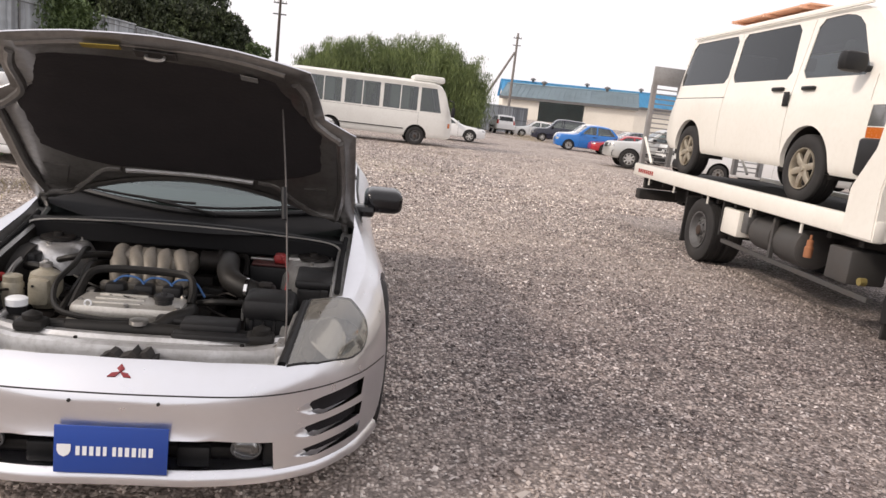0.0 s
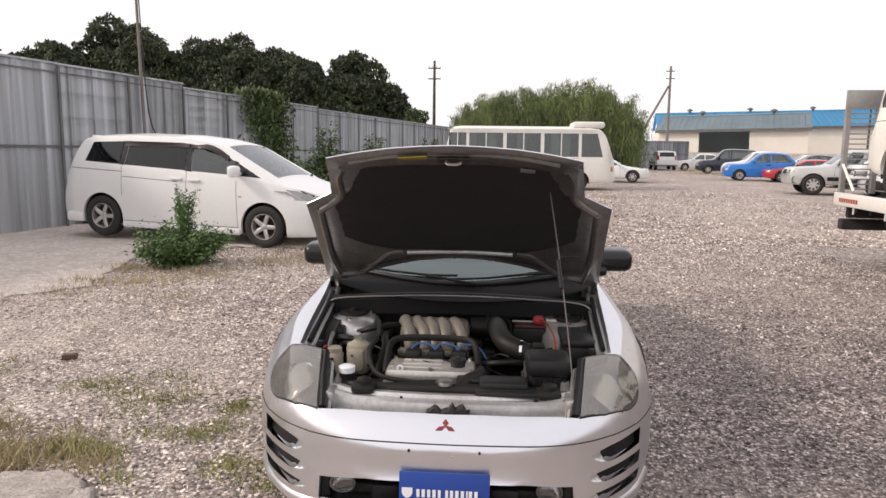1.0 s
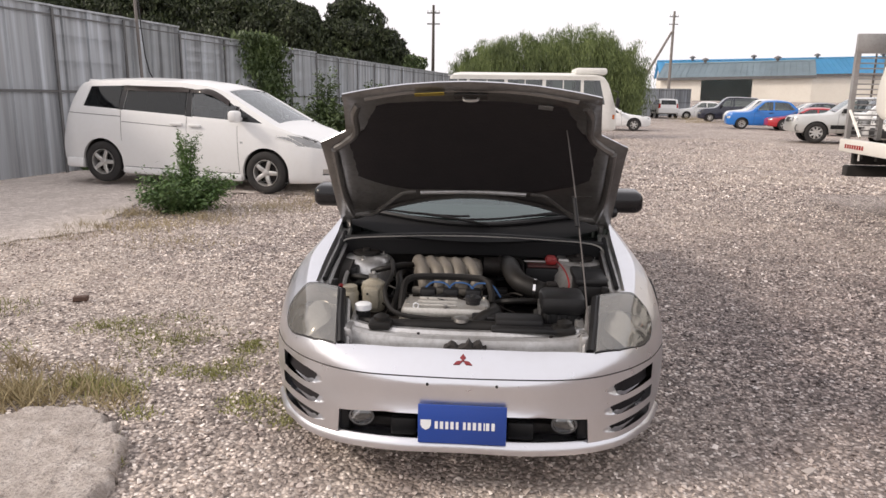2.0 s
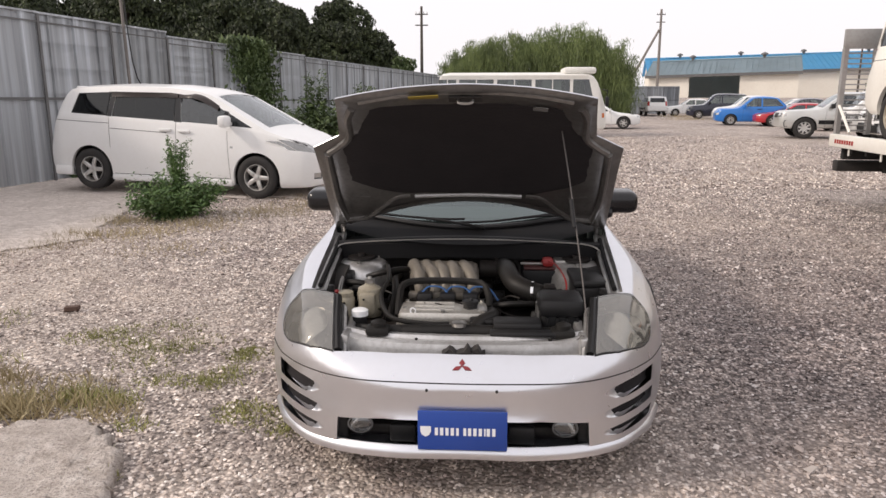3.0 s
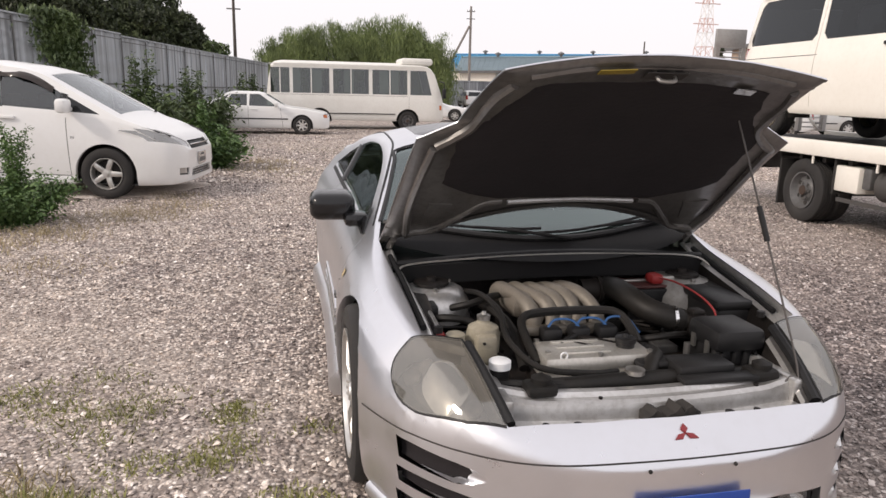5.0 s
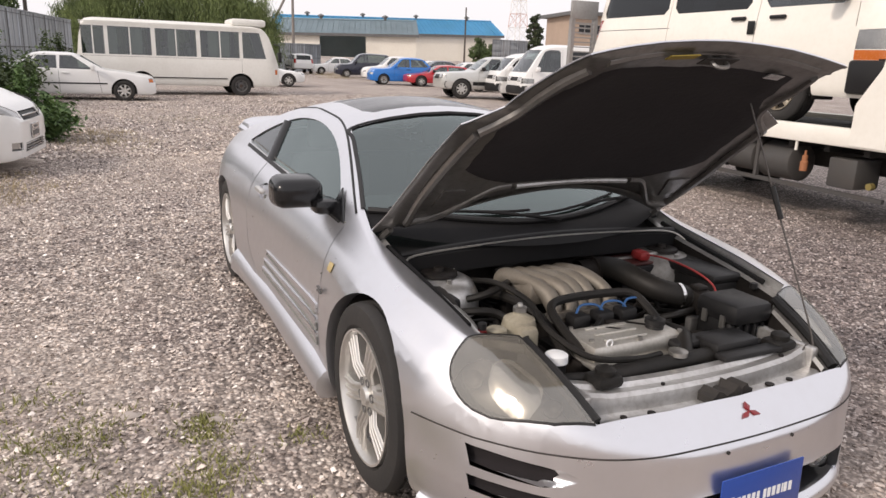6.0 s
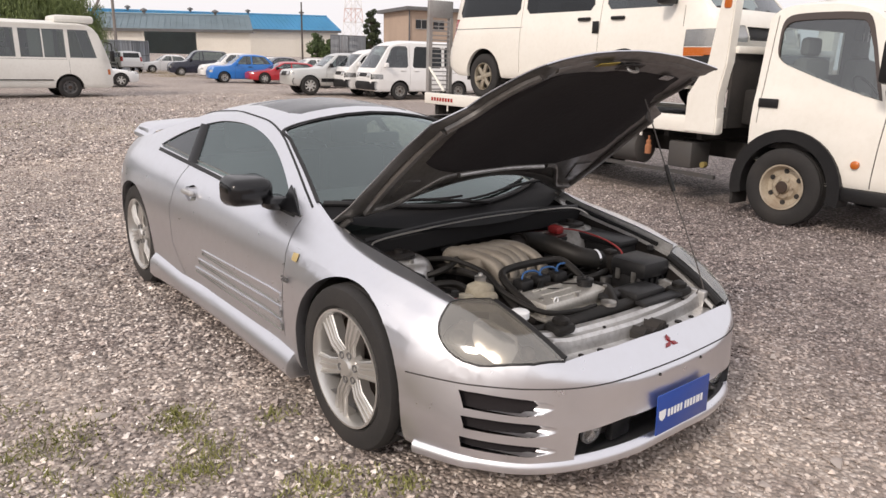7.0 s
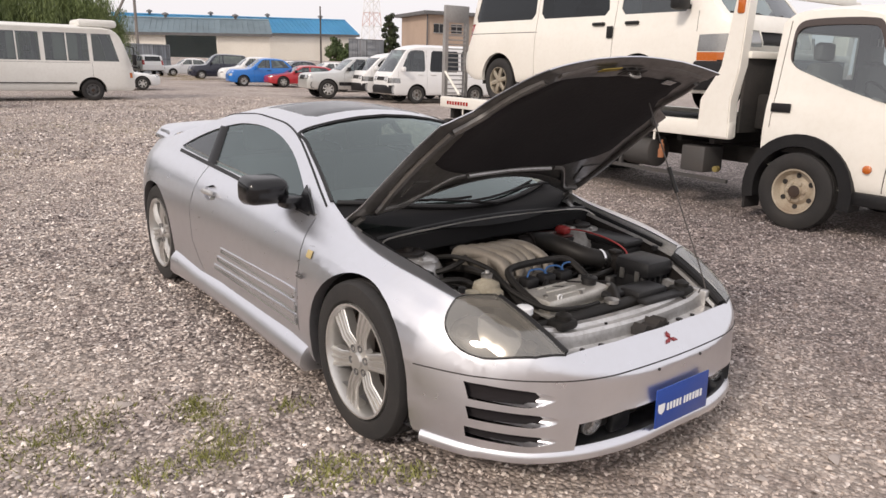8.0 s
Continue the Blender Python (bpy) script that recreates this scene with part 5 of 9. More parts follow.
# minibus
def minibus():
    m = pose(3.5, 26.25, -0.10, 0, 0, 90)
    glass = []
    edges = [5.1, 3.35, 1.45, -0.45, -1.02]
    for a, b in ((0.02, 1.38), (1.52, 2.88), (3.02, 4.38), (4.5, 5.2)):
        mid = (a + b) / 2
        glass += [([(a, 1.36), (mid - 0.02, 1.36), (mid - 0.02, 2.28), (a, 2.28)], "glass"), ([(mid + 0.02, 1.36), (b, 1.36), (b, 2.28), (mid + 0.02, 2.28)], "glass")]
    glass += [([(-0.95, 1.36), (-0.10, 1.36), (-0.10, 2.28), (-0.72, 2.28)], "glass")]

    def extra(c):
        link("roof_unit", boxes(((-0.72, -1.02, 2.50), (0.72, 0.25, 2.76), None, 0.1)), M["bus_white"], c)
        for k, y in enumerate((0.35, 0.75, 2.1, 3.3, 4.1)):
            for s in (-1, 1):
                bm = bmesh.new()
                n = 9
                r = [[bm.verts.new((s * (0.83 - 0.015 * (q % 2)), y + q * 0.045, z)) for q in range(n)] for z in (1.4, 2.25)]
                for q in range(n - 1):
                    bm.faces.new((r[0][q], r[0][q + 1], r[1][q + 1], r[1][q]))
                link("curtain", bm, M["curtain"], c)
        for y in (0.4, 1.2, 2.0, 2.8, 3.6, 4.4):
            for x in (-0.5, 0.5):
                bucket_seat(c, x, y, 0.95, M["grey_cloth"], 0.7)
        for s in (-1, 1):
            bm = bmesh.new()
            tube(bm, [(s * 0.9, -1.25, 1.9), (s * 1.15, -1.4, 1.85), (s * 1.15, -1.4, 1.6)], 0.02, 6)
            box(bm, (s * 1.06, -1.46, 1.25), (s * 1.26, -1.34, 1.62), None, 0.03)
            link("wing_mirror", bm, M["black"], c)
            link("belt_line", boxes(((s * 1.0, 0.5, 0.60), (s * 1.012, 5.2, 0.635))), M["dark"], c, smooth=0)
            link("gutter", boxes(((s * 0.925, -0.7, 2.40), (s * 0.955, 5.25, 2.43))), M["bus_white"], c, smooth=0)

    car("minibus", "faded white minibus with curtained windows and a roof unit", m, "bus_white", -1.46, 5.38,
        [(-1.46, 0.9), (-1.43, 1.25), (-1.30, 1.6), (-1.05, 2.35), (-0.85, 2.52), (-0.5, 2.58), (4.8, 2.58), (5.2, 2.5), (5.34, 1.6), (5.38, 1.0)],
        [(-1.46, 0.42), (-1.3, 0.34), (5.2, 0.36), (5.38, 0.45)], [(-1.46, 0.85), (-1.3, 1.22), (-1.0, 1.32), (5.1, 1.32), (5.38, 0.95)],
        [(-1.46, 0.84), (-1.38, 0.93), (-1.15, 1.0), (5.0, 1.0), (5.28, 0.94), (5.38, 0.85)], 3.4, 0.37, 0.22, 0.97, "steel", rim_mat="grey_metal", side_glass=glass,
        screen=[(-0.85, 1.30), (0.85, 1.30), (0.78, 2.28), (-0.78, 2.28)], screen_axis="y", back=[(-0.7, 1.4), (0.7, 1.4), (0.66, 2.2), (-0.66, 2.2)], back_axis="y",
        front_lamps=[([(0.5, 0.72), (0.78, 0.72), (0.78, 0.9), (0.5, 0.9)], "lamp_white")], tail_lamps=[([(0.6, 0.75), (0.8, 0.75), (0.8, 1.05), (0.6, 1.05)], "red_lens")],
        tumble=0.07, crown=0.12, step=0.12, floor=0.8, category="bus", tyre_w=0.2, arch_r=0.45, seams=[((-0.05, 0.45), (-0.05, 1.32)), ((5.2, 1.3), (0.0, 1.3))],
        side_lamps=[([(-1.36, 0.80), (-1.26, 0.80), (-1.26, 0.98), (-1.36, 0.98)], "amber")], extra=extra)


minibus()


# forward control vans
def cab_van(name, label, m, paint, H=1.95, L0=-1.15, L1=3.5, wb=2.57, grp="", extra=None, rim="rust_rim", glass="dark_glass", category="van", step=0.08, style="steel", lamps=0.0):
    return car(name, label, m, paint, L0, L1,
               [(L0, 0.80), (L0 + 0.04, 1.0), (L0 + 0.12, 1.10), (L0 + 0.75, H - 0.16), (L0 + 1.0, H - 0.06), (L0 + 1.5, H), (L1 - 0.6, H), (L1 - 0.25, H - 0.07), (L1 - 0.08, H - 0.8), (L1, 0.8)],
               [(L0, 0.40), (L0 + 0.15, 0.30), (L1 - 0.3, 0.32), (L1, 0.42)], [(L0, 0.75), (L0 + 0.1, 1.04), (L0 + 0.4, 1.10), (L1 - 0.3, 1.12), (L1, 0.75)],
               [(L0, 0.62), (L0 + 0.06, 0.74), (L0 + 0.25, 0.83), (L0 + 0.6, 0.845), (L1 - 0.4, 0.845), (L1 - 0.1, 0.80), (L1, 0.74)], wb, 0.325, 0.195, 0.825, style, 6, rim,
               side_glass=[([(-0.66, 1.17), (0.36, 1.17), (0.36, H - 0.22), (-0.08, H - 0.21), (-0.30, H - 0.28)], "glass"), ([(0.54, 1.17), (1.80, 1.17), (1.84, H - 0.22), (0.66, H - 0.22)], None),
                           ([(1.92, 1.17), (L1 - 0.28, 1.17), (L1 - 0.42, H - 0.22), (1.95, H - 0.22)], None)],
               screen=[(-0.68, 1.14), (0.68, 1.14), (0.60, H - 0.22), (-0.60, H - 0.22)], screen_axis="y", back=[(-0.62, 1.15), (0.62, 1.15), (0.58, H - 0.25), (-0.58, H - 0.25)], back_axis="y",
               front_lamps=[([(0.36, 0.80), (0.60, 0.80), (0.60, 0.97), (0.36, 0.97)], "lamp_white")], grille=[([(-0.34, 0.82), (0.34, 0.82), (0.34, 0.96), (-0.34, 0.96)], "black", "grille")],
               bumper=[(-1, L0 - 0.03, 0.36, 0.66, 0.84)],
               side_lamps=[([(L0 + 0.03, 0.745), (L0 + 0.455, 0.745), (L0 + 0.45, 0.918), (L0 + 0.05, 0.93)], "lamp_grey"), ([(L0 + 0.02, 0.650), (L0 + 0.45, 0.650), (L0 + 0.455, 0.738), (L0 + 0.02, 0.738)], "amber")][:2 if lamps else 1],
               tail_lamps=[([(0.66, 0.75), (0.78, 0.75), (0.78, 1.15), (0.66, 1.15)], "red_lens")], seams=[((0.42, 0.45), (0.44, H - 0.2)), ((-0.78, 0.95), (-0.76, 1.17)), ((1.86, 0.4), (1.88, H - 0.2)), ((1.84, 1.0), (L1 - 0.15, 1.0))],
               handles=[(0.14, 1.07), (0.68, 1.07)], mirror=(-0.62, 1.22), glass=glass, tumble=0.14, crown=0.10, step=step, floor=0.62, category=category, group=grp, arch_r=0.40,
               seats=[(-0.4, -0.35, 0.75), (0.4, -0.35, 0.75), (0, 1.2, 0.75)], extra=extra, ease=0.07)


TRUCK = pose(5.55, 0.915, 0.0, 0, 0, -4.03)


def loaded_extra(c):
    for s in (-1, 1):
        bm = boxes(((s * 0.70, -1.31, 0.34), (s * 0.874, -0.80, 0.648), None, 0.03))
        link("bumper_corner", bm, M["black"], c)
        link("fuel_flap" if s > 0 else "slide_latch", boxes(((s * 0.843, 0.42, 0.90), (s * 0.852, 0.52, 1.04), None, 0.004)), M["black"], c)
        link("roof_gutter", boxes(((s * 0.725, -0.4, 1.785), (s * 0.75, 3.2, 1.805))), M["cream"], c, smooth=0)
    link("front_bumper", boxes(((-0.69, -1.31, 0.40), (0.69, -1.24, 0.70), None, 0.03)), M["black"], c)
    bm = bmesh.new()
    box(bm, (-0.55, 0.9, 1.97), (0.55, 2.6, 1.985))
    for y in (1.0, 1.75, 2.5):
        box(bm, (-0.6, y - 0.02, 1.94), (0.6, y + 0.02, 1.972))
    link("roof_board", bm, plain("peach_board", (0.75, 0.42, 0.28), 0.7), c, smooth=0)


cab_van("passenger_van", "cream white high van strapped on the recovery truck bed", TRUCK @ pose(-0.0, 2.2, 0.925, 0, 0, 0), "cream", extra=loaded_extra, L0=-1.27, L1=3.62, wb=2.67, step=0.06, rim="worn_alloy", style="alloy", lamps=1.0)
ROW = "cars parked in a row"
cab_van("passenger_van", "white van parked nose out in the row", pose(13.64, 20.59, 0, 0, 0, -98), "white", grp=ROW, rim="steel", H=2.16)
cab_van("passenger_van", "damaged white van with its front end crumpled", pose(13.85, 22.72, 0, 0, 0, -100), "white", grp=ROW, rim="steel", H=1.85)


def suv(name, label, m, paint, H=1.68, group=ROW, roof="glass"):
    return car(name, label, m, paint, -0.85, 3.68,
               [(-0.85, 0.75), (-0.82, 0.94), (-0.7, 1.0), (0.3, 1.06), (0.55, 1.10), (1.12, H - 0.10), (1.35, H - 0.02), (2.4, H), (3.3, H - 0.04), (3.5, H - 0.12), (3.62, 1.05), (3.68, 0.8)],
               [(-0.85, 0.42), (-0.7, 0.36), (3.4, 0.38), (3.68, 0.46)], [(-0.85, 0.7), (-0.75, 0.92), (0.2, 0.99), (0.8, 1.03), (3.4, 1.08), (3.68, 0.75)],
               [(-0.85, 0.68), (-0.78, 0.80), (-0.5, 0.87), (0, 0.885), (3.2, 0.885), (3.55, 0.84), (3.68, 0.76)], 2.69, 0.375, 0.225, 0.875, "alloy", 8,
               side_glass=[([(0.75, 1.09), (1.62, 1.10), (1.6, H - 0.12), (1.25, H - 0.12)], "glass"), ([(1.69, 1.10), (2.5, 1.12), (2.45, H - 0.12), (1.69, H - 0.12)], None), ([(2.58, 1.12), (3.4, 1.14), (3.28, H - 0.14), (2.55, H - 0.12)], None)],
               screen=[(-0.62, 0.60), (0.62, 0.60), (0.57, 1.10), (-0.57, 1.10)], back=[(-0.6, 1.12), (0.6, 1.12), (0.55, H - 0.15), (-0.55, H - 0.15)], back_axis="y",
               front_lamps=[([(0.42, 0.76), (0.76, 0.76), (0.76, 0.90), (0.42, 0.90)], "lamp_white")], grille=[([(-0.38, 0.74), (0.38, 0.74), (0.38, 0.91), (-0.38, 0.91)], "black", "grille")],
               side_lamps=[([(-0.80, 0.78), (-0.62, 0.80), (-0.62, 0.90), (-0.78, 0.90)], "lamp_white")], tail_lamps=[([(0.62, 0.85), (0.80, 0.85), (0.78, 1.2), (0.62, 1.2)], "red_lens")],
               seams=[((0.66, 0.42), (0.70, 1.05)), ((1.655, 0.42), (1.655, 1.09)), ((2.4, 0.72), (2.56, 1.1))], handles=[(1.5, 0.98), (2.36, 1.0)], mirror=(0.85, 1.13), glass="dark_glass",
               tumble=0.24, crown=0.06, step=0.10, black_lower=[[(0.45, 0.52), (2.22, 0.52), (2.22, 0.66), (0.45, 0.66)]], group=group, bumper=[(-1, -0.80, 0.42, 0.66, 0.84)],
               seats=[(-0.38, 1.2, 0.6), (0.38, 1.2, 0.6)], floor=0.55, arch_r=0.42, tyre_w=0.22)


def hatch(name, label, m, paint, H=1.45, L1=3.1, wb=2.3, group=ROW, W=0.80, hood=0.86, roundness=0.0, style="alloy"):
    return car(name, label, m, paint, -0.78, L1,
               [(-0.78, 0.55), (-0.74, 0.68 + roundness), (-0.6, hood - 0.08 + roundness), (0.1, hood), (0.4, hood + 0.05), (0.95, H - 0.1), (1.2, H - 0.02), (1.8, H), (L1 - 0.75, H - 0.06), (L1 - 0.2, 0.98), (L1 - 0.06, 0.8), (L1, 0.6)],
               [(-0.78, 0.28), (-0.6, 0.2), (L1 - 0.3, 0.22), (L1, 0.34)], [(-0.78, 0.5), (-0.6, hood - 0.15), (0.3, hood - 0.06), (1.0, hood + 0.0), (L1 - 0.3, hood + 0.04), (L1, 0.55)],
               [(-0.78, 0.5), (-0.72, 0.62), (-0.5, W - 0.07), (0, W), (L1 - 0.7, W), (L1 - 0.15, W - 0.1), (L1, W - 0.2)], wb, 0.29, 0.18, W - 0.015, style, 6,
               side_glass=[([(0.66, hood + 0.07), (1.5, hood + 0.07), (1.5, H - 0.12), (1.12, H - 0.13)], None), ([(1.57, hood + 0.07), (L1 - 0.5, hood + 0.1), (L1 - 0.85, H - 0.15), (1.57, H - 0.12)], None)],
               screen=[(-0.56, 0.45), (0.56, 0.45), (0.5, 0.95), (-0.5, 0.95)], back=[(-0.5, L1 - 0.7), (0.5, L1 - 0.7), (0.54, L1 - 0.28), (-0.54, L1 - 0.28)],
               front_lamps=[([(0.40, 0.56), (0.66, 0.56), (0.66, 0.68), (0.40, 0.68)], "lamp_white")], tail_lamps=[([(0.42, 0.62), (0.62, 0.62), (0.62, 0.8), (0.42, 0.8)], "red_lens")],
               seams=[((0.58, 0.26), (0.60, hood)), ((1.54, 0.26), (1.54, hood + 0.04))], handles=[(1.4, hood - 0.06)], mirror=(0.68, hood + 0.08), glass="glass", tumble=0.36, crown=0.06, step=0.12,
               group=group, seats=[(-0.34, 1.0, 0.32), (0.34, 1.0, 0.32)], sig=0.06)


suv("sport_utility_vehicle", "pale silver sport utility vehicle with dark bumpers", pose(12.01, 24.39, 0, 0, 0, -102), "pearl")
hatch("hatchback_car", "small bright blue rounded retro hatchback", pose(13.63, 37.03, 0, 0, 0, -101), "blue", H=1.56, hood=0.93, roundness=0.08, style="steel")
hatch("sports_car", "low red coupe parked in the row", pose(15.17, 35.3, 0, 0, 0, -100), "red", H=1.22, L1=3.3, hood=0.74, W=0.82)
hatch("hatchback_car", "white hatchback parked in the row", pose(15.6, 43.6, 0, 0, 0, -100), "white", H=1.62, L1=3.5, wb=2.5, hood=0.95)
hatch("people_carrier", "dark navy people carrier parked in the row", pose(15.6, 49.54, 0, 0, 0, -100), "navy", H=1.78, L1=3.9, wb=2.85, hood=1.0, W=0.87, roundness=0.05)
hatch("hatchback_car", "white car half hidden behind the people carrier", pose(15.9, 57.0, 0, 0, 0, -98), "white", H=1.42)
suv("estate_car", "white estate car seen from behind with its tailgate damaged", pose(14.6, 60.0, 0, 0, 0, 176), "white", H=1.62)
hatch("sports_car", "white sports car behind the minibus", pose(6.97, 32.3, 0, 0, 0, 80), "white", H=1.25, L1=3.4, wb=2.5, hood=0.76, W=0.85, group="")
deep = {}
for x, y, r, kind, paint in ((18.4, 23.5, -100, "s", "pearl"), (18.2, 28.6, -98, "h", "maroon"), (18.8, 26.0, -100, "h", "white"), (15.9, 30.0, -100, "s", "pearl"), (22.5, 37.0, -97, "h", "pearl"),
                             (21.5, 41.5, -100, "s", "white"), (22.0, 31.5, -98, "h", "maroon"), (20.3, 46.5, -98, "h", "navy"), (22.0, 52.0, -98, "s", "white"), (12.2, 66.0, -95, "h", "white"), (17.6, 33.2, -100, "h", "white"), (18.6, 39.0, -100, "s", "white")):
    tone = {"pearl": "silver", "white": "white", "maroon": "dark maroon", "navy": "dark navy"}[paint]
    if (kind, paint) in deep:
        copy_thing(deep[kind, paint], pose(x, y, 0, 0, 0, r))
    elif kind == "s":
        deep[kind, paint] = saloon("saloon_car", "%s saloon parked deep in the row" % tone, pose(x, y, 0, 0, 0, r), paint, group=ROW)
    else:
        deep[kind, paint] = hatch("hatchback_car", "%s hatchback parked deep in the row" % tone, pose(x, y, 0, 0, 0, r), paint)


# ---- recovery truck ----
def recovery_truck():
    t = thing("recovery_truck", TRUCK, "cream white flatbed recovery truck with folded loading ramps", "truck")
    # cab
    bm = shell(-1.12, 0.44, [(-1.12, 0.9), (-1.08, 1.1), (-1.0, 1.25), (-0.62, 1.98), (-0.45, 2.07), (-0.2, 2.12), (0.2, 2.12), (0.38, 2.08), (0.44, 1.98)],
               [(-1.12, 0.50), (-1.0, 0.42), (-0.42, 0.42), (0.44, 0.60)], [(-1.12, 0.85), (-1.0, 1.18), (-0.8, 1.22), (0.3, 1.3), (0.44, 1.25)],
               [(-1.12, 0.70), (-1.06, 0.84), (-0.92, 0.92), (-0.5, 0.955), (0.36, 0.955), (0.44, 0.94)], tumble=0.11, crown=0.08, step=0.05, ends=0.15)
    for s in (-1, 1):
        cut(bm, arch(0, 0.37, 0.49), "x", s, lip=0.06).free()
        out = [(p.x, p.y) for p in bend([(-0.73, 1.215, 0), (-0.45, 1.29, 0), (-0.195, 1.37, 0), (0.05, 1.455, 0), (0.20, 1.515, 0), (0.275, 1.60, 0), (0.29, 1.74, 0), (0.285, 1.86, 0), (0.25, 1.925, 0), (0.16, 1.955, 0), (-0.10, 1.965, 0), (-0.38, 1.955, 0), (-0.50, 1.91, 0), (-0.59, 1.68, 0)], 3)]
        seal = cut(bm, out, "x", s, lip=0.02)
        win = cut(seal, [(-0.185 + (y + 0.19) * 0.95, 1.592 + (z - 1.62) * 0.905) for y, z in out], "x", s, lip=0.008)
        link("side_window", sink(win, -0.012), M["clear_glass"], t)
        link("window_seal", sink(seal, 0.004), plain("brown_visor", (0.06, 0.044, 0.038), 0.4, coat=0.3), t)
        gap = bmesh.new()
        for a, b in (((0.36, 0.95), (0.34, 1.95)), ((-0.75, 0.46), (-0.80, 1.20))):
            join_into(gap, sink(cut(bm, strip(a, b, 0.010), "x", s, lip=0.01), -0.01))
            link("door_seam", gap, M["dark"], t)
            gap = bmesh.new()
        gap.free()
        h = boxes(((s * 0.945, 0.16, 1.10), (s * 0.962, 0.36, 1.185), None, 0.02))
        link("door_handle", h, M["black"], t)
        am = bmesh.new()
        lathe(am, [(0.0, 0.038), (0.02, 0.036), (0.028, 0.022), (0.03, 0)], 18, pose(s * 0.938, -0.62, 0.66, 0, 0, 0 if s > 0 else 180))
        link("side_marker", am, M["amber"], t)
        # wheel arch flare and mudflap
        fl = bmesh.new()
        for a0, a1 in zip(np.linspace(-0.25, math.pi + 0.2, 22)[:-1], np.linspace(-0.25, math.pi + 0.2, 22)[1:]):
            vs = [(s * x, r * math.cos(a), 0.37 + r * math.sin(a)) for x, r, a in ((0.93, 0.43, a0), (0.93, 0.545, a0), (0.93, 0.545, a1), (0.93, 0.43, a1))]
            front = [fl.verts.new((vv[0] + s * 0.05, vv[1], vv[2])) for vv in vs]
            back = [fl.verts.new((vv[0] - s * 0.15, vv[1], vv[2])) for vv in vs]
            fl.faces.new(front)
            fl.faces.new((front[0], front[3], back[3], back[0]))
            fl.faces.new((front[1], front[2], back[2], back[1]))
        bmesh.ops.remove_doubles(fl, verts=fl.verts, dist=0.001)
        bmesh.ops.recalc_face_normals(fl, faces=fl.faces)
        link("wheel_arch", fl, M["black"], t)
        link("mudflap", boxes(((s * 0.70, 0.50, 0.12), (s * 0.97, 0.53, 0.55), None, 0.01)), M["rubber"], t)
        link("step_panel", boxes(((s * 0.78, -1.02, 0.33), (s * 0.955, -0.47, 0.45), None, 0.02)), M["black"], t)
        arm = bmesh.new()
        tube(arm, [(s * 0.93, -0.72, 1.75), (s * 1.12, -0.85, 1.78), (s * 1.14, -0.86, 1.3), (s * 0.95, -0.80, 1.22)], 0.014, 6)
        ma = link("mirror_arm", arm, M["black"], t)
        link("wing_mirror", boxes(((s * 1.05, -0.92, 1.36), (s * 1.24, -0.80, 1.72), None, 0.04)), M["black"], ma)
        hl = cut(bm, [(s * 0.50, 0.62), (s * 0.86, 0.62), (s * 0.86, 0.80), (s * 0.50, 0.78)], "y", -1, lip=0.02, tol=0.05)
        link("headlamp", sink(hl, -0.004), M["lamp_white"], t)
        sl = cut(bm, [(-1.05, 0.66), (-0.90, 0.62), (-0.86, 0.80), (-0.98, 0.84)], "x", s, lip=0.02, tol=0.05)
        link("corner_lamp", sink(sl, -0.004), M["lamp_white"], t)
    link("windscreen", sink(cut(bm, [(-0.80, 1.22), (0.80, 1.22), (0.74, 1.94), (-0.74, 1.94)], "y", -1, lip=0.02), -0.008), M["clear_glass"], t)
    link("rear_cab_window", sink(cut(bm, [(-0.6, 1.4), (0.6, 1.4), (0.6, 1.85), (-0.6, 1.85)], "y", 1, lip=0.02), -0.008), M["clear_glass"], t)
    lining = sink(bm.copy(), -0.02)
    link("cab", bm, M["cream"], t, smooth=32)
    link("cab_lining", lining, M["grey_cloth"], t)
    link("bumper", boxes(((-0.93, -1.22, 0.32), (0.93, -1.02, 0.52), None, 0.04)), M["black"], t)
    link("cab_floor", boxes(((-0.88, -0.95, 0.72), (0.88, 0.40, 0.78))), M["dark"], t, smooth=0)
    link("dashboard", boxes(((-0.85, -0.95, 0.8), (0.85, -0.62, 1.28), None, 0.06)), M["seat"], t)
    for x in (-0.48, 0.48):
        bucket_seat(t, x, -0.35, 0.85, M["grey_cloth"], 0.72)
    sw = bmesh.new()
    ring = [Vector((-0.5 + 0.2 * math.cos(a), -0.42 + 0.12 * math.sin(a), 1.25 + 0.16 * math.sin(a))) for a in np.linspace(0, 2 * math.pi, 20)]
    tube(sw, ring, 0.014, 6, False)
    tube(sw, [(-0.5, -0.42, 1.25), (-0.5, -0.62, 1.05)], 0.02, 6)
    link("steering_wheel", sw, M["black"], t)
    # chassis and bed
    link("chassis", boxes(((-0.42, -0.9, 0.50), (-0.32, 5.9, 0.68)), ((0.32, -0.9, 0.50), (0.42, 5.9, 0.68)), ((-0.42, 1.0, 0.5), (0.42, 1.1, 0.66)), ((-0.42, 3.0, 0.5), (0.42, 3.1, 0.66)), ((-0.42, 5.6, 0.45), (0.42, 5.8, 0.66))), M["dark"], t, smooth=0)
    link("bed_floor", boxes(((-0.93, 0.78, 0.86), (0.93, 6.05, 0.905))), M["dark"], t, smooth=0)
    for y in np.arange(1.0, 6.0, 0.42):
        link("cross_bearer", boxes(((-0.92, y - 0.03, 0.72), (0.92, y + 0.03, 0.86))), M["dark"], t, smooth=0)
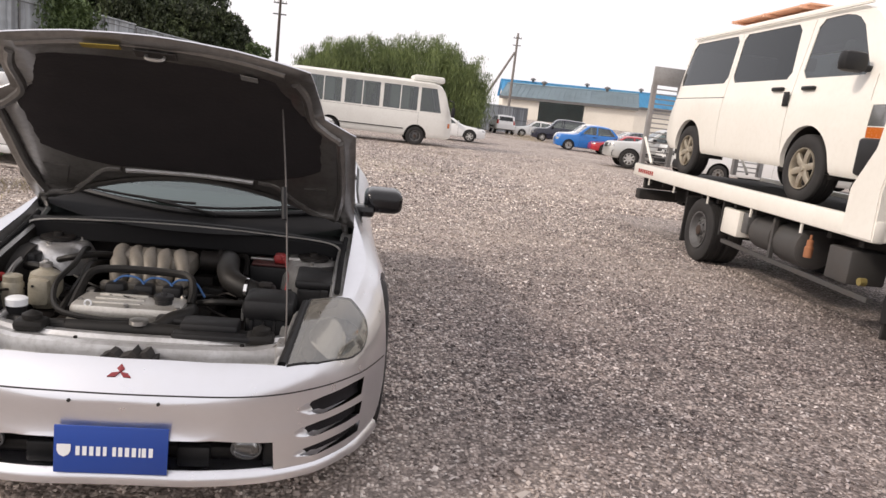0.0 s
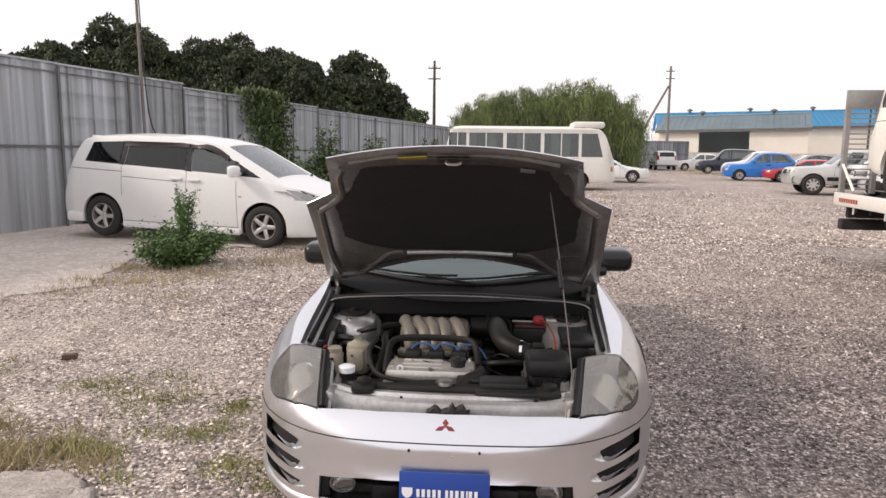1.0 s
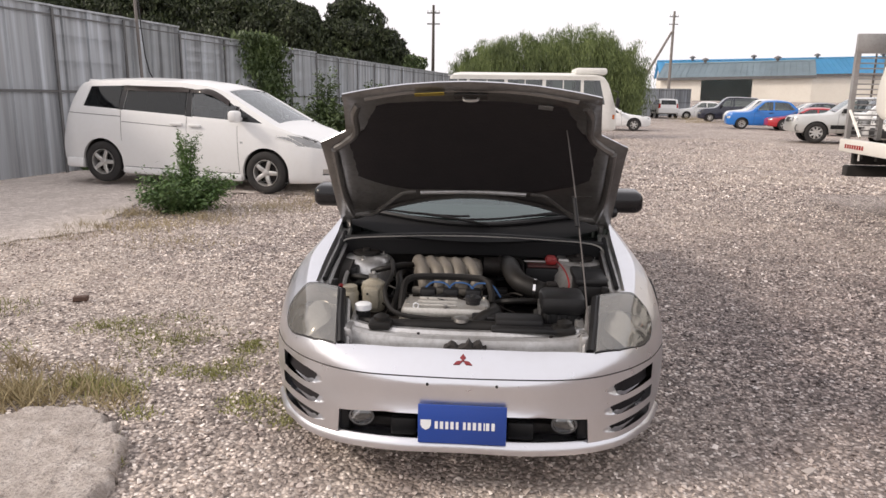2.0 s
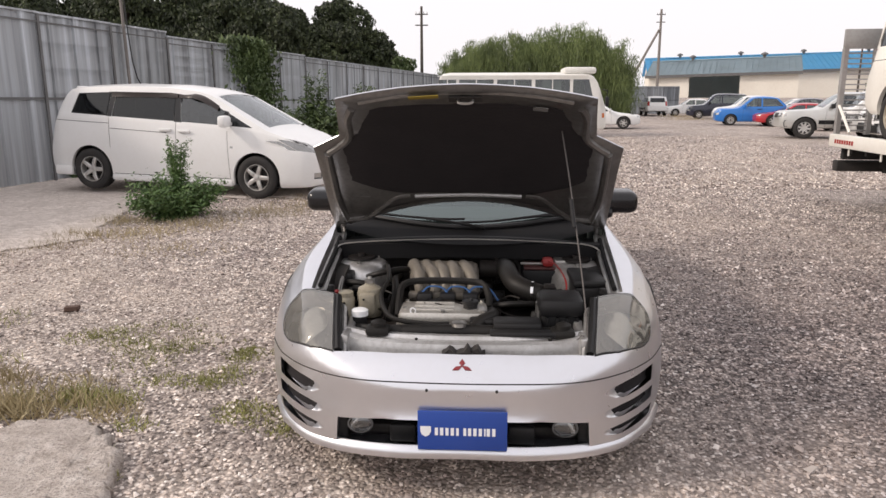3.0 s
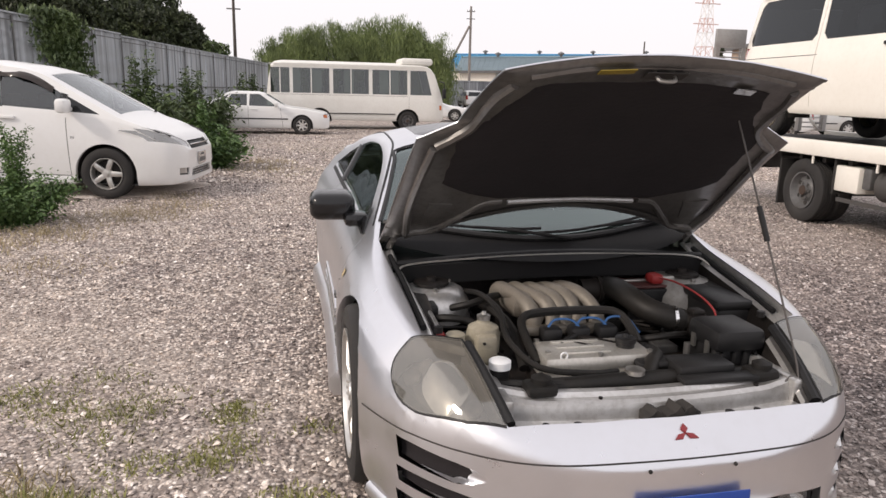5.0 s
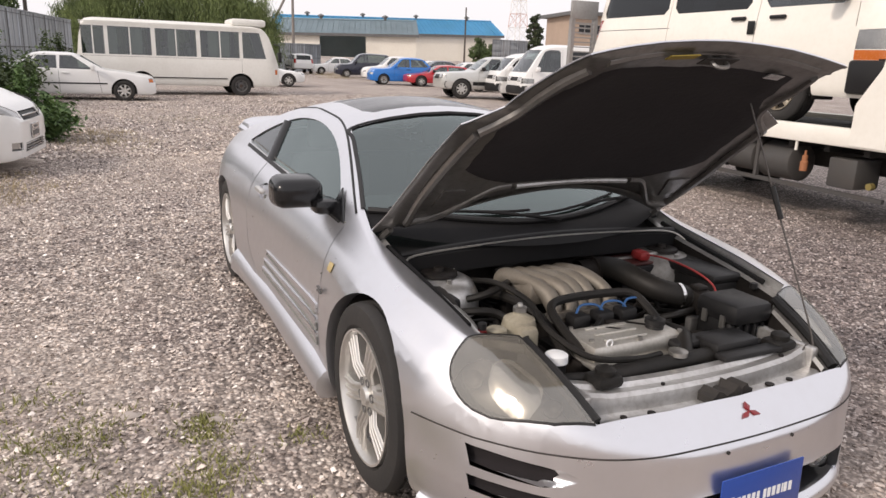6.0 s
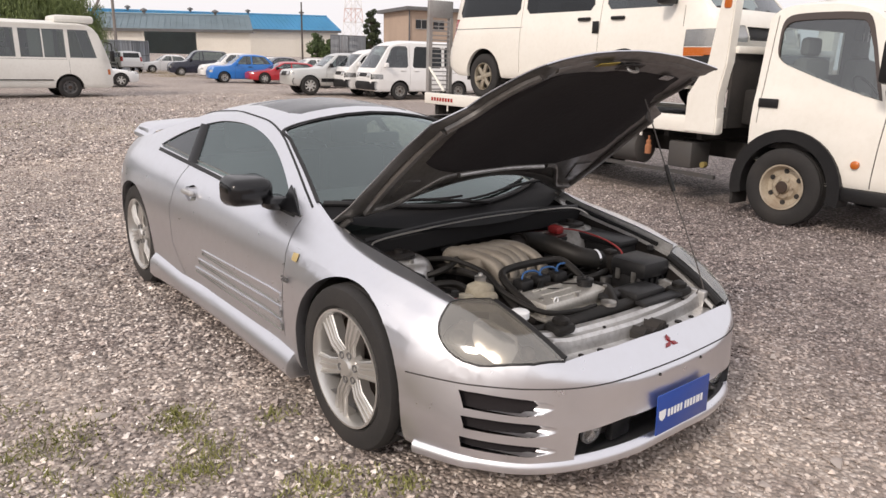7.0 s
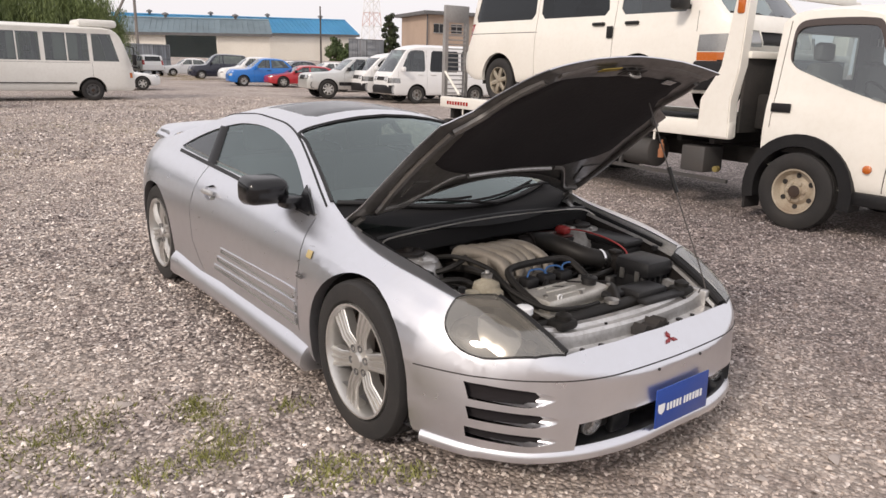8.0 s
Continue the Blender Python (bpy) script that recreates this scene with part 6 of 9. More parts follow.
    for s in (-1, 1):
        r = link("side_rail", boxes(((s * 0.93, 0.74, 0.79), (s * 1.03, 6.12, 0.965), None, 0.018)), M["cream"], t)
        for y in (1.7, 2.6, 3.6, 4.6, 5.5):
            link("rope_hook", boxes(((s * 0.995, y - 0.012, 0.70), (s * 1.01, y + 0.012, 0.79))), M["cream"], r, smooth=0)
        link("rail_lettering", boxes(*[((s * 1.031, 5.86 - k * 0.075, 0.845), (s * 1.034, 5.86 - k * 0.075 + 0.05, 0.90)) for k in range(8)]), M["red_lens"], r, smooth=0)
        # headboard upright leaning forward with a lamp on it
        up = bmesh.new()
        pts = [((1.12, 0.80), (0.74, 0.80)), ((1.12, 1.18), (0.76, 1.18)), ((0.92, 1.5), (0.70, 1.5)), ((0.82, 2.25), (0.68, 2.25))]
        rows = [[up.verts.new((s * x, y, z)) for x, (y, z) in ((0.90, a), (1.04, a), (1.04, b), (0.90, b))] for a, b in pts]
        for p, q in zip(rows, rows[1:]):
            for k in range(4):
                up.faces.new((p[k], p[(k + 1) % 4], q[(k + 1) % 4], q[k]))
        up.faces.new(rows[0])
        up.faces.new(rows[-1])
        bmesh.ops.recalc_face_normals(up, faces=up.faces)
        bmesh.ops.bevel(up, geom=up.edges[:], offset=0.012, segments=2, affect="EDGES")
        u = link("headboard_post", up, M["cream"], t)
        link("marker_light", boxes(((s * 0.95, 0.72, 2.02), (s * 1.06, 0.80, 2.20), None, 0.02)), M["amber"], u)
    link("headboard", boxes(((-0.92, 0.70, 0.86), (0.92, 0.735, 1.60), None, 0.008)), M["dark"], t)
    link("headboard_bar", boxes(((-0.92, 0.66, 1.60), (0.92, 0.73, 1.67), None, 0.01)), M["cream"], t)
    link("headboard_bar", boxes(((-0.92, 0.68, 2.2), (0.92, 0.74, 2.28), None, 0.01)), M["cream"], t)
    link("winch_housing", boxes(((-0.7, 0.46, 0.9), (0.7, 0.69, 1.25), None, 0.03)), M["dark"], t)
    # rear bumper and ramps
    link("rear_bumper", boxes(((-0.95, 5.95, 0.45), (0.95, 6.12, 0.60), None, 0.02), ((-0.9, 5.9, 0.62), (0.9, 6.0, 0.80), None, 0.01)), M["dark"], t)
    for x in (-0.72, 0.72):
        ra = link("loading_ramp", boxes(((x - 0.23, 6.13, 2.12), (x + 0.23, 6.19, 2.38), None, 0.005)), M["ramp_steel"], t)
        for dx in (-0.2, 0.2):
            link("ramp_rail", boxes(((x + dx - 0.03, 6.12, 0.95), (x + dx + 0.03, 6.2, 2.12))), M["ramp_steel"], ra, smooth=0)
        for k, z in enumerate(np.arange(1.0, 2.1, 0.07)):
            link("rung", boxes(((x - 0.17, 6.14, z), (x + 0.17, 6.165, z + 0.018))), M["ramp_steel"], ra, smooth=0)
        st = bmesh.new()
        tube(st, [(x - 0.22, 5.7, 1.0), (x - 0.22, 6.12, 1.35)], 0.02, 6)
        link("ramp_strut", st, M["cream"], t)
    # boxes, tank and gear under the bed
    for s in (-1, 1):
        link("tool_box", boxes(((s * 0.62, 2.9, 0.44), (s * 0.96, 3.28, 0.72), None, 0.02)), M["cream"], t)
        link("tool_box", boxes(((s * 0.60, 1.06, 0.40), (s * 0.94, 1.36, 0.68), None, 0.02)), M["truck_dark"], t)
        tank = bmesh.new()
        lathe(tank, [(0, 0), (0, 0.15), (0.02, 0.19), (0.42, 0.19), (0.44, 0.15), (0.44, 0)], 20, pose(s * 0.76, 1.80, 0.55, 0, 0, 90))
        link("fuel_tank", tank, M["truck_dark"], t)
        tank = bmesh.new()
        lathe(tank, [(0, 0), (0, 0.14), (0.02, 0.175), (0.40, 0.175), (0.42, 0.14), (0.42, 0)], 20, pose(s * 0.76, 2.30, 0.56, 0, 0, 90))
        link("air_tank", tank, M["truck_dark"], t)
        link("battery_tray", boxes(((s * 0.64, 2.76, 0.50), (s * 0.93, 2.88, 0.72), None, 0.02)), M["grey_metal"], t)
        link("guard_rail", boxes(((s * 0.92, 0.75, 0.33), (s * 0.96, 3.2, 0.37)), ((s * 0.92, 2.2, 0.37), (s * 0.96, 2.24, 0.75))), M["truck_dark"], t, smooth=0)
        link("mudguard", boxes(((s * 0.55, 3.25, 0.4), (s * 0.97, 3.28, 0.78)), ), M["rubber"], t, smooth=0)
        link("mudflap", boxes(((s * 0.6, 4.22, 0.15), (s * 0.97, 4.25, 0.7))), M["rubber"], t, smooth=0)
        valve = bmesh.new()
        lathe(valve, [(0, 0.02), (0, 0.036), (0.09, 0.038), (0.10, 0.028), (0.15, 0.028), (0.16, 0.012), (0.20, 0.012), (0.20, 0)], 14, pose(s * 0.93, 1.64, 0.50, 0, -90, 0))
        link("valve_block", valve, plain("orange_primer", (0.36, 0.15, 0.07), 0.7), t)
        knob = bmesh.new()
        lathe(knob, [(0, 0.0), (0.0, 0.032), (0.05, 0.034), (0.06, 0.02), (0.06, 0)], 14, pose(s * 0.93, 0.92, 0.46, 0, 0, 0))
        link("drain_tap", knob, plain("dull_brass", (0.34, 0.27, 0.10), 0.5, 0.5), t)
        tyre(t, s * 0.885, 0, 0.37, 0.37, 0.19, 0.215, "steel", M["rust_rim"], s)
        tyre(t, s * 0.885, 3.77, 0.37, 0.37, 0.19, 0.215, "steel", M["grey_metal"], s)
        tyre(t, s * 0.68, 3.77, 0.37, 0.37, 0.19, 0.215, "steel", M["grey_metal"], s)
    ax = bmesh.new()
    tube(ax, [(-0.8, 3.77, 0.37), (0.8, 3.77, 0.37)], 0.07, 8)
    fa = bmesh.new()
    tube(fa, [(-0.8, 0, 0.37), (0.8, 0, 0.37)], 0.05, 8)
    link("front_axle", fa, M["dark"], t)
    link("rear_axle", ax, M["dark"], t)


recovery_truck()


# ---- silver coupe with its bonnet up ----
M["bonnet_inner"] = plain("dirty_bonnet_underside", (0.19, 0.182, 0.172), 0.34, 0.6, 0.6, 7, coat=0.3, grime_color=(0.07, 0.064, 0.06))
M["matt_black"] = plain("matt_black_plastic", (0.008, 0.008, 0.009), 0.8, 0.0, 0.3, 8, grime_color=(0.02, 0.018, 0.017))
M["matt_black"].node_tree.nodes["Principled BSDF"].inputs["Specular IOR Level"].default_value = 0.25
M["rod"] = plain("dull_steel_rod", (0.11, 0.10, 0.095), 0.5, 0.4, 0.4, 20)
M["liner"] = plain("black_felt_and_recess", (0.010, 0.0078, 0.0092), 0.95, 0.0, 0.4, 9, 0.004, grime_color=(0.022, 0.0175, 0.019))
M["bay_paint"] = plain("dusty_bay_paint", (0.64, 0.635, 0.63), 0.3, 0.7, 0.55, 9, grime_color=(0.22, 0.20, 0.18))
M["bay_dust"] = plain("dust_covered_bay_paint", (0.36, 0.35, 0.335), 0.5, 0.4, 0.6, 9, grime_color=(0.15, 0.135, 0.12))
M["cast"] = plain("aged_cast_alloy", (0.24, 0.22, 0.19), 0.55, 0.35, 0.55, 14, 0.003, grime_color=(0.17, 0.14, 0.11))
M["valve_cover"] = plain("dull_alloy_cover", (0.62, 0.60, 0.56), 0.4, 0.7, 0.4, 14, 0.001, grime_color=(0.24, 0.21, 0.17))
M["hose"] = plain("dusty_rubber_hose", (0.011, 0.0105, 0.010), 0.5, 0.0, 0.5, 14, grime_color=(0.03, 0.026, 0.023), spec=0.25)
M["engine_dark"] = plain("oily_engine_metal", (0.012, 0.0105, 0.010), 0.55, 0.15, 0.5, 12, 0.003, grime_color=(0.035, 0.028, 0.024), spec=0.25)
M["old_plastic"] = plain("yellowed_plastic", (0.34, 0.31, 0.24), 0.45, 0.0, 0.6, 14, grime_color=(0.17, 0.14, 0.10))
M["red_plastic"] = plain("faded_red_plastic", (0.30, 0.022, 0.022), 0.5, 0.0, 0.4, 14)
M["battery_lid"] = plain("dull_maroon_plastic", (0.07, 0.018, 0.016), 0.5, 0.0, 0.5, 14)
M["blue_wire"] = plain("blue_ignition_lead", (0.03, 0.10, 0.26), 0.45, 0.0, 0.2, 14)
M["plate_blue"] = plain("blue_plate", (0.012, 0.055, 0.30), 0.35, 0.0, 0.08, 8, coat=0.2)
M["plate_white"] = plain("white_print", (0.8, 0.81, 0.82), 0.5, 0.0, 0.05, 8)
M["badge_red"] = plain("dark_red_badge", (0.22, 0.015, 0.02), 0.3, 0.2, 0.15, 20, coat=0.4)
M["gold"] = plain("amber_marker", (0.56, 0.43, 0.19), 0.3, 0.2, 0.15, 20, coat=0.5)
M["headlamp_lens"] = tint_glass("hazed_lens", (0.66, 0.64, 0.60), 0.06, 0.12, haze=0.26, haze_color=(0.40, 0.375, 0.33))
M["fog_lens"] = tint_glass("fluted_lens", (0.92, 0.92, 0.91), 0.06, 0.14, haze=0.05, haze_color=(0.6, 0.6, 0.58))
M["old_lamp"] = plain("cloudy_lamp_plastic", (0.46, 0.45, 0.43), 0.3, 0.1, 0.3, 14, coat=0.5)
M["reflector"] = plain("dulled_reflector", (0.80, 0.79, 0.76), 0.16, 0.9, 0.2, 14)
M["lamp_bowl"] = plain("grey_lamp_bowl", (0.15, 0.143, 0.135), 0.4, 0.3, 0.2, 8)

H_TOP = [(-0.905, 0.425), (-0.895, 0.446), (-0.875, 0.478), (-0.85, 0.511), (-0.80, 0.555), (-0.66, 0.625), (-0.5, 0.690), (-0.25, 0.738), (0.0, 0.772), (0.2, 0.806), (0.6, 0.99), (1.05, 1.175), (1.3, 1.222), (1.65, 1.240), (2.0, 1.205), (2.4, 1.10), (2.9, 0.955),
         (3.15, 0.90), (3.36, 0.86), (3.45, 0.74), (3.5, 0.55)]
H_BOT = [(-0.905, 0.192), (-0.75, 0.180), (-0.5, 0.152), (0.3, 0.17), (2.2, 0.175), (2.95, 0.2), (3.5, 0.34)]
H_BELT = [(-0.905, 0.405), (-0.88, 0.432), (-0.84, 0.468), (-0.74, 0.510), (-0.5, 0.622), (-0.2, 0.690), (0.0, 0.720), (0.3, 0.756), (0.55, 0.785), (1.2, 0.808), (2.0, 0.855), (2.4, 0.875), (3.0, 0.865), (3.4, 0.80), (3.5, 0.5)]
H_WID = [(-0.905, 0.14), (-0.895, 0.25), (-0.875, 0.36), (-0.84, 0.462), (-0.75, 0.60), (-0.66, 0.69), (-0.57, 0.755), (-0.40, 0.828), (-0.15, 0.878), (0.0, 0.885), (0.15, 0.878), (0.6, 0.848), (1.5, 0.842), (2.2, 0.868), (2.55, 0.885), (2.75, 0.875), (3.0, 0.82), (3.3, 0.70), (3.44, 0.52), (3.5, 0.35)]
H_SIDE = ((0, 0.955), (0.1, 0.985), (0.35, 1.0), (0.62, 0.994), (0.82, 0.962), (0.93, 0.918), (1, 0.868))
H_TUMBLE, H_CROWN = 0.60, 0.085


def skin_z(x, y):
    """Height of the coupe's closed upper skin over the plan."""
    v = [float(curve_of(c, np.array([y]), 0.03)[0]) for c in (H_TOP, H_BOT, H_BELT, H_WID)]
    k = float(np.interp(y, (-0.80, -0.52), (1.0, 0.0)))
    half = half_section(v[0], v[1], v[2], v[3], [p[0] for p in H_SIDE], [q + (0.992 - q) * k if q < 0.992 else q for q in [p[1] for p in H_SIDE]], H_TUMBLE, H_CROWN)[15:]
    return float(np.interp(abs(x), [p[0] for p in half][::-1], [p[1] for p in half][::-1]))


def side_x(y, z):
    """Half width of the coupe's glasshouse at a height."""
    v = [float(curve_of(c, np.array([y]), 0.022)[0]) for c in (H_TOP, H_BOT, H_BELT, H_WID)]
    half = half_section(v[0], v[1], v[2], v[3], [p[0] for p in H_SIDE], [p[1] for p in H_SIDE], H_TUMBLE, H_CROWN)[13:]
    return float(np.interp(z, [p[1] for p in half], [p[0] for p in half]))


NEAR = []        # points of the finished nose skin


def near_z(x, y, r=0.03):
    """Height of the nose skin, by a plane through its nearest points."""
    p = NEAR[0]
    w = np.exp(-((p[:, 0] - x) ** 2 + (p[:, 1] - y) ** 2) / (2 * r * r)) + 1e-12
    a = np.c_[np.ones(len(p)), p[:, 0] - x, p[:, 1] - y]
    return float(np.linalg.lstsq(a * np.sqrt(w)[:, None], p[:, 2] * np.sqrt(w), rcond=None)[0][0])


def rim_of(piece):
    """The outer edge of a piece, in order round its middle as seen from above."""
    pts = [v.co.copy() for v in piece.verts if any(len(e.link_faces) == 1 for e in v.link_edges)]
    c = sum(pts, Vector()) / len(pts)
    pts.sort(key=lambda p: math.atan2(p.y - c.y, p.x - c.x))
    out = [pts[0]]
    for p in pts[1:]:
        if (p - out[-1]).length > 0.006:
            out.append(p)
    return out


HINGE = Vector((0, 0.33, 0.79))
OPEN = Matrix.Translation(HINGE) @ Matrix.Rotation(radians(-48.0), 4, "X") @ Matrix.Translation(-HINGE)


def coupe():
    c = thing("coupe_car", pose(0, 0, 0), "silver two door coupe with its bonnet propped open", "car")
    bm = shell(-0.905, 3.5, H_TOP, H_BOT, H_BELT, H_WID, H_SIDE, H_TUMBLE, H_CROWN, step=0.045, sig=0.022, ends=0.45, soften=2, blunt=(-0.80, -0.52))
    for lim, n in ((-0.40, 3), (-0.60, 3), (-0.74, 8)):       # the nose is rounded into the bumper
        for _ in range(n):
            bmesh.ops.smooth_vert(bm, verts=[v for v in bm.verts if v.co.y < lim and v.co.z > 0.33], factor=0.4, use_axis_x=True, use_axis_y=True, use_axis_z=True)
    bm.normal_update()
    NEAR.append(np.array([tuple(v.co) for v in bm.verts if v.co.y < 0.3 and v.normal.z > 0.12]))
    # the seam between nose panel and bumper runs from wheel to wheel
    ring = bm.copy()
    cuts = bmesh.ops.bisect_plane(ring, geom=ring.verts[:] + ring.edges[:] + ring.faces[:], plane_co=(0, -0.88, 0.462), plane_no=(0, 0.03, 1))["geom_cut"]
    line = sorted((g.co.copy() for g in cuts if isinstance(g, bmesh.types.BMVert) and g.co.y < -0.36), key=lambda p: math.atan2(p.x, -0.2 - p.y))
    ring.free()
    run = [line[0]]
    for p in line[1:]:
        if (p - run[-1]).length > 0.01:
            run.append(p)
    seam = bmesh.new()
    tube(seam, run, 0.0026, 6)
    link("bumper_seam", seam, M["dark"], c)
    R = 0.322
    for s in (-1, 1):
        for y in (0, 2.56):
            cut(bm, arch(y, R, 0.352, 30), "x", s, lip=0.05).free()
        door_glass = [(0.64, 0.815), (1.0, 0.828), (1.80, 0.872)] + [(p.x, p.y) for p in bend([(1.905, 1.078, 0), (1.72, 1.108, 0), (1.48, 1.112, 0), (1.25, 1.085, 0), (1.02, 1.02, 0), (0.80, 0.915, 0), (0.645, 0.820, 0)], 3)]
        quarter = [(1.87, 0.880), (2.30, 0.912)] + [(p.x, p.y) for p in bend([(2.335, 0.925, 0), (2.20, 0.988, 0), (2.05, 1.04, 0), (1.955, 1.064, 0)], 3)]
        link("door_window", sink(cut(bm, door_glass, "x", s, lip=0.015), -0.008), M["green_glass"], c)
        link("quarter_window", sink(cut(bm, quarter, "x", s, lip=0.015), -0.008), M["glass"], c)
        pl = bmesh.new()
        rows = [[pl.verts.new((s * (side_x(y, z) + d), y, z)) for d, y in ((-0.012, a - 0.004), (0.003, a), (0.003, b), (-0.012, b + 0.004))] for a, b, z in ((1.786 + 0.104 * t, 1.880 + 0.084 * t, 0.872 + 0.204 * t) for t in np.linspace(0, 1, 9))]
        for p, q in zip(rows, rows[1:]):
            for j in range(3):
                pl.faces.new((p[j], p[j + 1], q[j + 1], q[j]))
        bmesh.ops.recalc_face_normals(pl, faces=pl.faces)
        link("window_pillar", pl, M["gloss_black"], c, smooth=60)
        trim = bmesh.new()
        for a, b in (((0.58, 0.798), (1.2, 0.822)), ((1.2, 0.822), (2.32, 0.898))):
            join_into(trim, sink(cut(bm, strip(a, b, 0.018), "x", s, tol=0.05), 0.004))
        link("window_trim", trim, M["black"], c)
        gap = bmesh.new()
        for a, b in (((0.475, 0.30), (0.485, 0.60)), ((0.485, 0.60), (0.52, 0.79)), ((1.70, 0.22), (1.86, 0.42)), ((1.86, 0.42), (1.90, 0.62)), ((1.90, 0.62), (1.84, 0.86))):
            join_into(gap, sink(cut(bm, strip(a, b, 0.007), "x", s, tol=0.05, lip=0.006), -0.006))
            if b in ((0.52, 0.79), (1.84, 0.86)):
                bmesh.ops.remove_doubles(gap, verts=gap.verts, dist=0.006)
                link("door_seam", gap, M["dark"], c)
                gap = bmesh.new()
        gap.free()
        # three long ribs pressed along the lower door
        for k, z in enumerate((0.335, 0.395, 0.455)):
            rib = sink(cut(bm, [(0.50, z), (1.55 - 0.06 * k, z + 0.008), (1.55 - 0.06 * k, z + 0.014), (0.50, z + 0.032)], "x", s, tol=0.3, lip=-0.007), 0.007)
            link("door_rib", rib, M["silver"], c)
        # air slots at the bumper's corner
        for z0, z1, x0 in ((0.362, 0.428, 0.600), (0.290, 0.343, 0.590), (0.218, 0.264, 0.590)):
            zc, hh = (z0 + z1) / 2, (z1 - z0) / 2
            out = [(s * 0.748, z1 + 0.004), (s * (x0 + 0.01), z1 - 0.006), (s * (x0 - 0.04), zc + hh * 0.55), (s * (x0 - 0.062), zc + hh * 0.28), (s * (x0 - 0.07), zc - 0.002), (s * (x0 - 0.062), zc - hh * 0.36), (s * (x0 - 0.04), zc - hh * 0.68), (s * (x0 + 0.01), z0), (s * 0.742, z0 + 0.010)]
            dish = cut(bm, out, "y", -1, tol=0.12)
            bmesh.ops.triangulate(dish, faces=dish.faces)
            bmesh.ops.subdivide_edges(dish, edges=dish.edges, cuts=5, use_grid_fill=True)
            for v in dish.verts:
                u = min(1.0, max(0.0, (abs(v.co.x) - x0 + 0.07) / 0.085))
                q = min(1.0, abs(v.co.z - zc) / max(0.006, hh * min(1.0, 0.15 + 1.0 * u)))
                d = 0.036 * u * u * (3 - 2 * u) * (1 - q ** 4)
                v.co.y += d * 0.9
                v.co.x -= s * d * 0.35
            dish.normal_update()
            hole = cut(dish, [(s * 0.78, z1 + 0.006), (s * (x0 + 0.01), z1 - 0.010), (s * (x0 - 0.022), zc + hh * 0.55), (s * (x0 - 0.034), zc), (s * (x0 - 0.022), zc - hh * 0.6), (s * (x0 + 0.01), z0 + 0.005), (s * 0.78, z0 + 0.008)], "y", -1, tol=-2)
            sc = link("slot_scoop", dish, M["silver"], c, smooth=75)
            # the slot's deep shade is painted as a near-black sheet in the scoop
            link("air_slot", sink(hole, -0.004), M["liner"], sc)
        # headlamp
        lamp = cut(bm, [(s * p.x, p.y) for p in bend([(0.484, -0.768, 0), (0.58, -0.724, 0), (0.675, -0.628, 0), (0.726, -0.55, 0), (0.746, -0.48, 0), (0.738, -0.438, 0), (0.70, -0.420, 0), (0.63, -0.425, 0), (0.537, -0.465, 0)], 3)], "z", 1, lip=0.08, tol=0.03)
        edge = rim_of(lamp)
        bowl = lamp.copy()
        hl = link("headlamp", sink(bowl, -0.075), M["lamp_bowl"], c)
        link("lens", sink(lamp, 0.004), M["headlamp_lens"], hl)
        b2 = bmesh.new()                        # one tall dished reflector, split by a crease
        rows = []
        for v in np.linspace(-1, 1, 17):
            row = []
            for u in np.linspace(-1, 1, 11):
                k = math.sqrt(max(0.0, 1 - v ** 4))
                px, py = 0.606 + 0.050 * u * k + 0.030 * v, -0.572 - 0.030 * u * k + 0.078 * v
                dish = 0.040 - 0.020 * (1 - u * u) * k - 0.012 * abs(v)
                row.append(b2.verts.new((s * px, py, near_z(s * px, py) - 0.024 - dish * 0.5)))
            rows.append(row)
        for p, q in zip(rows, rows[1:]):
            for j in range(10):
                b2.faces.new((p[j], p[j + 1], q[j + 1], q[j]))
        bmesh.ops.recalc_face_normals(b2, faces=b2.faces)
        link("reflector", b2, M["reflector"], hl, smooth=80)
        for x, y, r in ((0.545, -0.665, 0.024), (0.690, -0.485, 0.026)):
            b2 = bmesh.new()
            d = Vector((s * 0.45, -0.60, 0.66))
            lathe(b2, [(-0.022, 0.0), (-0.020, r * 0.4), (-0.012, r * 0.75), (0.0, r), (0.003, r * 1.07), (-0.01, r * 1.1)], 20, Matrix.Translation((s * x, y, near_z(s * x, y) - 0.045)) @ d.to_track_quat("X", "Z").to_matrix().to_4x4())
            link("bulb_cup", b2, M["lamp_bowl"], hl)
        seal = bmesh.new()
        tube(seal, edge + edge[:2], 0.005, 6, False)
        link("lamp_seal", seal, M["black"], hl)
        gapb = bmesh.new()
        tube(gapb, bend([(s * 0.470, -0.755, near_z(s * 0.47, -0.755) - 0.012), (s * 0.497, -0.62, near_z(s * 0.497, -0.62) - 0.012), (s * 0.522, -0.47, near_z(s * 0.522, -0.47) - 0.012)], 4), 0.017, 8)
        link("lamp_gasket", gapb, M["black"], hl)
        # mirror
        mb = bmesh.new()
        bmesh.ops.create_cube(mb, size=1, matrix=Matrix.Translation((s * 0.846, 0.813, 0.880)) @ Matrix.Diagonal((0.202, 0.175, 0.140, 1)))
        bmesh.ops.bevel(mb, geom=mb.edges[:], offset=0.046, segments=6, affect="EDGES", profile=0.5)
        for v in mb.verts:                      # the housing tapers forwards and towards the door
            v.co.z = 0.880 + (v.co.z - 0.880) * (0.78 + 0.22 * min(1, max(0, (v.co.y - 0.725) / 0.12)))
            v.co.y += 0.05 * max(0.0, abs(v.co.x) - 0.80)
        mm = link("wing_mirror", mb, M["gloss_black"], c)
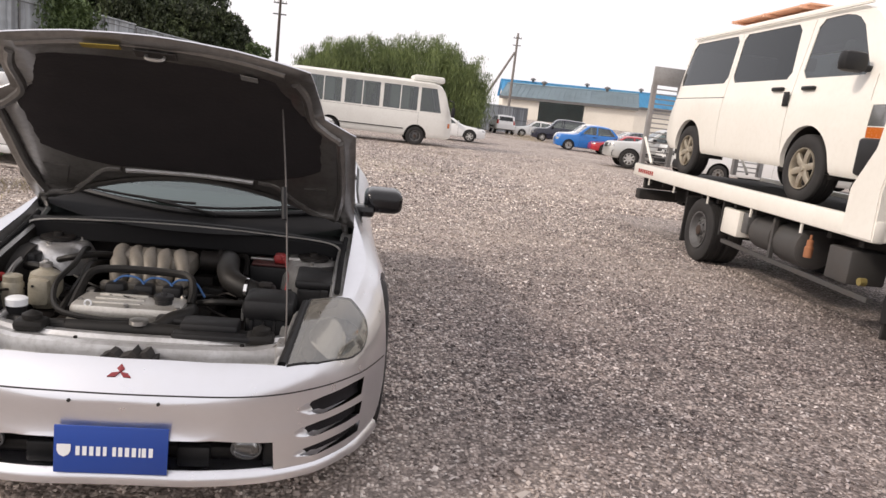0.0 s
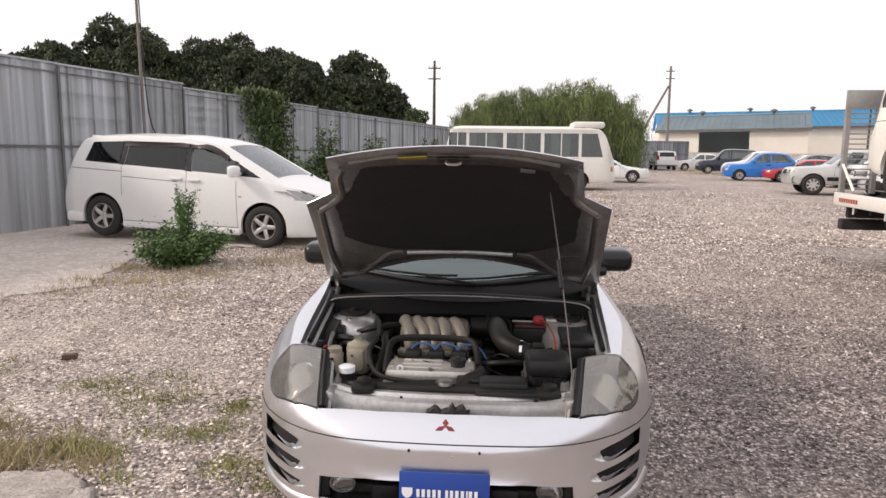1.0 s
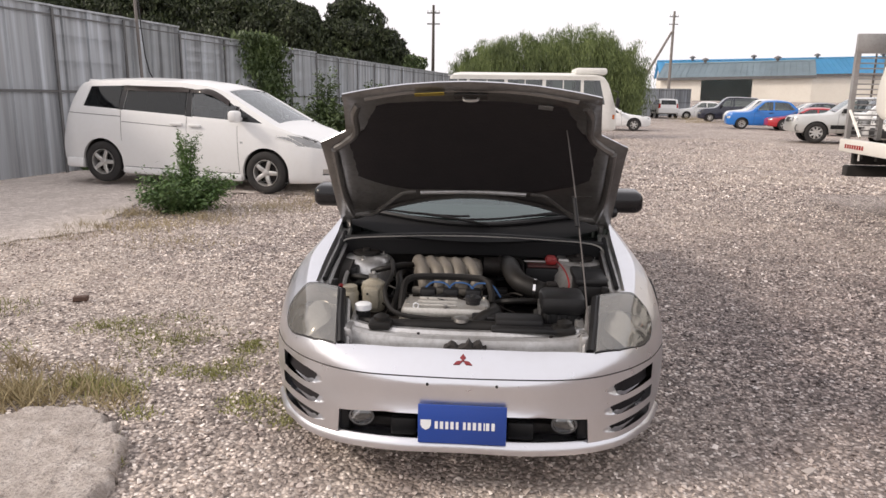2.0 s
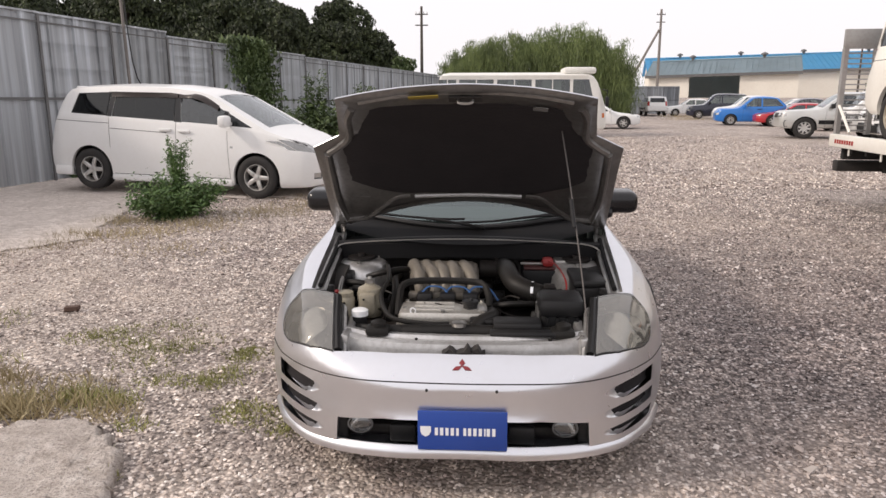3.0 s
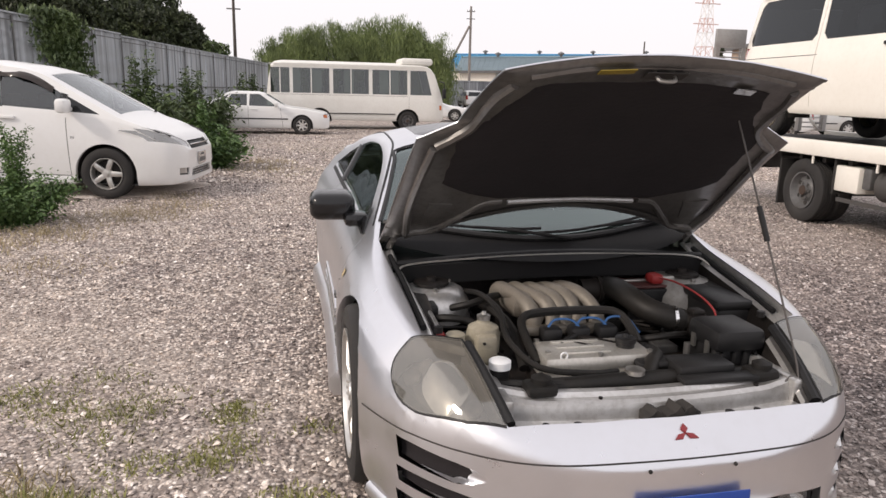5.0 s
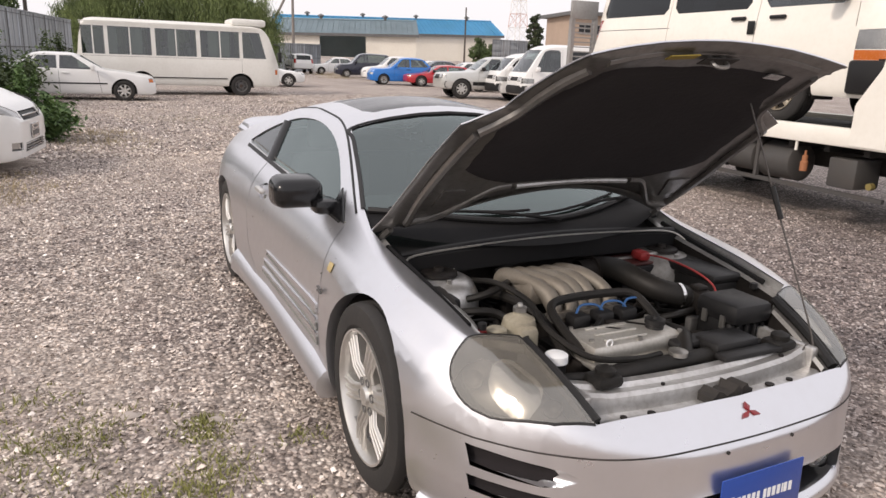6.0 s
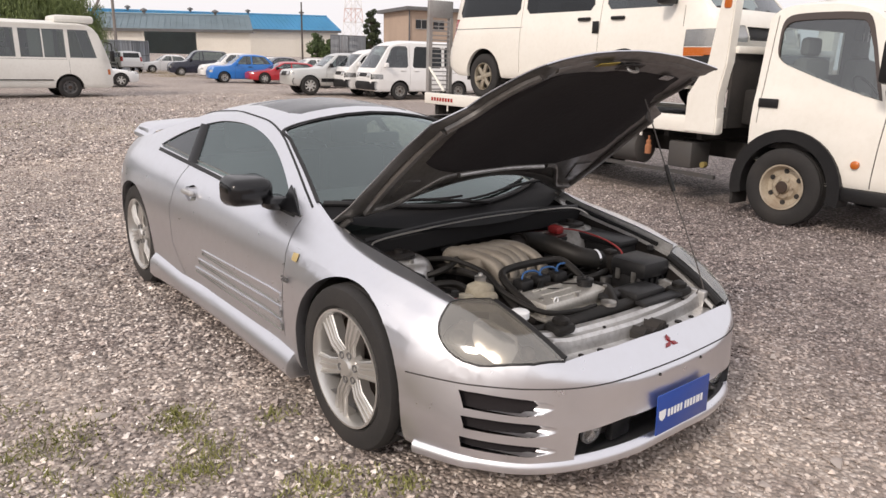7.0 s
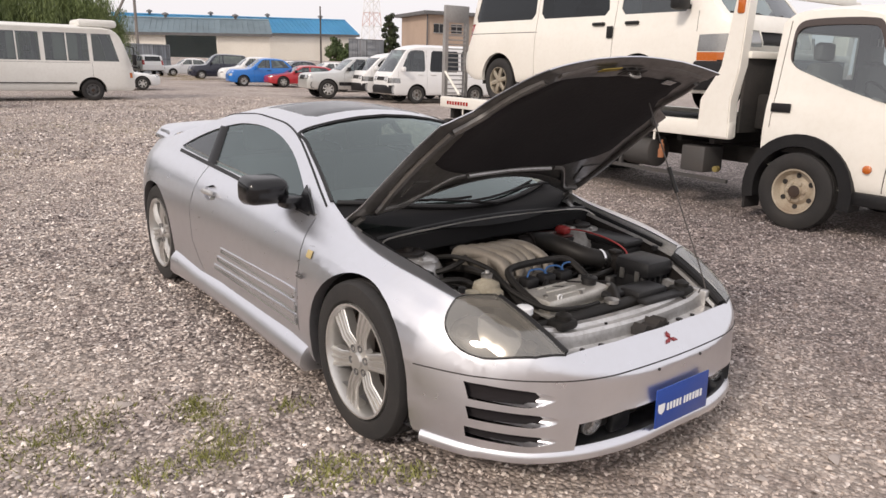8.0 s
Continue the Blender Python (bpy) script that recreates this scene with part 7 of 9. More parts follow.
        link("mirror_glass", boxes(((s * 0.78, 0.9005, 0.842), (s * 0.915, 0.904, 0.918), None, 0.001)), M["chrome"], mm)
        mf = bmesh.new()
        box(mf, (s * 0.69, 0.68, 0.80), (s * 0.80, 0.80, 0.862), None, 0.025)
        v = [mf.verts.new(q) for q in ((s * 0.728, 0.53, 0.80), (s * 0.728, 0.72, 0.808), (s * 0.668, 0.72, 0.905), (s * 0.735, 0.53, 0.80), (s * 0.735, 0.72, 0.808), (s * 0.675, 0.72, 0.905))]
        mf.faces.new(v[:3]); mf.faces.new(v[3:][::-1])
        for k in range(3):
            mf.faces.new((v[k], v[(k + 1) % 3], v[(k + 1) % 3 + 3], v[k + 3]))
        bmesh.ops.recalc_face_normals(mf, faces=mf.faces)
        link("mirror_foot", mf, M["gloss_black"], mm)
        # handle recess and grip
        hd = sink(cut(bm, [(1.57, 0.705), (1.66, 0.69), (1.73, 0.715), (1.735, 0.755), (1.66, 0.775), (1.58, 0.765)], "x", s, lip=0.02, tol=0.05), -0.018)
        hh = link("handle_recess", hd, M["silver"], c)
        link("door_handle", boxes(((s * 0.805, 1.585, 0.725), (s * 0.838, 1.72, 0.752), None, 0.012)), M["alloy"], hh)
        mk = sink(cut(bm, [(0.38, 0.648), (0.428, 0.648), (0.430, 0.678), (0.384, 0.680)], "x", s, lip=0.008, tol=0.05), 0.004)
        link("side_marker", mk, M["gold"], c)
        link("fender_badge", boxes(((s * 0.853, 0.42, 0.555), (s * 0.862, 0.47, 0.563)), ((s * 0.853, 0.42, 0.570), (s * 0.862, 0.47, 0.576))), M["grey_metal"], c, smooth=0)
        tl = sink(cut(bm, [(2.90, 0.68), (2.98, 0.67), (3.16, 0.80), (3.10, 0.835), (2.97, 0.80)], "x", s, lip=0.015, tol=0.05), -0.003)
        link("tail_lamp", tl, M["lamp_white"], c)
        # sill skirt
        sk = bmesh.new()
        prof = [(0.775, 0.128), (0.872, 0.134), (0.893, 0.165), (0.888, 0.205), (0.862, 0.236), (0.838, 0.256), (0.80, 0.272)]
        rows = []
        for y, k in ((0.375, 0.9), (0.39, 1.0), (0.8, 0.985), (1.3, 0.975), (1.8, 0.98), (2.12, 1.0), (2.18, 1.01), (2.20, 0.92)):
            rows.append([sk.verts.new((s * (x * k if x > 0.8 else x * 0.98), y, z + 0.004 + (0.035 if y > 2.1 and z > 0.2 else 0.0))) for x, z in prof])
        for p, q in zip(rows, rows[1:]):
            for j in range(len(prof) - 1):
                sk.faces.new((p[j], p[j + 1], q[j + 1], q[j]))
        sk.faces.new(rows[0]); sk.faces.new(rows[-1])
        bmesh.ops.recalc_face_normals(sk, faces=sk.faces)
        link("side_skirt", sk, M["silver"], c)
        # wheel housings and wheels
        for y in (0, 2.56):
            bw = bmesh.new()
            q = [(y + 0.362 * math.cos(a), R + 0.362 * math.sin(a)) for a in np.linspace(-0.4, math.pi + 0.4, 20)]
            r0 = [bw.verts.new((s * 0.795, a, b)) for a, b in q]
            r1 = [bw.verts.new((s * 0.56, a, b)) for a, b in q]
            for k in range(len(q) - 1):
                bw.faces.new((r0[k], r0[k + 1], r1[k + 1], r1[k]))
            bw.faces.new(r1)
            link("wheel_housing", bw, M["dark"], c)
            tyre(c, s * (0.845 - 0.1075), y, R, R, 0.215, 0.232, "rib", M["alloy"], s, 6)
    lower_seal = bmesh.new()
    tube(lower_seal, [Vector((x, 0.247 + 0.53 * x * x, skin_z(x, 0.247 + 0.53 * x * x) - 0.001)) for x in np.linspace(-0.65, 0.65, 31)], 0.013, 8)
    link("windscreen_seal", lower_seal, M["black"], c)
    # windscreen, rear window, sunroof
    link("windscreen", sink(cut(bm, [(x, 0.255 + 0.53 * x * x) for x in np.linspace(-0.66, 0.66, 21)] + [(0.505, 1.10), (-0.505, 1.10)], "z", 1), -0.004), M["green_glass"], c)
    for s in (-1, 1):
        sur = bmesh.new()
        run = [(0.0, 1.105), (0.25, 1.105), (0.50, 1.105), (0.535, 0.98), (0.60, 0.72), (0.665, 0.49)]
        tube(sur, [Vector((s * p.x, p.y, skin_z(p.x, p.y) - 0.004)) for p in bend([(a, b, 0) for a, b in run], 5)], 0.011, 6)
        link("windscreen_seal", sur, M["black"], c)
    link("rear_window", sink(cut(bm, [(-0.46, 2.02), (0.46, 2.02), (0.56, 2.9), (-0.56, 2.9)], "z", 1, lip=0.015), -0.005), M["dark_glass"], c)
    link("sunroof", sink(cut(bm, [(-0.34, 1.24), (-0.38, 1.30), (-0.38, 1.80), (-0.34, 1.84), (0.34, 1.84), (0.38, 1.80), (0.38, 1.30), (0.34, 1.24)], "z", 1, lip=0.01), -0.002), M["gloss_black"], c)
    for s in (-1, 1):
        st = bmesh.new()
        pts = [(s * 0.692, 0.49), (s * 0.53, 1.10), (s * 0.50, 1.4), (s * 0.50, 1.9), (s * 0.52, 2.1)]
        tube(st, [Vector((p.x, p.y, skin_z(p.x, p.y) - 0.001)) for p in bend([(a, b, 0) for a, b in pts], 5)], 0.006, 6)
        link("roof_moulding", st, M["black"], c)
    # bonnet skin, cowl and the opening of the engine bay
    cowl = cut(bm, [(x, 0.07 + 0.557 * x * x) for x in np.linspace(-0.69, 0.69, 25)] + [(0.66, 0.50), (-0.66, 0.50)], "z", 1)
    link("cowl_panel", sink(cowl, -0.012), M["matt_black"], c)
    rear_b = cut(bm, [(-0.648, -0.405), (-0.53, -0.467), (0.53, -0.467), (0.648, -0.405), (0.672, 0.0), (0.690, 0.335), (-0.690, 0.335), (-0.672, 0.0)], "z", 1)
    front_b = cut(bm, [(-0.480, -0.77), (-0.25, -0.792), (0, -0.80), (0.25, -0.792), (0.480, -0.77), (0.530, -0.467), (-0.530, -0.467)], "z", 1)
    # front bumper: intake, seam and holes
    hole = cut(bm, [(-0.462, 0.302), (-0.28, 0.325), (0, 0.332), (0.28, 0.325), (0.462, 0.302), (0.470, 0.205), (-0.470, 0.205)], "y", -1, lip=0.03, tol=0.1)
    hole.free()
    lining = sink(bm.copy(), -0.02)
    bmesh.ops.delete(lining, geom=[f for f in lining.faces if f.calc_center_median().y < 0.36], context="FACES")
    link("body", bm, M["silver"], c, smooth=38)
    link("interior_lining", lining, M["grey_cloth"], c)
    bonnet(c, rear_b, front_b)
    nose(c)
    engine_bay(c)
    cabin(c)
    spoiler(c)


def bonnet(c, rear_b, front_b):
    skin = join_into(rear_b, front_b)
    bmesh.ops.remove_doubles(skin, verts=skin.verts, dist=0.002)
    bmesh.ops.recalc_face_normals(skin, faces=skin.faces)
    if sum(f.normal.z for f in skin.faces) < 0:
        bmesh.ops.reverse_faces(skin, faces=skin.faces)
    # the bonnet is crowned across its front and overhangs the nose panel a little
    for v in skin.verts:
        t = min(1.0, max(0.0, (0.25 - v.co.y) / 1.0))
        k = 1 - (v.co.x / 0.5) ** 2
        v.co.z += 0.042 * t * max(-0.6, k)
        v.co.y -= 0.028 * t * t
    inner = skin.copy()
    bmesh.ops.solidify(skin, geom=skin.faces[:], thickness=0.004)
    bmesh.ops.transform(skin, matrix=OPEN, verts=skin.verts)
    b = link("bonnet", skin, M["silver"], c)
    # pressed inner frame: follows the skin, hangs below it and folds to meet the edge
    edge = {v for e in inner.edges if len(e.link_faces) == 1 for v in e.verts}
    for v in inner.verts:
        if v not in edge:
            near = min((v.co - w.co).length for w in edge)
            v.co.z -= 0.012 + 0.028 * min(1, near / 0.07)
        else:
            v.co.z -= 0.008
    bmesh.ops.transform(inner, matrix=OPEN, verts=inner.verts)
    bmesh.ops.reverse_faces(inner, faces=inner.faces)
    fr = link("inner_frame", inner, M["bonnet_inner"], b, "grey pressed steel bonnet underside", smooth=60)

    def under(x, y, d):
        t = min(1.0, max(0.0, (0.25 - y) / 1.0))
        return OPEN @ Vector((x, y - 0.028 * t * t, skin_z(x, y) + 0.042 * t * max(-0.6, 1 - (x / 0.5) ** 2) - d))

    def pad(name, outline, d, h, mat, parent=fr, n=14, wave=0.0):
        """A padded panel under the bonnet, with rounded edges, from mirrored outline rows (y, half width)."""
        bmp = bmesh.new()
        ys = np.linspace(outline[0][0], outline[-1][0], n)
        ws = np.interp(ys, [p[0] for p in outline], [p[1] for p in outline])
        us = np.array([-1, -0.985, -0.95, -0.8, -0.6, -0.4, -0.2, 0, 0.2, 0.4, 0.6, 0.8, 0.95, 0.985, 1])
        grid = []
        for i, (y, w) in enumerate(zip(ys, ws)):
            row = []
            for u in us:
                e = min(1, (1 - abs(u)) / 0.05) * min(1, min(i, n - 1 - i) / 1.0)
                q = wave * math.sin(u * 9 + i) * math.cos(i * 0.9 + u * 3)
                row.append(bmp.verts.new(under(w * u, y, d + h * e + q)))
            grid.append(row)
        for r0, r1 in zip(grid, grid[1:]):
            for k in range(len(us) - 1):
                bmp.faces.new((r0[k], r1[k], r1[k + 1], r0[k + 1]))
        return link(name, bmp, mat, parent, smooth=60)

    pad("insulation_pad", [(-0.705, 0.30), (-0.685, 0.375), (-0.58, 0.42), (-0.53, 0.43), (-0.46, 0.49), (-0.42, 0.525), (-0.16, 0.535), (-0.10, 0.46), (-0.06, 0.36), (-0.02, 0.245)], 0.034, 0.014, M["liner"], n=30, wave=0.003)

    def bar(name, pts, r, d, mat, flat=0.6):
        bmp = bmesh.new()
        tube(bmp, [under(p.x, p.y, d) for p in bend([(x, y, 0) for x, y in pts], 6)], r, 8)
        return link(name, bmp, mat, fr)

    bar("pressed_rib", [(-0.25, -0.015), (0, -0.02), (0.25, -0.015)], 0.010, 0.046, M["bay_paint"])
    fl = bmesh.new()
    rows = []
    for x in np.linspace(-0.60, 0.60, 41):
        yb = 0.066 + 0.557 * x * x
        rows.append([fl.verts.new(under(x, yb + 0.006 - dy, d)) for dy, d in ((0.0, 0.004), (-0.002, 0.014), (0.002, 0.020), (0.014, 0.030), (0.05, 0.046), (0.065, 0.044))])
    for p, q in zip(rows, rows[1:]):
        for j in range(5):
            fl.faces.new((p[j], p[j + 1], q[j + 1], q[j]))
    bmesh.ops.recalc_face_normals(fl, faces=fl.faces)
    link("rear_flange", fl, M["bonnet_inner"], fr, smooth=60)
    for s in (-1, 1):
        bar("pressed_rib", [(s * 0.27, -0.015), (s * 0.34, 0.0), (s * 0.43, 0.10), (s * 0.50, 0.17), (s * 0.60, 0.18)], 0.014, 0.038, M["bonnet_inner"])
        bar("pressed_rib", [(s * 0.60, 0.20), (s * 0.615, 0.0), (s * 0.605, -0.2), (s * 0.59, -0.38)], 0.016, 0.034, M["bonnet_inner"])
        bar("pressed_rib", [(s * 0.585, -0.38), (s * 0.53, -0.42), (s * 0.482, -0.48), (s * 0.462, -0.62), (s * 0.43, -0.70)], 0.016, 0.032, M["bonnet_inner"])
        q = bmesh.new()
        vs = [q.verts.new(under(s * x, y, dd)) for dd in (0.040, 0.046) for x, y in ((0.46, -0.02), (0.55, -0.04), (0.555, 0.07), (0.50, 0.10))]
        q.faces.new(vs[:4]); q.faces.new(vs[4:])
        for k in range(4):
            q.faces.new((vs[k], vs[(k + 1) % 4], vs[(k + 1) % 4 + 4], vs[k + 4]))
        bmesh.ops.recalc_face_normals(q, faces=q.faces)
        link("pressed_panel", q, M["bonnet_inner"], fr)
        h = bmesh.new()
        a, bb = under(s * 0.64, 0.26, 0.03), Vector((s * 0.665, 0.36, 0.742))
        tube(h, [a, (a + bb) / 2 + Vector((0, 0.03, -0.01)), bb], 0.014, 6)
        link("hinge", h, M["bonnet_inner"], b)
    bar("front_rib", [(-0.40, -0.735), (-0.2, -0.752), (0.2, -0.752), (0.40, -0.735)], 0.014, 0.030, M["bonnet_inner"])

    def plate(name, x0, x1, y0, y1, d, mat):
        q = bmesh.new()
        vs = [q.verts.new(under(x, y, dd)) for dd in (d, d + 0.004) for x, y in ((x0, y0), (x1, y0), (x1, y1), (x0, y1))]
        q.faces.new(vs[:4]); q.faces.new(vs[4:])
        for k in range(4):
            q.faces.new((vs[k], vs[(k + 1) % 4], vs[(k + 1) % 4 + 4], vs[k + 4]))
        bmesh.ops.recalc_face_normals(q, faces=q.faces)
        return link(name, q, mat, fr, smooth=0)

    plate("latch_slot", -0.062, 0.062, -0.752, -0.716, 0.054, M["dark"])
    lt = bmesh.new()
    tube(lt, bend([under(-0.028, -0.735, 0.05), under(-0.022, -0.735, 0.078), under(0.022, -0.735, 0.078), under(0.028, -0.735, 0.05)], 4), 0.006, 6)
    link("latch_striker", lt, M["steel"], fr)
    plate("caution_sticker", -0.21, -0.10, -0.766, -0.742, 0.050, plain("yellow_sticker", (0.26, 0.19, 0.025), 0.6, 0.0, 0.6, 20))
    plate("paper_label", 0.255, 0.31, -0.695, -0.668, 0.052, M["lamp_white"])
    # prop rod with its rubber grip
    rod = bmesh.new()
    top, foot = Vector((0.372, -0.335, 1.405)), Vector((0.469, -0.666, 0.605))
    tube(rod, bend([top + Vector((0, 0.02, 0.03)), top, top.lerp(foot, 0.5) + Vector((0.008, 0.01, 0)), foot, foot + Vector((-0.02, 0.0, -0.03)), foot + Vector((-0.045, -0.005, -0.05))], 5), 0.0032, 6)
    pr = link("prop_rod", rod, M["rod"], c)
    g = bmesh.new()
    tube(g, [top.lerp(foot, 0.42), top.lerp(foot, 0.55)], 0.009, 8)
    link("rod_grip", g, M["black"], pr)


def nose(c):
    # licence board, fog lamps, chin and the dark intake behind
    bmi = bmesh.new()
    box(bmi, (-0.52, -0.72, 0.17), (0.52, -0.70, 0.35))
    # near-black sheet painted for the unlit depth behind the intake
    link("intake_back", bmi, M["liner"], c, smooth=0)
    link("crash_beam", boxes(((-0.40, -0.80, 0.225), (0.40, -0.735, 0.262), None, 0.012)), M["engine_dark"], c)
    for x0, x1 in ((-0.27, -0.17), (0.17, 0.27)):
        link("mesh_bracket", boxes(((x0, -0.825, 0.20), (x1, -0.79, 0.27), None, 0.01)), M["black"], c)
    for s in (-1, 1):
        f = bmesh.new()
        lathe(f, [(-0.05, 0.0), (-0.045, 0.02), (-0.02, 0.034), (0.008, 0.040)], 24, pose(s * 0.380, -0.812, 0.270, 0, 0, 0) @ pose(0, 0, 0, 0, 0, -90) @ Matrix.Diagonal((1, 1.05, 0.80, 1)))
        fo = link("fog_lamp", f, M["chrome"], c)
        fl = bmesh.new()
        lathe(fl, [(0.006, 0.040), (0.012, 0.030), (0.014, 0.0)], 24, pose(s * 0.380, -0.812, 0.270) @ pose(0, 0, 0, 0, 0, -90) @ Matrix.Diagonal((1, 1.05, 0.80, 1)))
        link("fog_lens", fl, M["fog_lens"], fo)
        g = bmesh.new()
        lathe(g, [(0.0, 0.046), (0.010, 0.046), (0.012, 0.041), (0.004, 0.040)], 24, pose(s * 0.380, -0.812, 0.270) @ pose(0, 0, 0, 0, 0, -90) @ Matrix.Diagonal((1, 1.05, 0.80, 1)))
        link("fog_bezel", g, M["grey_metal"], fo)
        br = boxes(((s * 0.43, -0.80, 0.20), (s * 0.47, -0.74, 0.31), None, 0.01))
        link("lamp_bracket", br, M["black"], fo)
    chin = bmesh.new()
    prof = [(-0.006, 0.200), (0.010, 0.190), (0.016, 0.172), (0.010, 0.154), (-0.02, 0.147), (-0.06, 0.150)]
    ws = np.linspace(-0.905, -0.40, 90)
    half_w = curve_of(H_WID, ws, 0.022) * 0.978
    path = [(float(x), float(np.interp(abs(x), half_w, ws))) for x in np.linspace(-half_w[-1], half_w[-1], 61)]
    ys = np.array([max(y, -0.900) for x, y in path])
    k = np.exp(-0.5 * (np.arange(-4, 5) / 2.0) ** 2)
    ys[4:-4] = np.convolve(ys, k / k.sum(), mode="valid")
    path = [(x, float(y)) for (x, _), y in zip(path, ys)]
    pts = [Vector((x, y, 0)) for x, y in path]
    rows = []
    for i, p in enumerate(pts):
        d = (pts[min(i + 1, len(pts) - 1)] - pts[max(i - 1, 0)]).normalized()
        n = Vector((d.y, -d.x, 0))
        rows.append([chin.verts.new((p.x + n.x * o, p.y + n.y * o, z + 0.030 * max(0.0, 1 - (p.x / 0.6) ** 2))) for o, z in prof])
    for p, q in zip(rows, rows[1:]):
        for j in range(len(prof) - 1):
            chin.faces.new((p[j], p[j + 1], q[j + 1], q[j]))
    chin.faces.new(rows[0]); chin.faces.new(rows[-1])
    bmesh.ops.recalc_face_normals(chin, faces=chin.faces)
    link("chin_spoiler", chin, M["silver"], c)
    # dealer's board in place of a plate
    m = Matrix.Translation((0.004, -0.916, 0.303)) @ pose(0, 0, 0, -2, 0, 0)
    pb = bmesh.new()
    box(pb, (-0.160, -0.003, -0.078), (0.160, 0.003, 0.070), None, 0.003)
    bmesh.ops.transform(pb, matrix=m, verts=pb.verts)
    b = link("trade_plate", pb, M["plate_blue"], c, "blue trade plate with white lettering bars")
    x = -0.098
    for k, w in enumerate((0.0185, 0.0195, 0.0185, 0.0195, 0.0160, -0.010, 0.0165, 0.0185, 0.0195, 0.0190, 0.0090, 0.0195, 0.0195)):
        if w > 0:
            letters = bmesh.new()
            box(letters, (x, -0.0052, -0.021), (x + w * 0.60, -0.0036, 0.007))
            bmesh.ops.transform(letters, matrix=m, verts=letters.verts)
            link("letter_bar", letters, M["plate_white"], b, smooth=0)
        x += abs(w)
    sh = bmesh.new()
    out = [(-0.150, 0.012), (-0.112, 0.012), (-0.112, -0.008), (-0.118, -0.020), (-0.131, -0.027), (-0.144, -0.020), (-0.150, -0.008)]
    f = [sh.verts.new((px, -0.0036, pz)) for px, pz in out]
    k2 = [sh.verts.new((px, -0.0052, pz)) for px, pz in out]
    sh.faces.new(f); sh.faces.new(k2[::-1])
    for k in range(len(out)):
        sh.faces.new((f[k], k2[k], k2[(k + 1) % len(out)], f[(k + 1) % len(out)]))
    bmesh.ops.transform(sh, matrix=m, verts=sh.verts)
    link("shield_mark", sh, M["plate_white"], b, smooth=0)
    for x in (-0.125, 0.125):
        h = bmesh.new()
        lathe(h, [(0.004, 0.0), (0.004, 0.0052), (-0.012, 0.006)], 10, pose(x, -0.892, 0.440, 0, 0, -90))
        link("screw_hole", h, M["dark"], c)
    # badge: three small red lozenges on the nose panel
    for cx, cz, rot in ((0, 0.0165, 0), (-0.0143, -0.00825, 120), (0.0143, -0.00825, -120)):
        e = bmesh.new()
        loz = [(0, 0.0165), (0.0092, 0), (0, -0.0165), (-0.0092, 0)]
        vs = []
        for d in (0.0015, 0.006):
            for x, z in loz:
                a = radians(rot)
                X, Z = x * math.cos(a) - z * math.sin(a) + cx, x * math.sin(a) + z * math.cos(a) + cz
                y = -0.838 + Z * 0.62
                vs.append(e.verts.new((X * 1.2, y - d * 0.5, near_z(X, y, 0.015) + d)))
        e.faces.new(vs[4:])
        for k in range(4):
            e.faces.new((vs[k], vs[(k + 1) % 4], vs[(k + 1) % 4 + 4], vs[k + 4]))
        bmesh.ops.recalc_face_normals(e, faces=e.faces)
        link("badge_lozenge", e, M["badge_red"], c, smooth=0)


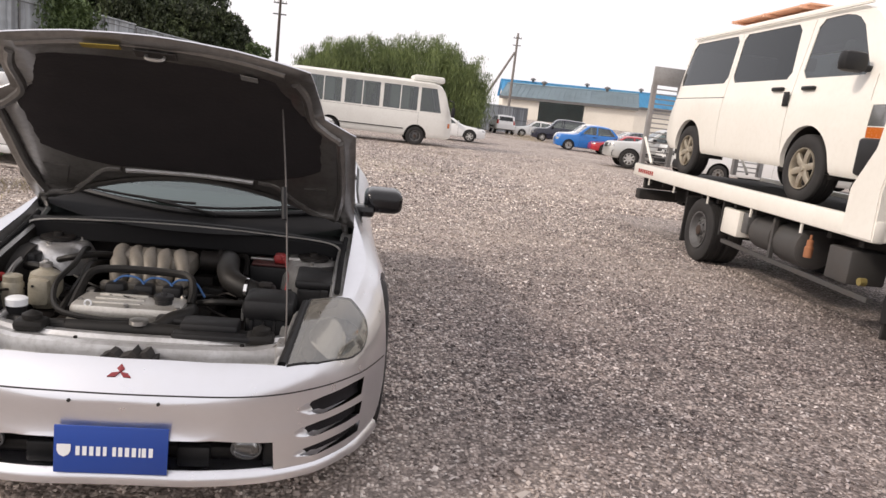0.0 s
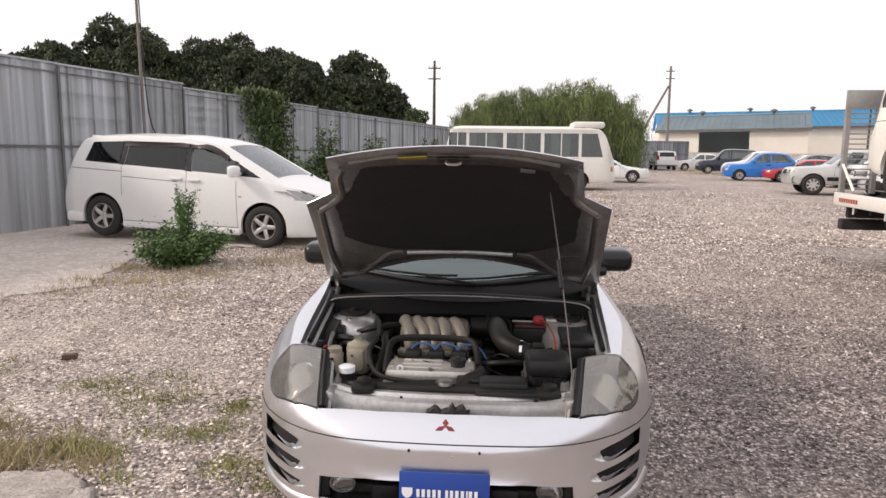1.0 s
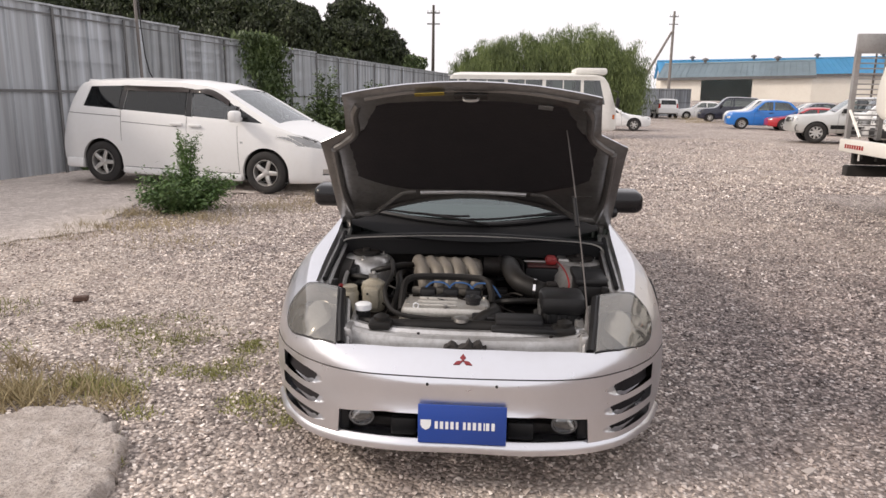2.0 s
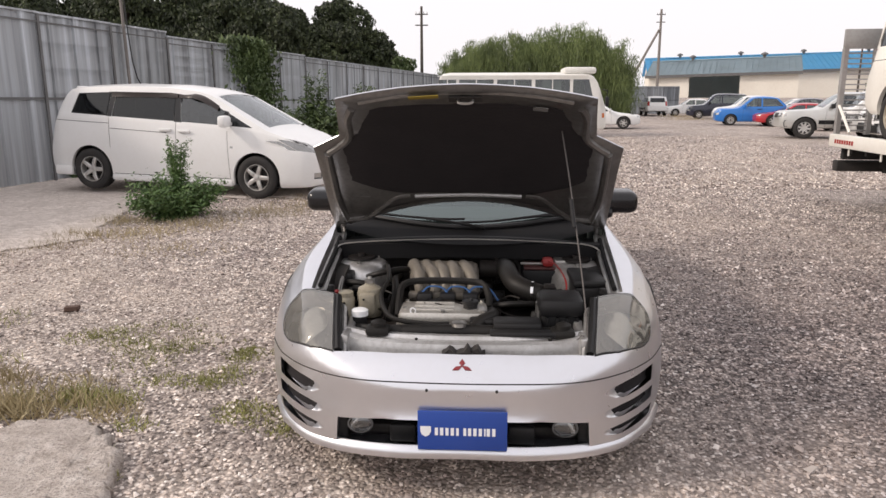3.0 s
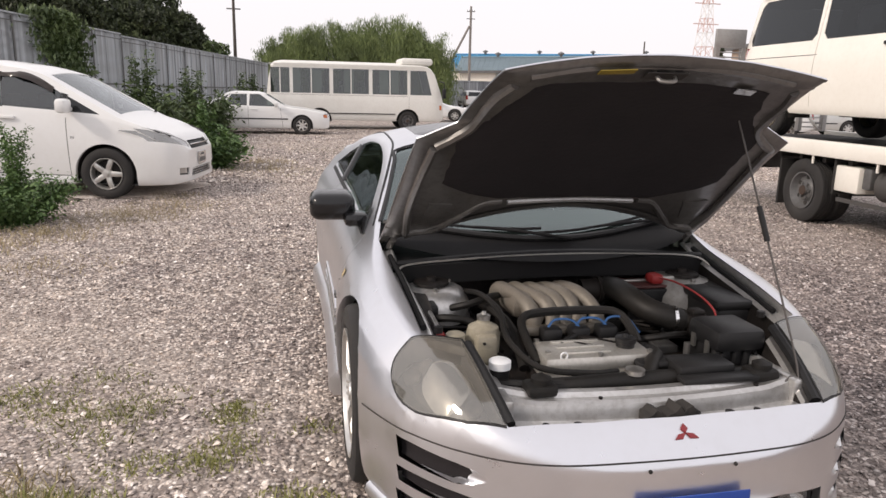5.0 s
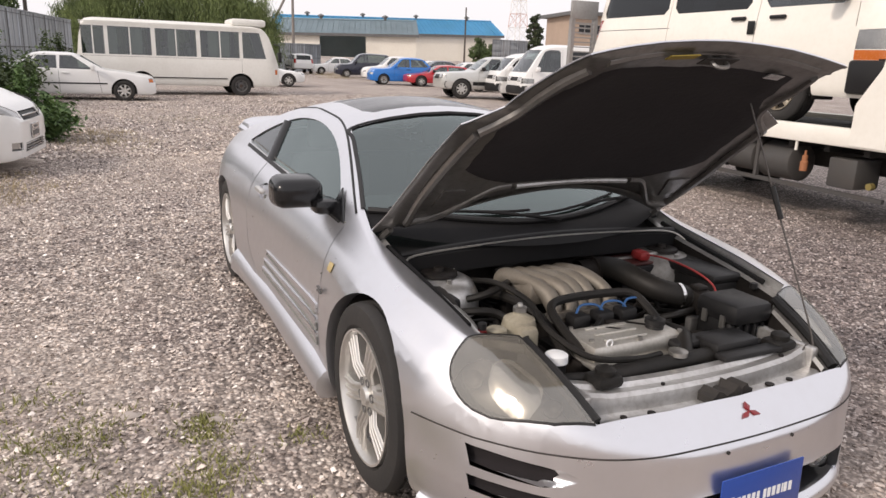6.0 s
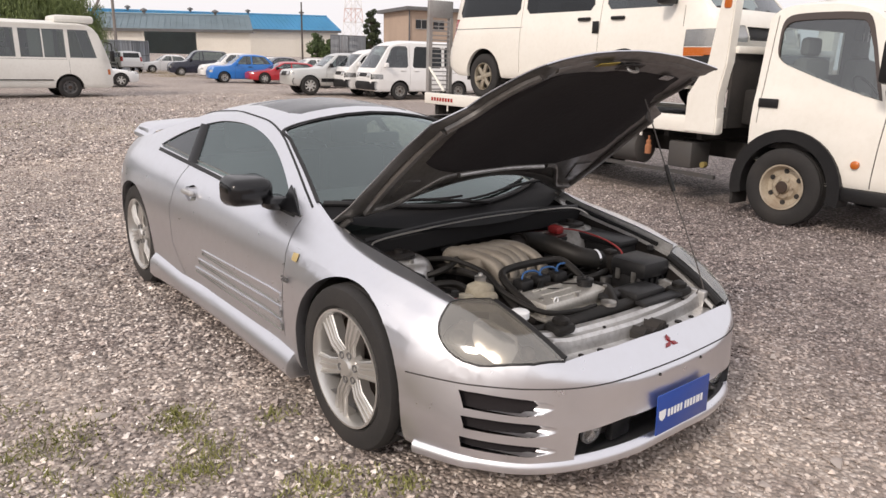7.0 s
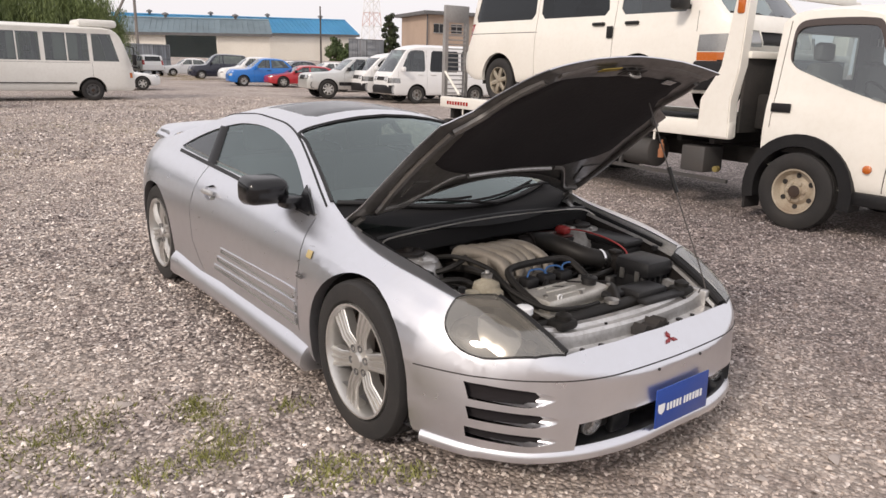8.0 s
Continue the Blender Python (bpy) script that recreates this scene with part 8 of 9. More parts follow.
def engine_bay(c):
    def P(name, bm, mat, parent=c, label="", smooth=40):
        return link(name, bm, M[mat], parent, label, smooth)

    def pipe(name, pts, r, mat="hose", seg=8, n=5, parent=c, ribs=0.0):
        b = bmesh.new()
        q = bend(pts, n)
        rr = [r * (1 + (ribs if i % 2 else 0)) for i in range(len(q))] if ribs else r
        tube(b, q, rr, seg)
        return P(name, b, mat, parent)

    # tub
    for s in (-1, 1):
        b = bmesh.new()
        rows = []
        for y in np.linspace(-0.74, 0.32, 14):
            xo = float(np.interp(y, [-0.74, -0.475, -0.42, 0.0, 0.33], [0.49, 0.535, 0.645, 0.665, 0.683]))
            z = skin_z(xo, y)
            prof = [(xo + 0.006, z - 0.006), (xo, z - 0.036), (xo - 0.022, z - 0.040), (xo - 0.040, z - 0.030), (xo - 0.050, z - 0.042), (xo - 0.062, z - 0.12), (xo - 0.085, 0.24)]
            rows.append([b.verts.new((s * x, y, zz)) for x, zz in prof])
        lower = bmesh.new()
        low_rows = [[lower.verts.new(v.co) for v in r[4:]] for r in rows]
        for p, q in zip(low_rows, low_rows[1:]):
            for j in range(2):
                lower.faces.new((p[j], p[j + 1], q[j + 1], q[j]))
        for p, q in zip(rows, rows[1:]):
            for j in range(4):
                b.faces.new((p[j], p[j + 1], q[j + 1], q[j]))
        for r in rows:
            for v in r[5:]:
                b.verts.remove(v)
        bmesh.ops.recalc_face_normals(b, faces=b.faces)
        bmesh.ops.recalc_face_normals(lower, faces=lower.faces)
        P("wing_flange", b, "bay_paint")
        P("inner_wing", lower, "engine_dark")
        pipe("bay_seal", [(s * 0.628, -0.33, skin_z(0.63, -0.33) - 0.028), (s * 0.64, 0.0, skin_z(0.64, 0.0) - 0.028), (s * 0.655, 0.25, skin_z(0.655, 0.25) - 0.03)], 0.011, "matt_black")
        t = bmesh.new()
        lathe(t, [(0.0, 0.15), (0.06, 0.145), (0.10, 0.125), (0.115, 0.10), (0.115, 0.085), (0.118, 0.08), (0.12, 0.05), (0.128, 0.048), (0.130, 0.0)], 24, pose(s * 0.52, 0.10, 0.570, 0, -90, 0))
        tw = P("strut_tower", t, "bay_paint" if s < 0 else "bay_dust")
        tc = bmesh.new()
        lathe(tc, [(0.0, 0.068), (0.010, 0.066), (0.014, 0.05), (0.012, 0.02), (0.026, 0.018), (0.026, 0)], 20, pose(s * 0.52, 0.10, 0.694, 0, -90, 0))
        P("strut_cap", tc, "engine_dark", tw)
        for k in range(3):
            a = 2.1 * k + 0.5
            nut = bmesh.new()
            lathe(nut, [(0.0, 0.009), (0.016, 0.009), (0.018, 0.0)], 6, pose(s * 0.52 + 0.09 * math.cos(a), 0.10 + 0.09 * math.sin(a), 0.682, 0, -90, 0))
            P("strut_nut", nut, "steel", tw)
    P("bay_floor", boxes(((-0.62, -0.70, 0.20), (0.62, 0.30, 0.22))), "dark", smooth=0)
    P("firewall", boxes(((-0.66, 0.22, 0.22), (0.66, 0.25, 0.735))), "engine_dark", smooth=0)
    cw = bmesh.new()
    rows = []
    for x in np.linspace(-0.66, 0.66, 23):
        zt = 0.754 + 0.018 * (1 - (x / 0.66) ** 2)
        rows.append([cw.verts.new((x, y, z)) for y, z in ((0.137, zt - 0.08), (0.132, zt - 0.005), (0.147, zt), (0.17, zt - 0.012), (0.20, zt - 0.03), (0.36, zt - 0.005))])
    for p, q in zip(rows, rows[1:]):
        for j in range(5):
            cw.faces.new((p[j], p[j + 1], q[j + 1], q[j]))
    bmesh.ops.recalc_face_normals(cw, faces=cw.faces)
    P("cowl_tray", cw, "matt_black")
    pipe("cowl_weatherstrip", [(-0.645, 0.095, 0.734), (-0.60, 0.133, 0.760), (-0.3, 0.140, 0.778), (0, 0.143, 0.784), (0.3, 0.140, 0.778), (0.58, 0.138, 0.762), (0.645, 0.08, 0.727)], 0.004, "steel")
    pipe("cowl_rubber", [(-0.64, 0.168, 0.757), (-0.3, 0.173, 0.777), (0, 0.178, 0.784), (0.3, 0.173, 0.777), (0.64, 0.168, 0.757)], 0.012, "black")
    def foot(x, off):
        y = 0.275 + 0.50 * x * x + off
        return Vector((x, y, skin_z(x, y) + 0.006))

    for x0, x1 in ((-0.58, -0.02), (-0.06, 0.50)):
        w = bmesh.new()
        tube(w, [foot(x, -0.005 + 0.03 * (x - x0) / (x1 - x0)) for x in np.linspace(x0, x1, 14)], 0.006, 6)
        wa = P("wiper", w, "matt_black")
        arm = bmesh.new()
        tube(arm, [foot(x, -0.06 + 0.06 * k) + Vector((0, 0, 0.008 + 0.012 * math.sin(k * 3.1))) for k, x in zip(np.linspace(0, 1, 8), np.linspace(x1 + 0.10, (x0 + x1) / 2, 8))], [0.011] + [0.007] * 6 + [0.004], 6)
        P("wiper_arm", arm, "matt_black", wa)
    # radiator support
    rs = bmesh.new()
    rows = []
    for x in np.linspace(-0.485, 0.485, 25):
        k = abs(x) / 0.485
        up = 0.02 * max(0, k - 0.75) / 0.25
        bow = 0.05 * k * k
        prof = [(-0.785 + bow, 0.505), (-0.765 + bow, 0.512), (-0.725 + bow, 0.508), (-0.715 + bow, 0.548 + up), (-0.700 + bow, 0.556 + up), (-0.665 + bow, 0.550 + up), (-0.655 + bow, 0.562 + up), (-0.625 + bow, 0.560 + up), (-0.615 + bow, 0.545 + up), (-0.61 + bow, 0.45)]
        rows.append([rs.verts.new((x, y, z)) for y, z in prof])
    for p, q in zip(rows, rows[1:]):
        for j in range(len(p) - 1):
            rs.faces.new((p[j], p[j + 1], q[j + 1], q[j]))
    bmesh.ops.recalc_face_normals(rs, faces=rs.faces)
    sup = P("radiator_support", rs, "bay_paint", smooth=30)
    for x, y, r in ((-0.27, -0.745, 0.012), (0.20, -0.742, 0.014), (0.29, -0.74, 0.010), (-0.36, -0.735, 0.010), (-0.18, -0.685, 0.006), (0.33, -0.67, 0.008)):
        h = bmesh.new()
        lathe(h, [(0, 0), (0, r), (0.006, r), (0.006, 0)], 10, pose(x, y, 0.511 if y < -0.70 else 0.556, 0, -90, 0))
        P("panel_bolt", h, "engine_dark", sup)
    la = bmesh.new()
    rng = random.Random(8)
    pts = [(-0.078 + k * 0.0135, -0.782 + rng.random() * 0.008, -0.708 - rng.random() * 0.016, 0.532 + rng.random() * 0.03) for k in range(13)]
    rows = [[la.verts.new(q) for q in ((x, y0, 0.50), (x, y0, z), (x, y1, z - 0.004), (x, y1, 0.50))] for x, y0, y1, z in pts]
    for p, q in zip(rows, rows[1:]):
        for j in range(4):
            la.faces.new((p[j], p[(j + 1) % 4], q[(j + 1) % 4], q[j]))
    la.faces.new(rows[0]); la.faces.new(rows[-1])
    bmesh.ops.recalc_face_normals(la, faces=la.faces)
    P("bonnet_lock", la, "dark", sup, smooth=0)
    for s, x in ((-1, -0.335), (1, 0.385)):
        b = bmesh.new()
        box(b, (x - 0.05, -0.655, 0.55), (x + 0.045, -0.575, 0.59), None, 0.018)
        lathe(b, [(0, 0.03), (0.015, 0.03), (0.02, 0.02), (0.03, 0.0)], 14, pose(x, -0.615, 0.588, 0, -90, 0))
        P("radiator_mount", b, "hose")
    pipe("radiator_tank", [(-0.33, -0.565, 0.545), (0, -0.575, 0.555), (0.36, -0.565, 0.545)], 0.028, "hose", 10)
    fins = bmesh.new()
    for k in range(40):
        x = -0.33 + k * 0.017
        box(fins, (x, -0.585, 0.26), (x + 0.006, -0.555, 0.53))
    P("radiator_core", fins, "engine_dark", smooth=0)
    for x in (-0.16, 0.18):
        f = bmesh.new()
        lathe(f, [(0, 0.15), (0.05, 0.15), (0.05, 0.14), (0.0, 0.14)], 24, pose(x, -0.53, 0.40, 0, 0, 90))
        for k in range(5):
            a = k * 1.2566
            box(f, (-0.025, -0.01, 0.02), (0.025, 0.005, 0.135), pose(x, -0.52, 0.40) @ Matrix.Rotation(a, 4, "Y") @ pose(0, 0, 0, 0, 0, 25))
        P("cooling_fan", f, "black")
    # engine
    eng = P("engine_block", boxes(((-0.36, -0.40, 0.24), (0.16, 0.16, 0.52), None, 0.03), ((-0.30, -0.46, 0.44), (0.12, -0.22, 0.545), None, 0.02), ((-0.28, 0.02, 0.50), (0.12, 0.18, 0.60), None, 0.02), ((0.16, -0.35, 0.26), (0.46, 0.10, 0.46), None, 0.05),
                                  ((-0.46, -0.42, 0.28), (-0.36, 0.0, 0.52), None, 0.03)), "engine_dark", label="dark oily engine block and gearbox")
    vc = bmesh.new()
    box(vc, (-0.275, -0.49, 0.54), (0.095, -0.318, 0.606), None, 0.022)
    for y in (-0.455, -0.405, -0.355):
        box(vc, (-0.21, y - 0.006, 0.603), (-0.045, y + 0.006, 0.611), None, 0.003)
    box(vc, (-0.285, -0.50, 0.535), (0.105, -0.312, 0.548), None, 0.004)
    cov = P("valve_cover", vc, "valve_cover", label="dull silver ribbed valve cover")
    for x, y in ((-0.25, -0.44), (-0.25, -0.33), (0.07, -0.33), (-0.09, -0.478), (0.08, -0.475)):
        b = bmesh.new()
        lathe(b, [(0, 0.009), (0.012, 0.009), (0.012, 0.0)], 6, pose(x, y, 0.60, 0, -90, 0))
        P("cover_bolt", b, "steel", cov)
    oc = bmesh.new()
    lathe(oc, [(0, 0.030), (0.018, 0.030), (0.02, 0.034), (0.034, 0.034), (0.036, 0.028), (0.036, 0.012), (0.044, 0.010), (0.044, 0)], 20, pose(0.022, -0.42, 0.602, 0, -90, 0))
    P("oil_filler_cap", oc, "black", cov)
    # coils and blue leads
    co = bmesh.new()
    for k in range(3):
        box(co, (-0.215 + k * 0.10, -0.305, 0.58), (-0.145 + k * 0.10, -0.245, 0.632), None, 0.012)
        P("ignition_coil", co, "black")
        co = bmesh.new()
    co.free()
    for k in range(3):
        x = -0.19 + 0.1 * k
        pipe("ignition_lead", [(x, -0.275, 0.63), (x + 0.03, -0.262, 0.652), (x + 0.09, -0.272, 0.648), (x + 0.13, -0.29, 0.60)], 0.0042, "blue_wire", 6)
    # intake manifold: plenum with six curved runners
    mf = bmesh.new()
    box(mf, (-0.265, -0.11, 0.60), (0.055, 0.10, 0.692), None, 0.035)
    man = P("intake_manifold", mf, "cast", label="aged alloy intake manifold with curved runners")
    for k in range(5):
        x = -0.236 + 0.058 * k
        sw = 0.012 * math.sin(k * 1.7)
        b = bmesh.new()
        q = bend([(x - 0.030, 0.095, 0.636), (x - 0.022, 0.075, 0.668), (x - 0.006, -0.02, 0.680), (x + 0.010 + sw * 0.5, -0.085, 0.676), (x + 0.024 + sw, -0.135, 0.658), (x + 0.030 + sw, -0.168, 0.626), (x + 0.030, -0.178, 0.59)], 5)
        tube(b, q, [0.0285 + 0.0035 * math.sin(i * 0.35 + k) for i in range(len(q))], 12)
        P("runner", b, "cast", man)
        if k < 4:
            bulb = bmesh.new()
            bmesh.ops.create_icosphere(bulb, subdivisions=2, radius=0.024, matrix=Matrix.Translation((x + 0.048 + sw, -0.165, 0.628)) @ Matrix.Diagonal((0.9, 0.8, 1.15, 1)))
            P("runner_boss", bulb, "cast", man)
    P("manifold_flange", boxes(((-0.26, -0.215, 0.575), (0.06, -0.180, 0.612), None, 0.01)), "cast", man)
    tb = bmesh.new()
    lathe(tb, [(0, 0.045), (0.07, 0.045), (0.07, 0.055), (0.085, 0.055)], 20, pose(0.06, 0.06, 0.655))
    P("throttle_body", tb, "engine_dark", man)
    # intake hose, meter, air box and snorkel
    hose = pipe("intake_hose", [(0.13, 0.065, 0.652), (0.17, 0.045, 0.668), (0.185, -0.03, 0.676), (0.195, -0.12, 0.668), (0.225, -0.20, 0.648), (0.29, -0.245, 0.63), (0.325, -0.25, 0.62)], 0.042, "hose", 16, 8, ribs=0.05)
    cl = bmesh.new()
    lathe(cl, [(0, 0.046), (0.012, 0.046)], 20, pose(0.285, -0.245, 0.631, 0, 0, -10))
    P("hose_clamp", cl, "chrome", hose)
    P("air_meter", boxes(((0.325, -0.32, 0.565), (0.395, -0.22, 0.655), None, 0.012), ((0.335, -0.30, 0.652), (0.385, -0.25, 0.672), None, 0.008)), "engine_dark")
    ab = bmesh.new()
    box(ab, (0.310, -0.48, 0.42), (0.475, -0.325, 0.600), None, 0.02)
    box(ab, (0.300, -0.505, 0.590), (0.484, -0.318, 0.668), pose(0, 0, 0), 0.026)
    for x in (0.33, 0.37, 0.41, 0.45):
        box(ab, (x, -0.492, 0.47), (x + 0.012, -0.478, 0.59), None, 0.004)
    air = P("air_cleaner_box", ab, "black", label="dusty black plastic air cleaner box")
    P("warning_label", boxes(((0.425, -0.45, 0.665), (0.458, -0.42, 0.667))), "red_plastic", air, smooth=0)
    for y in (-0.46, -0.38):
        P("clip", boxes(((0.296, y, 0.575), (0.304, y + 0.02, 0.62))), "steel", air, smooth=0)
    sn = bmesh.new()
    box(sn, (0.115, -0.605, 0.560), (0.305, -0.505, 0.600), pose(0, 0, 0, 0, 0, 0), 0.012)
    box(sn, (0.02, -0.535, 0.566), (0.30, -0.47, 0.590), None, 0.010)
    box(sn, (0.10, -0.655, 0.560), (0.36, -0.605, 0.580), None, 0.008)
    P("air_snorkel", sn, "black")
    pipe("radiator_hose", [(0.03, -0.56, 0.555), (0.07, -0.51, 0.578), (0.11, -0.46, 0.582), (0.115, -0.40, 0.575), (0.10, -0.34, 0.565)], 0.026, "hose", 12)
    nk = bmesh.new()
    lathe(nk, [(0, 0.030), (0.014, 0.030), (0.016, 0.022), (0.022, 0.0)], 16, pose(-0.02, -0.575, 0.578, 0, -90, 0))
    P("radiator_cap", nk, "steel")
    # battery and fuse box
    ba = P("battery", boxes(((0.26, 0.02, 0.48), (0.46, 0.19, 0.660), None, 0.008)), "black", label="black car battery with a red terminal cover")
    P("terminal_bracket", boxes(((0.415, 0.06, 0.672), (0.47, 0.15, 0.70), None, 0.006)), "steel", ba)
    P("battery_top", boxes(((0.268, 0.028, 0.660), (0.452, 0.182, 0.672), None, 0.006)), "battery_lid", ba)
    P("battery_clamp", boxes(((0.255, 0.09, 0.672), (0.465, 0.11, 0.682), None, 0.003)), "steel", ba)
    P("terminal_cover", boxes(((0.355, 0.035, 0.672), (0.41, 0.105, 0.712), pose(0, 0, 0), 0.016)), "red_plastic", ba)
    pipe("battery_lead", [(0.385, 0.05, 0.70), (0.41, -0.05, 0.705), (0.43, -0.18, 0.69), (0.435, -0.27, 0.66), (0.42, -0.31, 0.62)], 0.0038, "red_plastic", 6, parent=ba)
    P("fuse_box", boxes(((0.475, -0.24, 0.54), (0.605, 0.0, 0.650), None, 0.012), ((0.465, -0.245, 0.648), (0.615, 0.012, 0.682), None, 0.012)), "black")
    # reservoirs
    rv = bmesh.new()
    lathe(rv, [(0.0, 0.0), (0.0, 0.045), (0.03, 0.055), (0.10, 0.056), (0.125, 0.05), (0.14, 0.022), (0.15, 0.020)], 20, pose(-0.42, -0.285, 0.525, 0, -90, 0))
    box(rv, (-0.46, -0.36, 0.54), (-0.385, -0.29, 0.64), None, 0.02)
    r1 = P("coolant_bottle", rv, "old_plastic", label="yellowed plastic coolant bottle")
    cp = bmesh.new()
    lathe(cp, [(0, 0.022), (0.014, 0.022), (0.018, 0.01), (0.026, 0.008), (0.026, 0)], 14, pose(-0.42, -0.285, 0.674, 0, -90, 0))
    P("bottle_cap", cp, "steel", r1)
    rv = bmesh.new()
    lathe(rv, [(0.0, 0.0), (0.0, 0.036), (0.09, 0.038), (0.10, 0.03)], 18, pose(-0.520, -0.315, 0.52, 0, -90, 0))
    r2 = P("steering_fluid_bottle", rv, "old_plastic")
    cp = bmesh.new()
    lathe(cp, [(0, 0.032), (0.02, 0.032), (0.024, 0.026), (0.024, 0)], 18, pose(-0.520, -0.315, 0.618, 0, -90, 0))
    P("bottle_cap", cp, "old_plastic", r2)
    wn = bmesh.new()
    lathe(wn, [(0.0, 0.026), (0.12, 0.030), (0.135, 0.032)], 16, pose(-0.427, -0.505, 0.46, 0, -90, 0))
    w0 = P("washer_neck", wn, "black")
    cp = bmesh.new()
    lathe(cp, [(0, 0.034), (0.022, 0.034), (0.026, 0.028), (0.026, 0)], 18, pose(-0.427, -0.505, 0.594, 0, -90, 0))
    P("washer_cap", cp, "plate_white", w0)
    dp = pipe("dipstick", [(-0.21, -0.475, 0.53), (-0.212, -0.48, 0.60)], 0.004, "steel", 6)
    rg = bmesh.new()
    tube(rg, [Vector((-0.212 + 0.011 * math.cos(a), -0.48, 0.608 + 0.011 * math.sin(a))) for a in np.linspace(0, 2 * math.pi, 14)], 0.003, 6, False)
    P("dipstick_ring", rg, "plate_white", dp)
    # hoses and looms
    for pts, r in (([(-0.40, 0.10, 0.66), (-0.37, -0.05, 0.69), (-0.345, -0.22, 0.675), (-0.36, -0.36, 0.63), (-0.30, -0.50, 0.585), (-0.16, -0.545, 0.575), (-0.06, -0.545, 0.575)], 0.010),
                   ([(-0.28, -0.44, 0.57), (-0.285, -0.33, 0.615), (-0.275, -0.25, 0.655), (-0.20, -0.225, 0.668), (0.0, -0.225, 0.668), (0.075, -0.25, 0.66), (0.10, -0.31, 0.62), (0.10, -0.36, 0.59)], 0.015),
                   ([(-0.33, 0.12, 0.60), (-0.33, -0.1, 0.64), (-0.31, -0.25, 0.62), (-0.32, -0.42, 0.55)], 0.016), ([(-0.50, 0.0, 0.62), (-0.42, -0.06, 0.655), (-0.33, -0.03, 0.67), (-0.28, 0.02, 0.66)], 0.013),
                   ([(-0.58, -0.10, 0.62), (-0.50, -0.16, 0.64), (-0.42, -0.18, 0.62), (-0.36, -0.30, 0.56)], 0.014), ([(0.14, 0.15, 0.60), (0.20, 0.17, 0.66), (0.24, 0.10, 0.67), (0.25, 0.0, 0.62)], 0.011),
                   ([(-0.25, 0.17, 0.66), (-0.05, 0.185, 0.69), (0.15, 0.185, 0.68), (0.35, 0.20, 0.66)], 0.012), ([(0.12, -0.30, 0.58), (0.18, -0.34, 0.60), (0.24, -0.33, 0.60), (0.31, -0.30, 0.59)], 0.012),
                   ([(0.20, -0.36, 0.53), (0.22, -0.44, 0.56), (0.20, -0.50, 0.56), (0.12, -0.53, 0.55)], 0.013), ([(-0.46, -0.44, 0.50), (-0.44, -0.53, 0.55), (-0.36, -0.57, 0.56), (-0.25, -0.575, 0.56)], 0.016)):
        pipe("rubber_hose", pts, r)
    rng = random.Random(14)
    for k in range(34):
        x, y, z = rng.uniform(-0.52, 0.5), rng.uniform(-0.5, 0.16), rng.uniform(0.50, 0.62)
        if -0.27 < x < 0.09 and -0.46 < y < -0.31:
            z -= 0.06
        pts = [(x, y, z)]
        for _ in range(3):
            x, y, z = min(0.55, max(-0.56, x + rng.uniform(-0.12, 0.12))), min(0.17, max(-0.52, y + rng.uniform(-0.12, 0.12))), min(0.60, max(0.46, z + rng.uniform(-0.05, 0.05)))
            pts.append((x, y, z))
        pipe("wiring_loom", pts, rng.choice((0.005, 0.007, 0.010)), rng.choice(("hose", "black", "hose", "engine_dark")), 6)
    for k in range(16):
        x, y, z = rng.uniform(-0.55, 0.52), rng.uniform(-0.48, 0.15), rng.uniform(0.44, 0.57)
        P("engine_fitting", boxes(((x, y, z - 0.05), (x + rng.uniform(0.03, 0.09), y + rng.uniform(0.03, 0.08), z + rng.uniform(0, 0.02)), None, 0.008)), rng.choice(("engine_dark", "hose", "cast", "black", "grey_metal")))
    pipe("coolant_pipe", [(-0.60, 0.02, 0.66), (-0.575, -0.08, 0.655), (-0.565, -0.20, 0.640), (-0.56, -0.27, 0.615)], 0.010, "steel", 10)
    pipe("service_port_cap", [(-0.565, -0.29, 0.63), (-0.563, -0.315, 0.625)], 0.013, "red_plastic", 8)
    pipe("brake_pipe", [(-0.36, 0.17, 0.70), (-0.2, 0.20, 0.71), (0.1, 0.205, 0.71), (0.38, 0.20, 0.70)], 0.006, "steel", 6)
    P("relay_box", boxes(((-0.60, -0.10, 0.60), (-0.53, 0.0, 0.665), None, 0.01)), "black")
    for s in (-1, 1):
        P("lamp_carrier", boxes(((s * 0.44, -0.70, 0.48), (s * 0.478, -0.42, 0.575), None, 0.01)), "bay_paint")
        b = bmesh.new()
        lathe(b, [(0, 0.014), (0.02, 0.014), (0.024, 0.0)], 10, pose(s * 0.58, -0.33, skin_z(0.58, -0.33) - 0.05, 0, -90, 0))
        P("rubber_stop", b, "black")


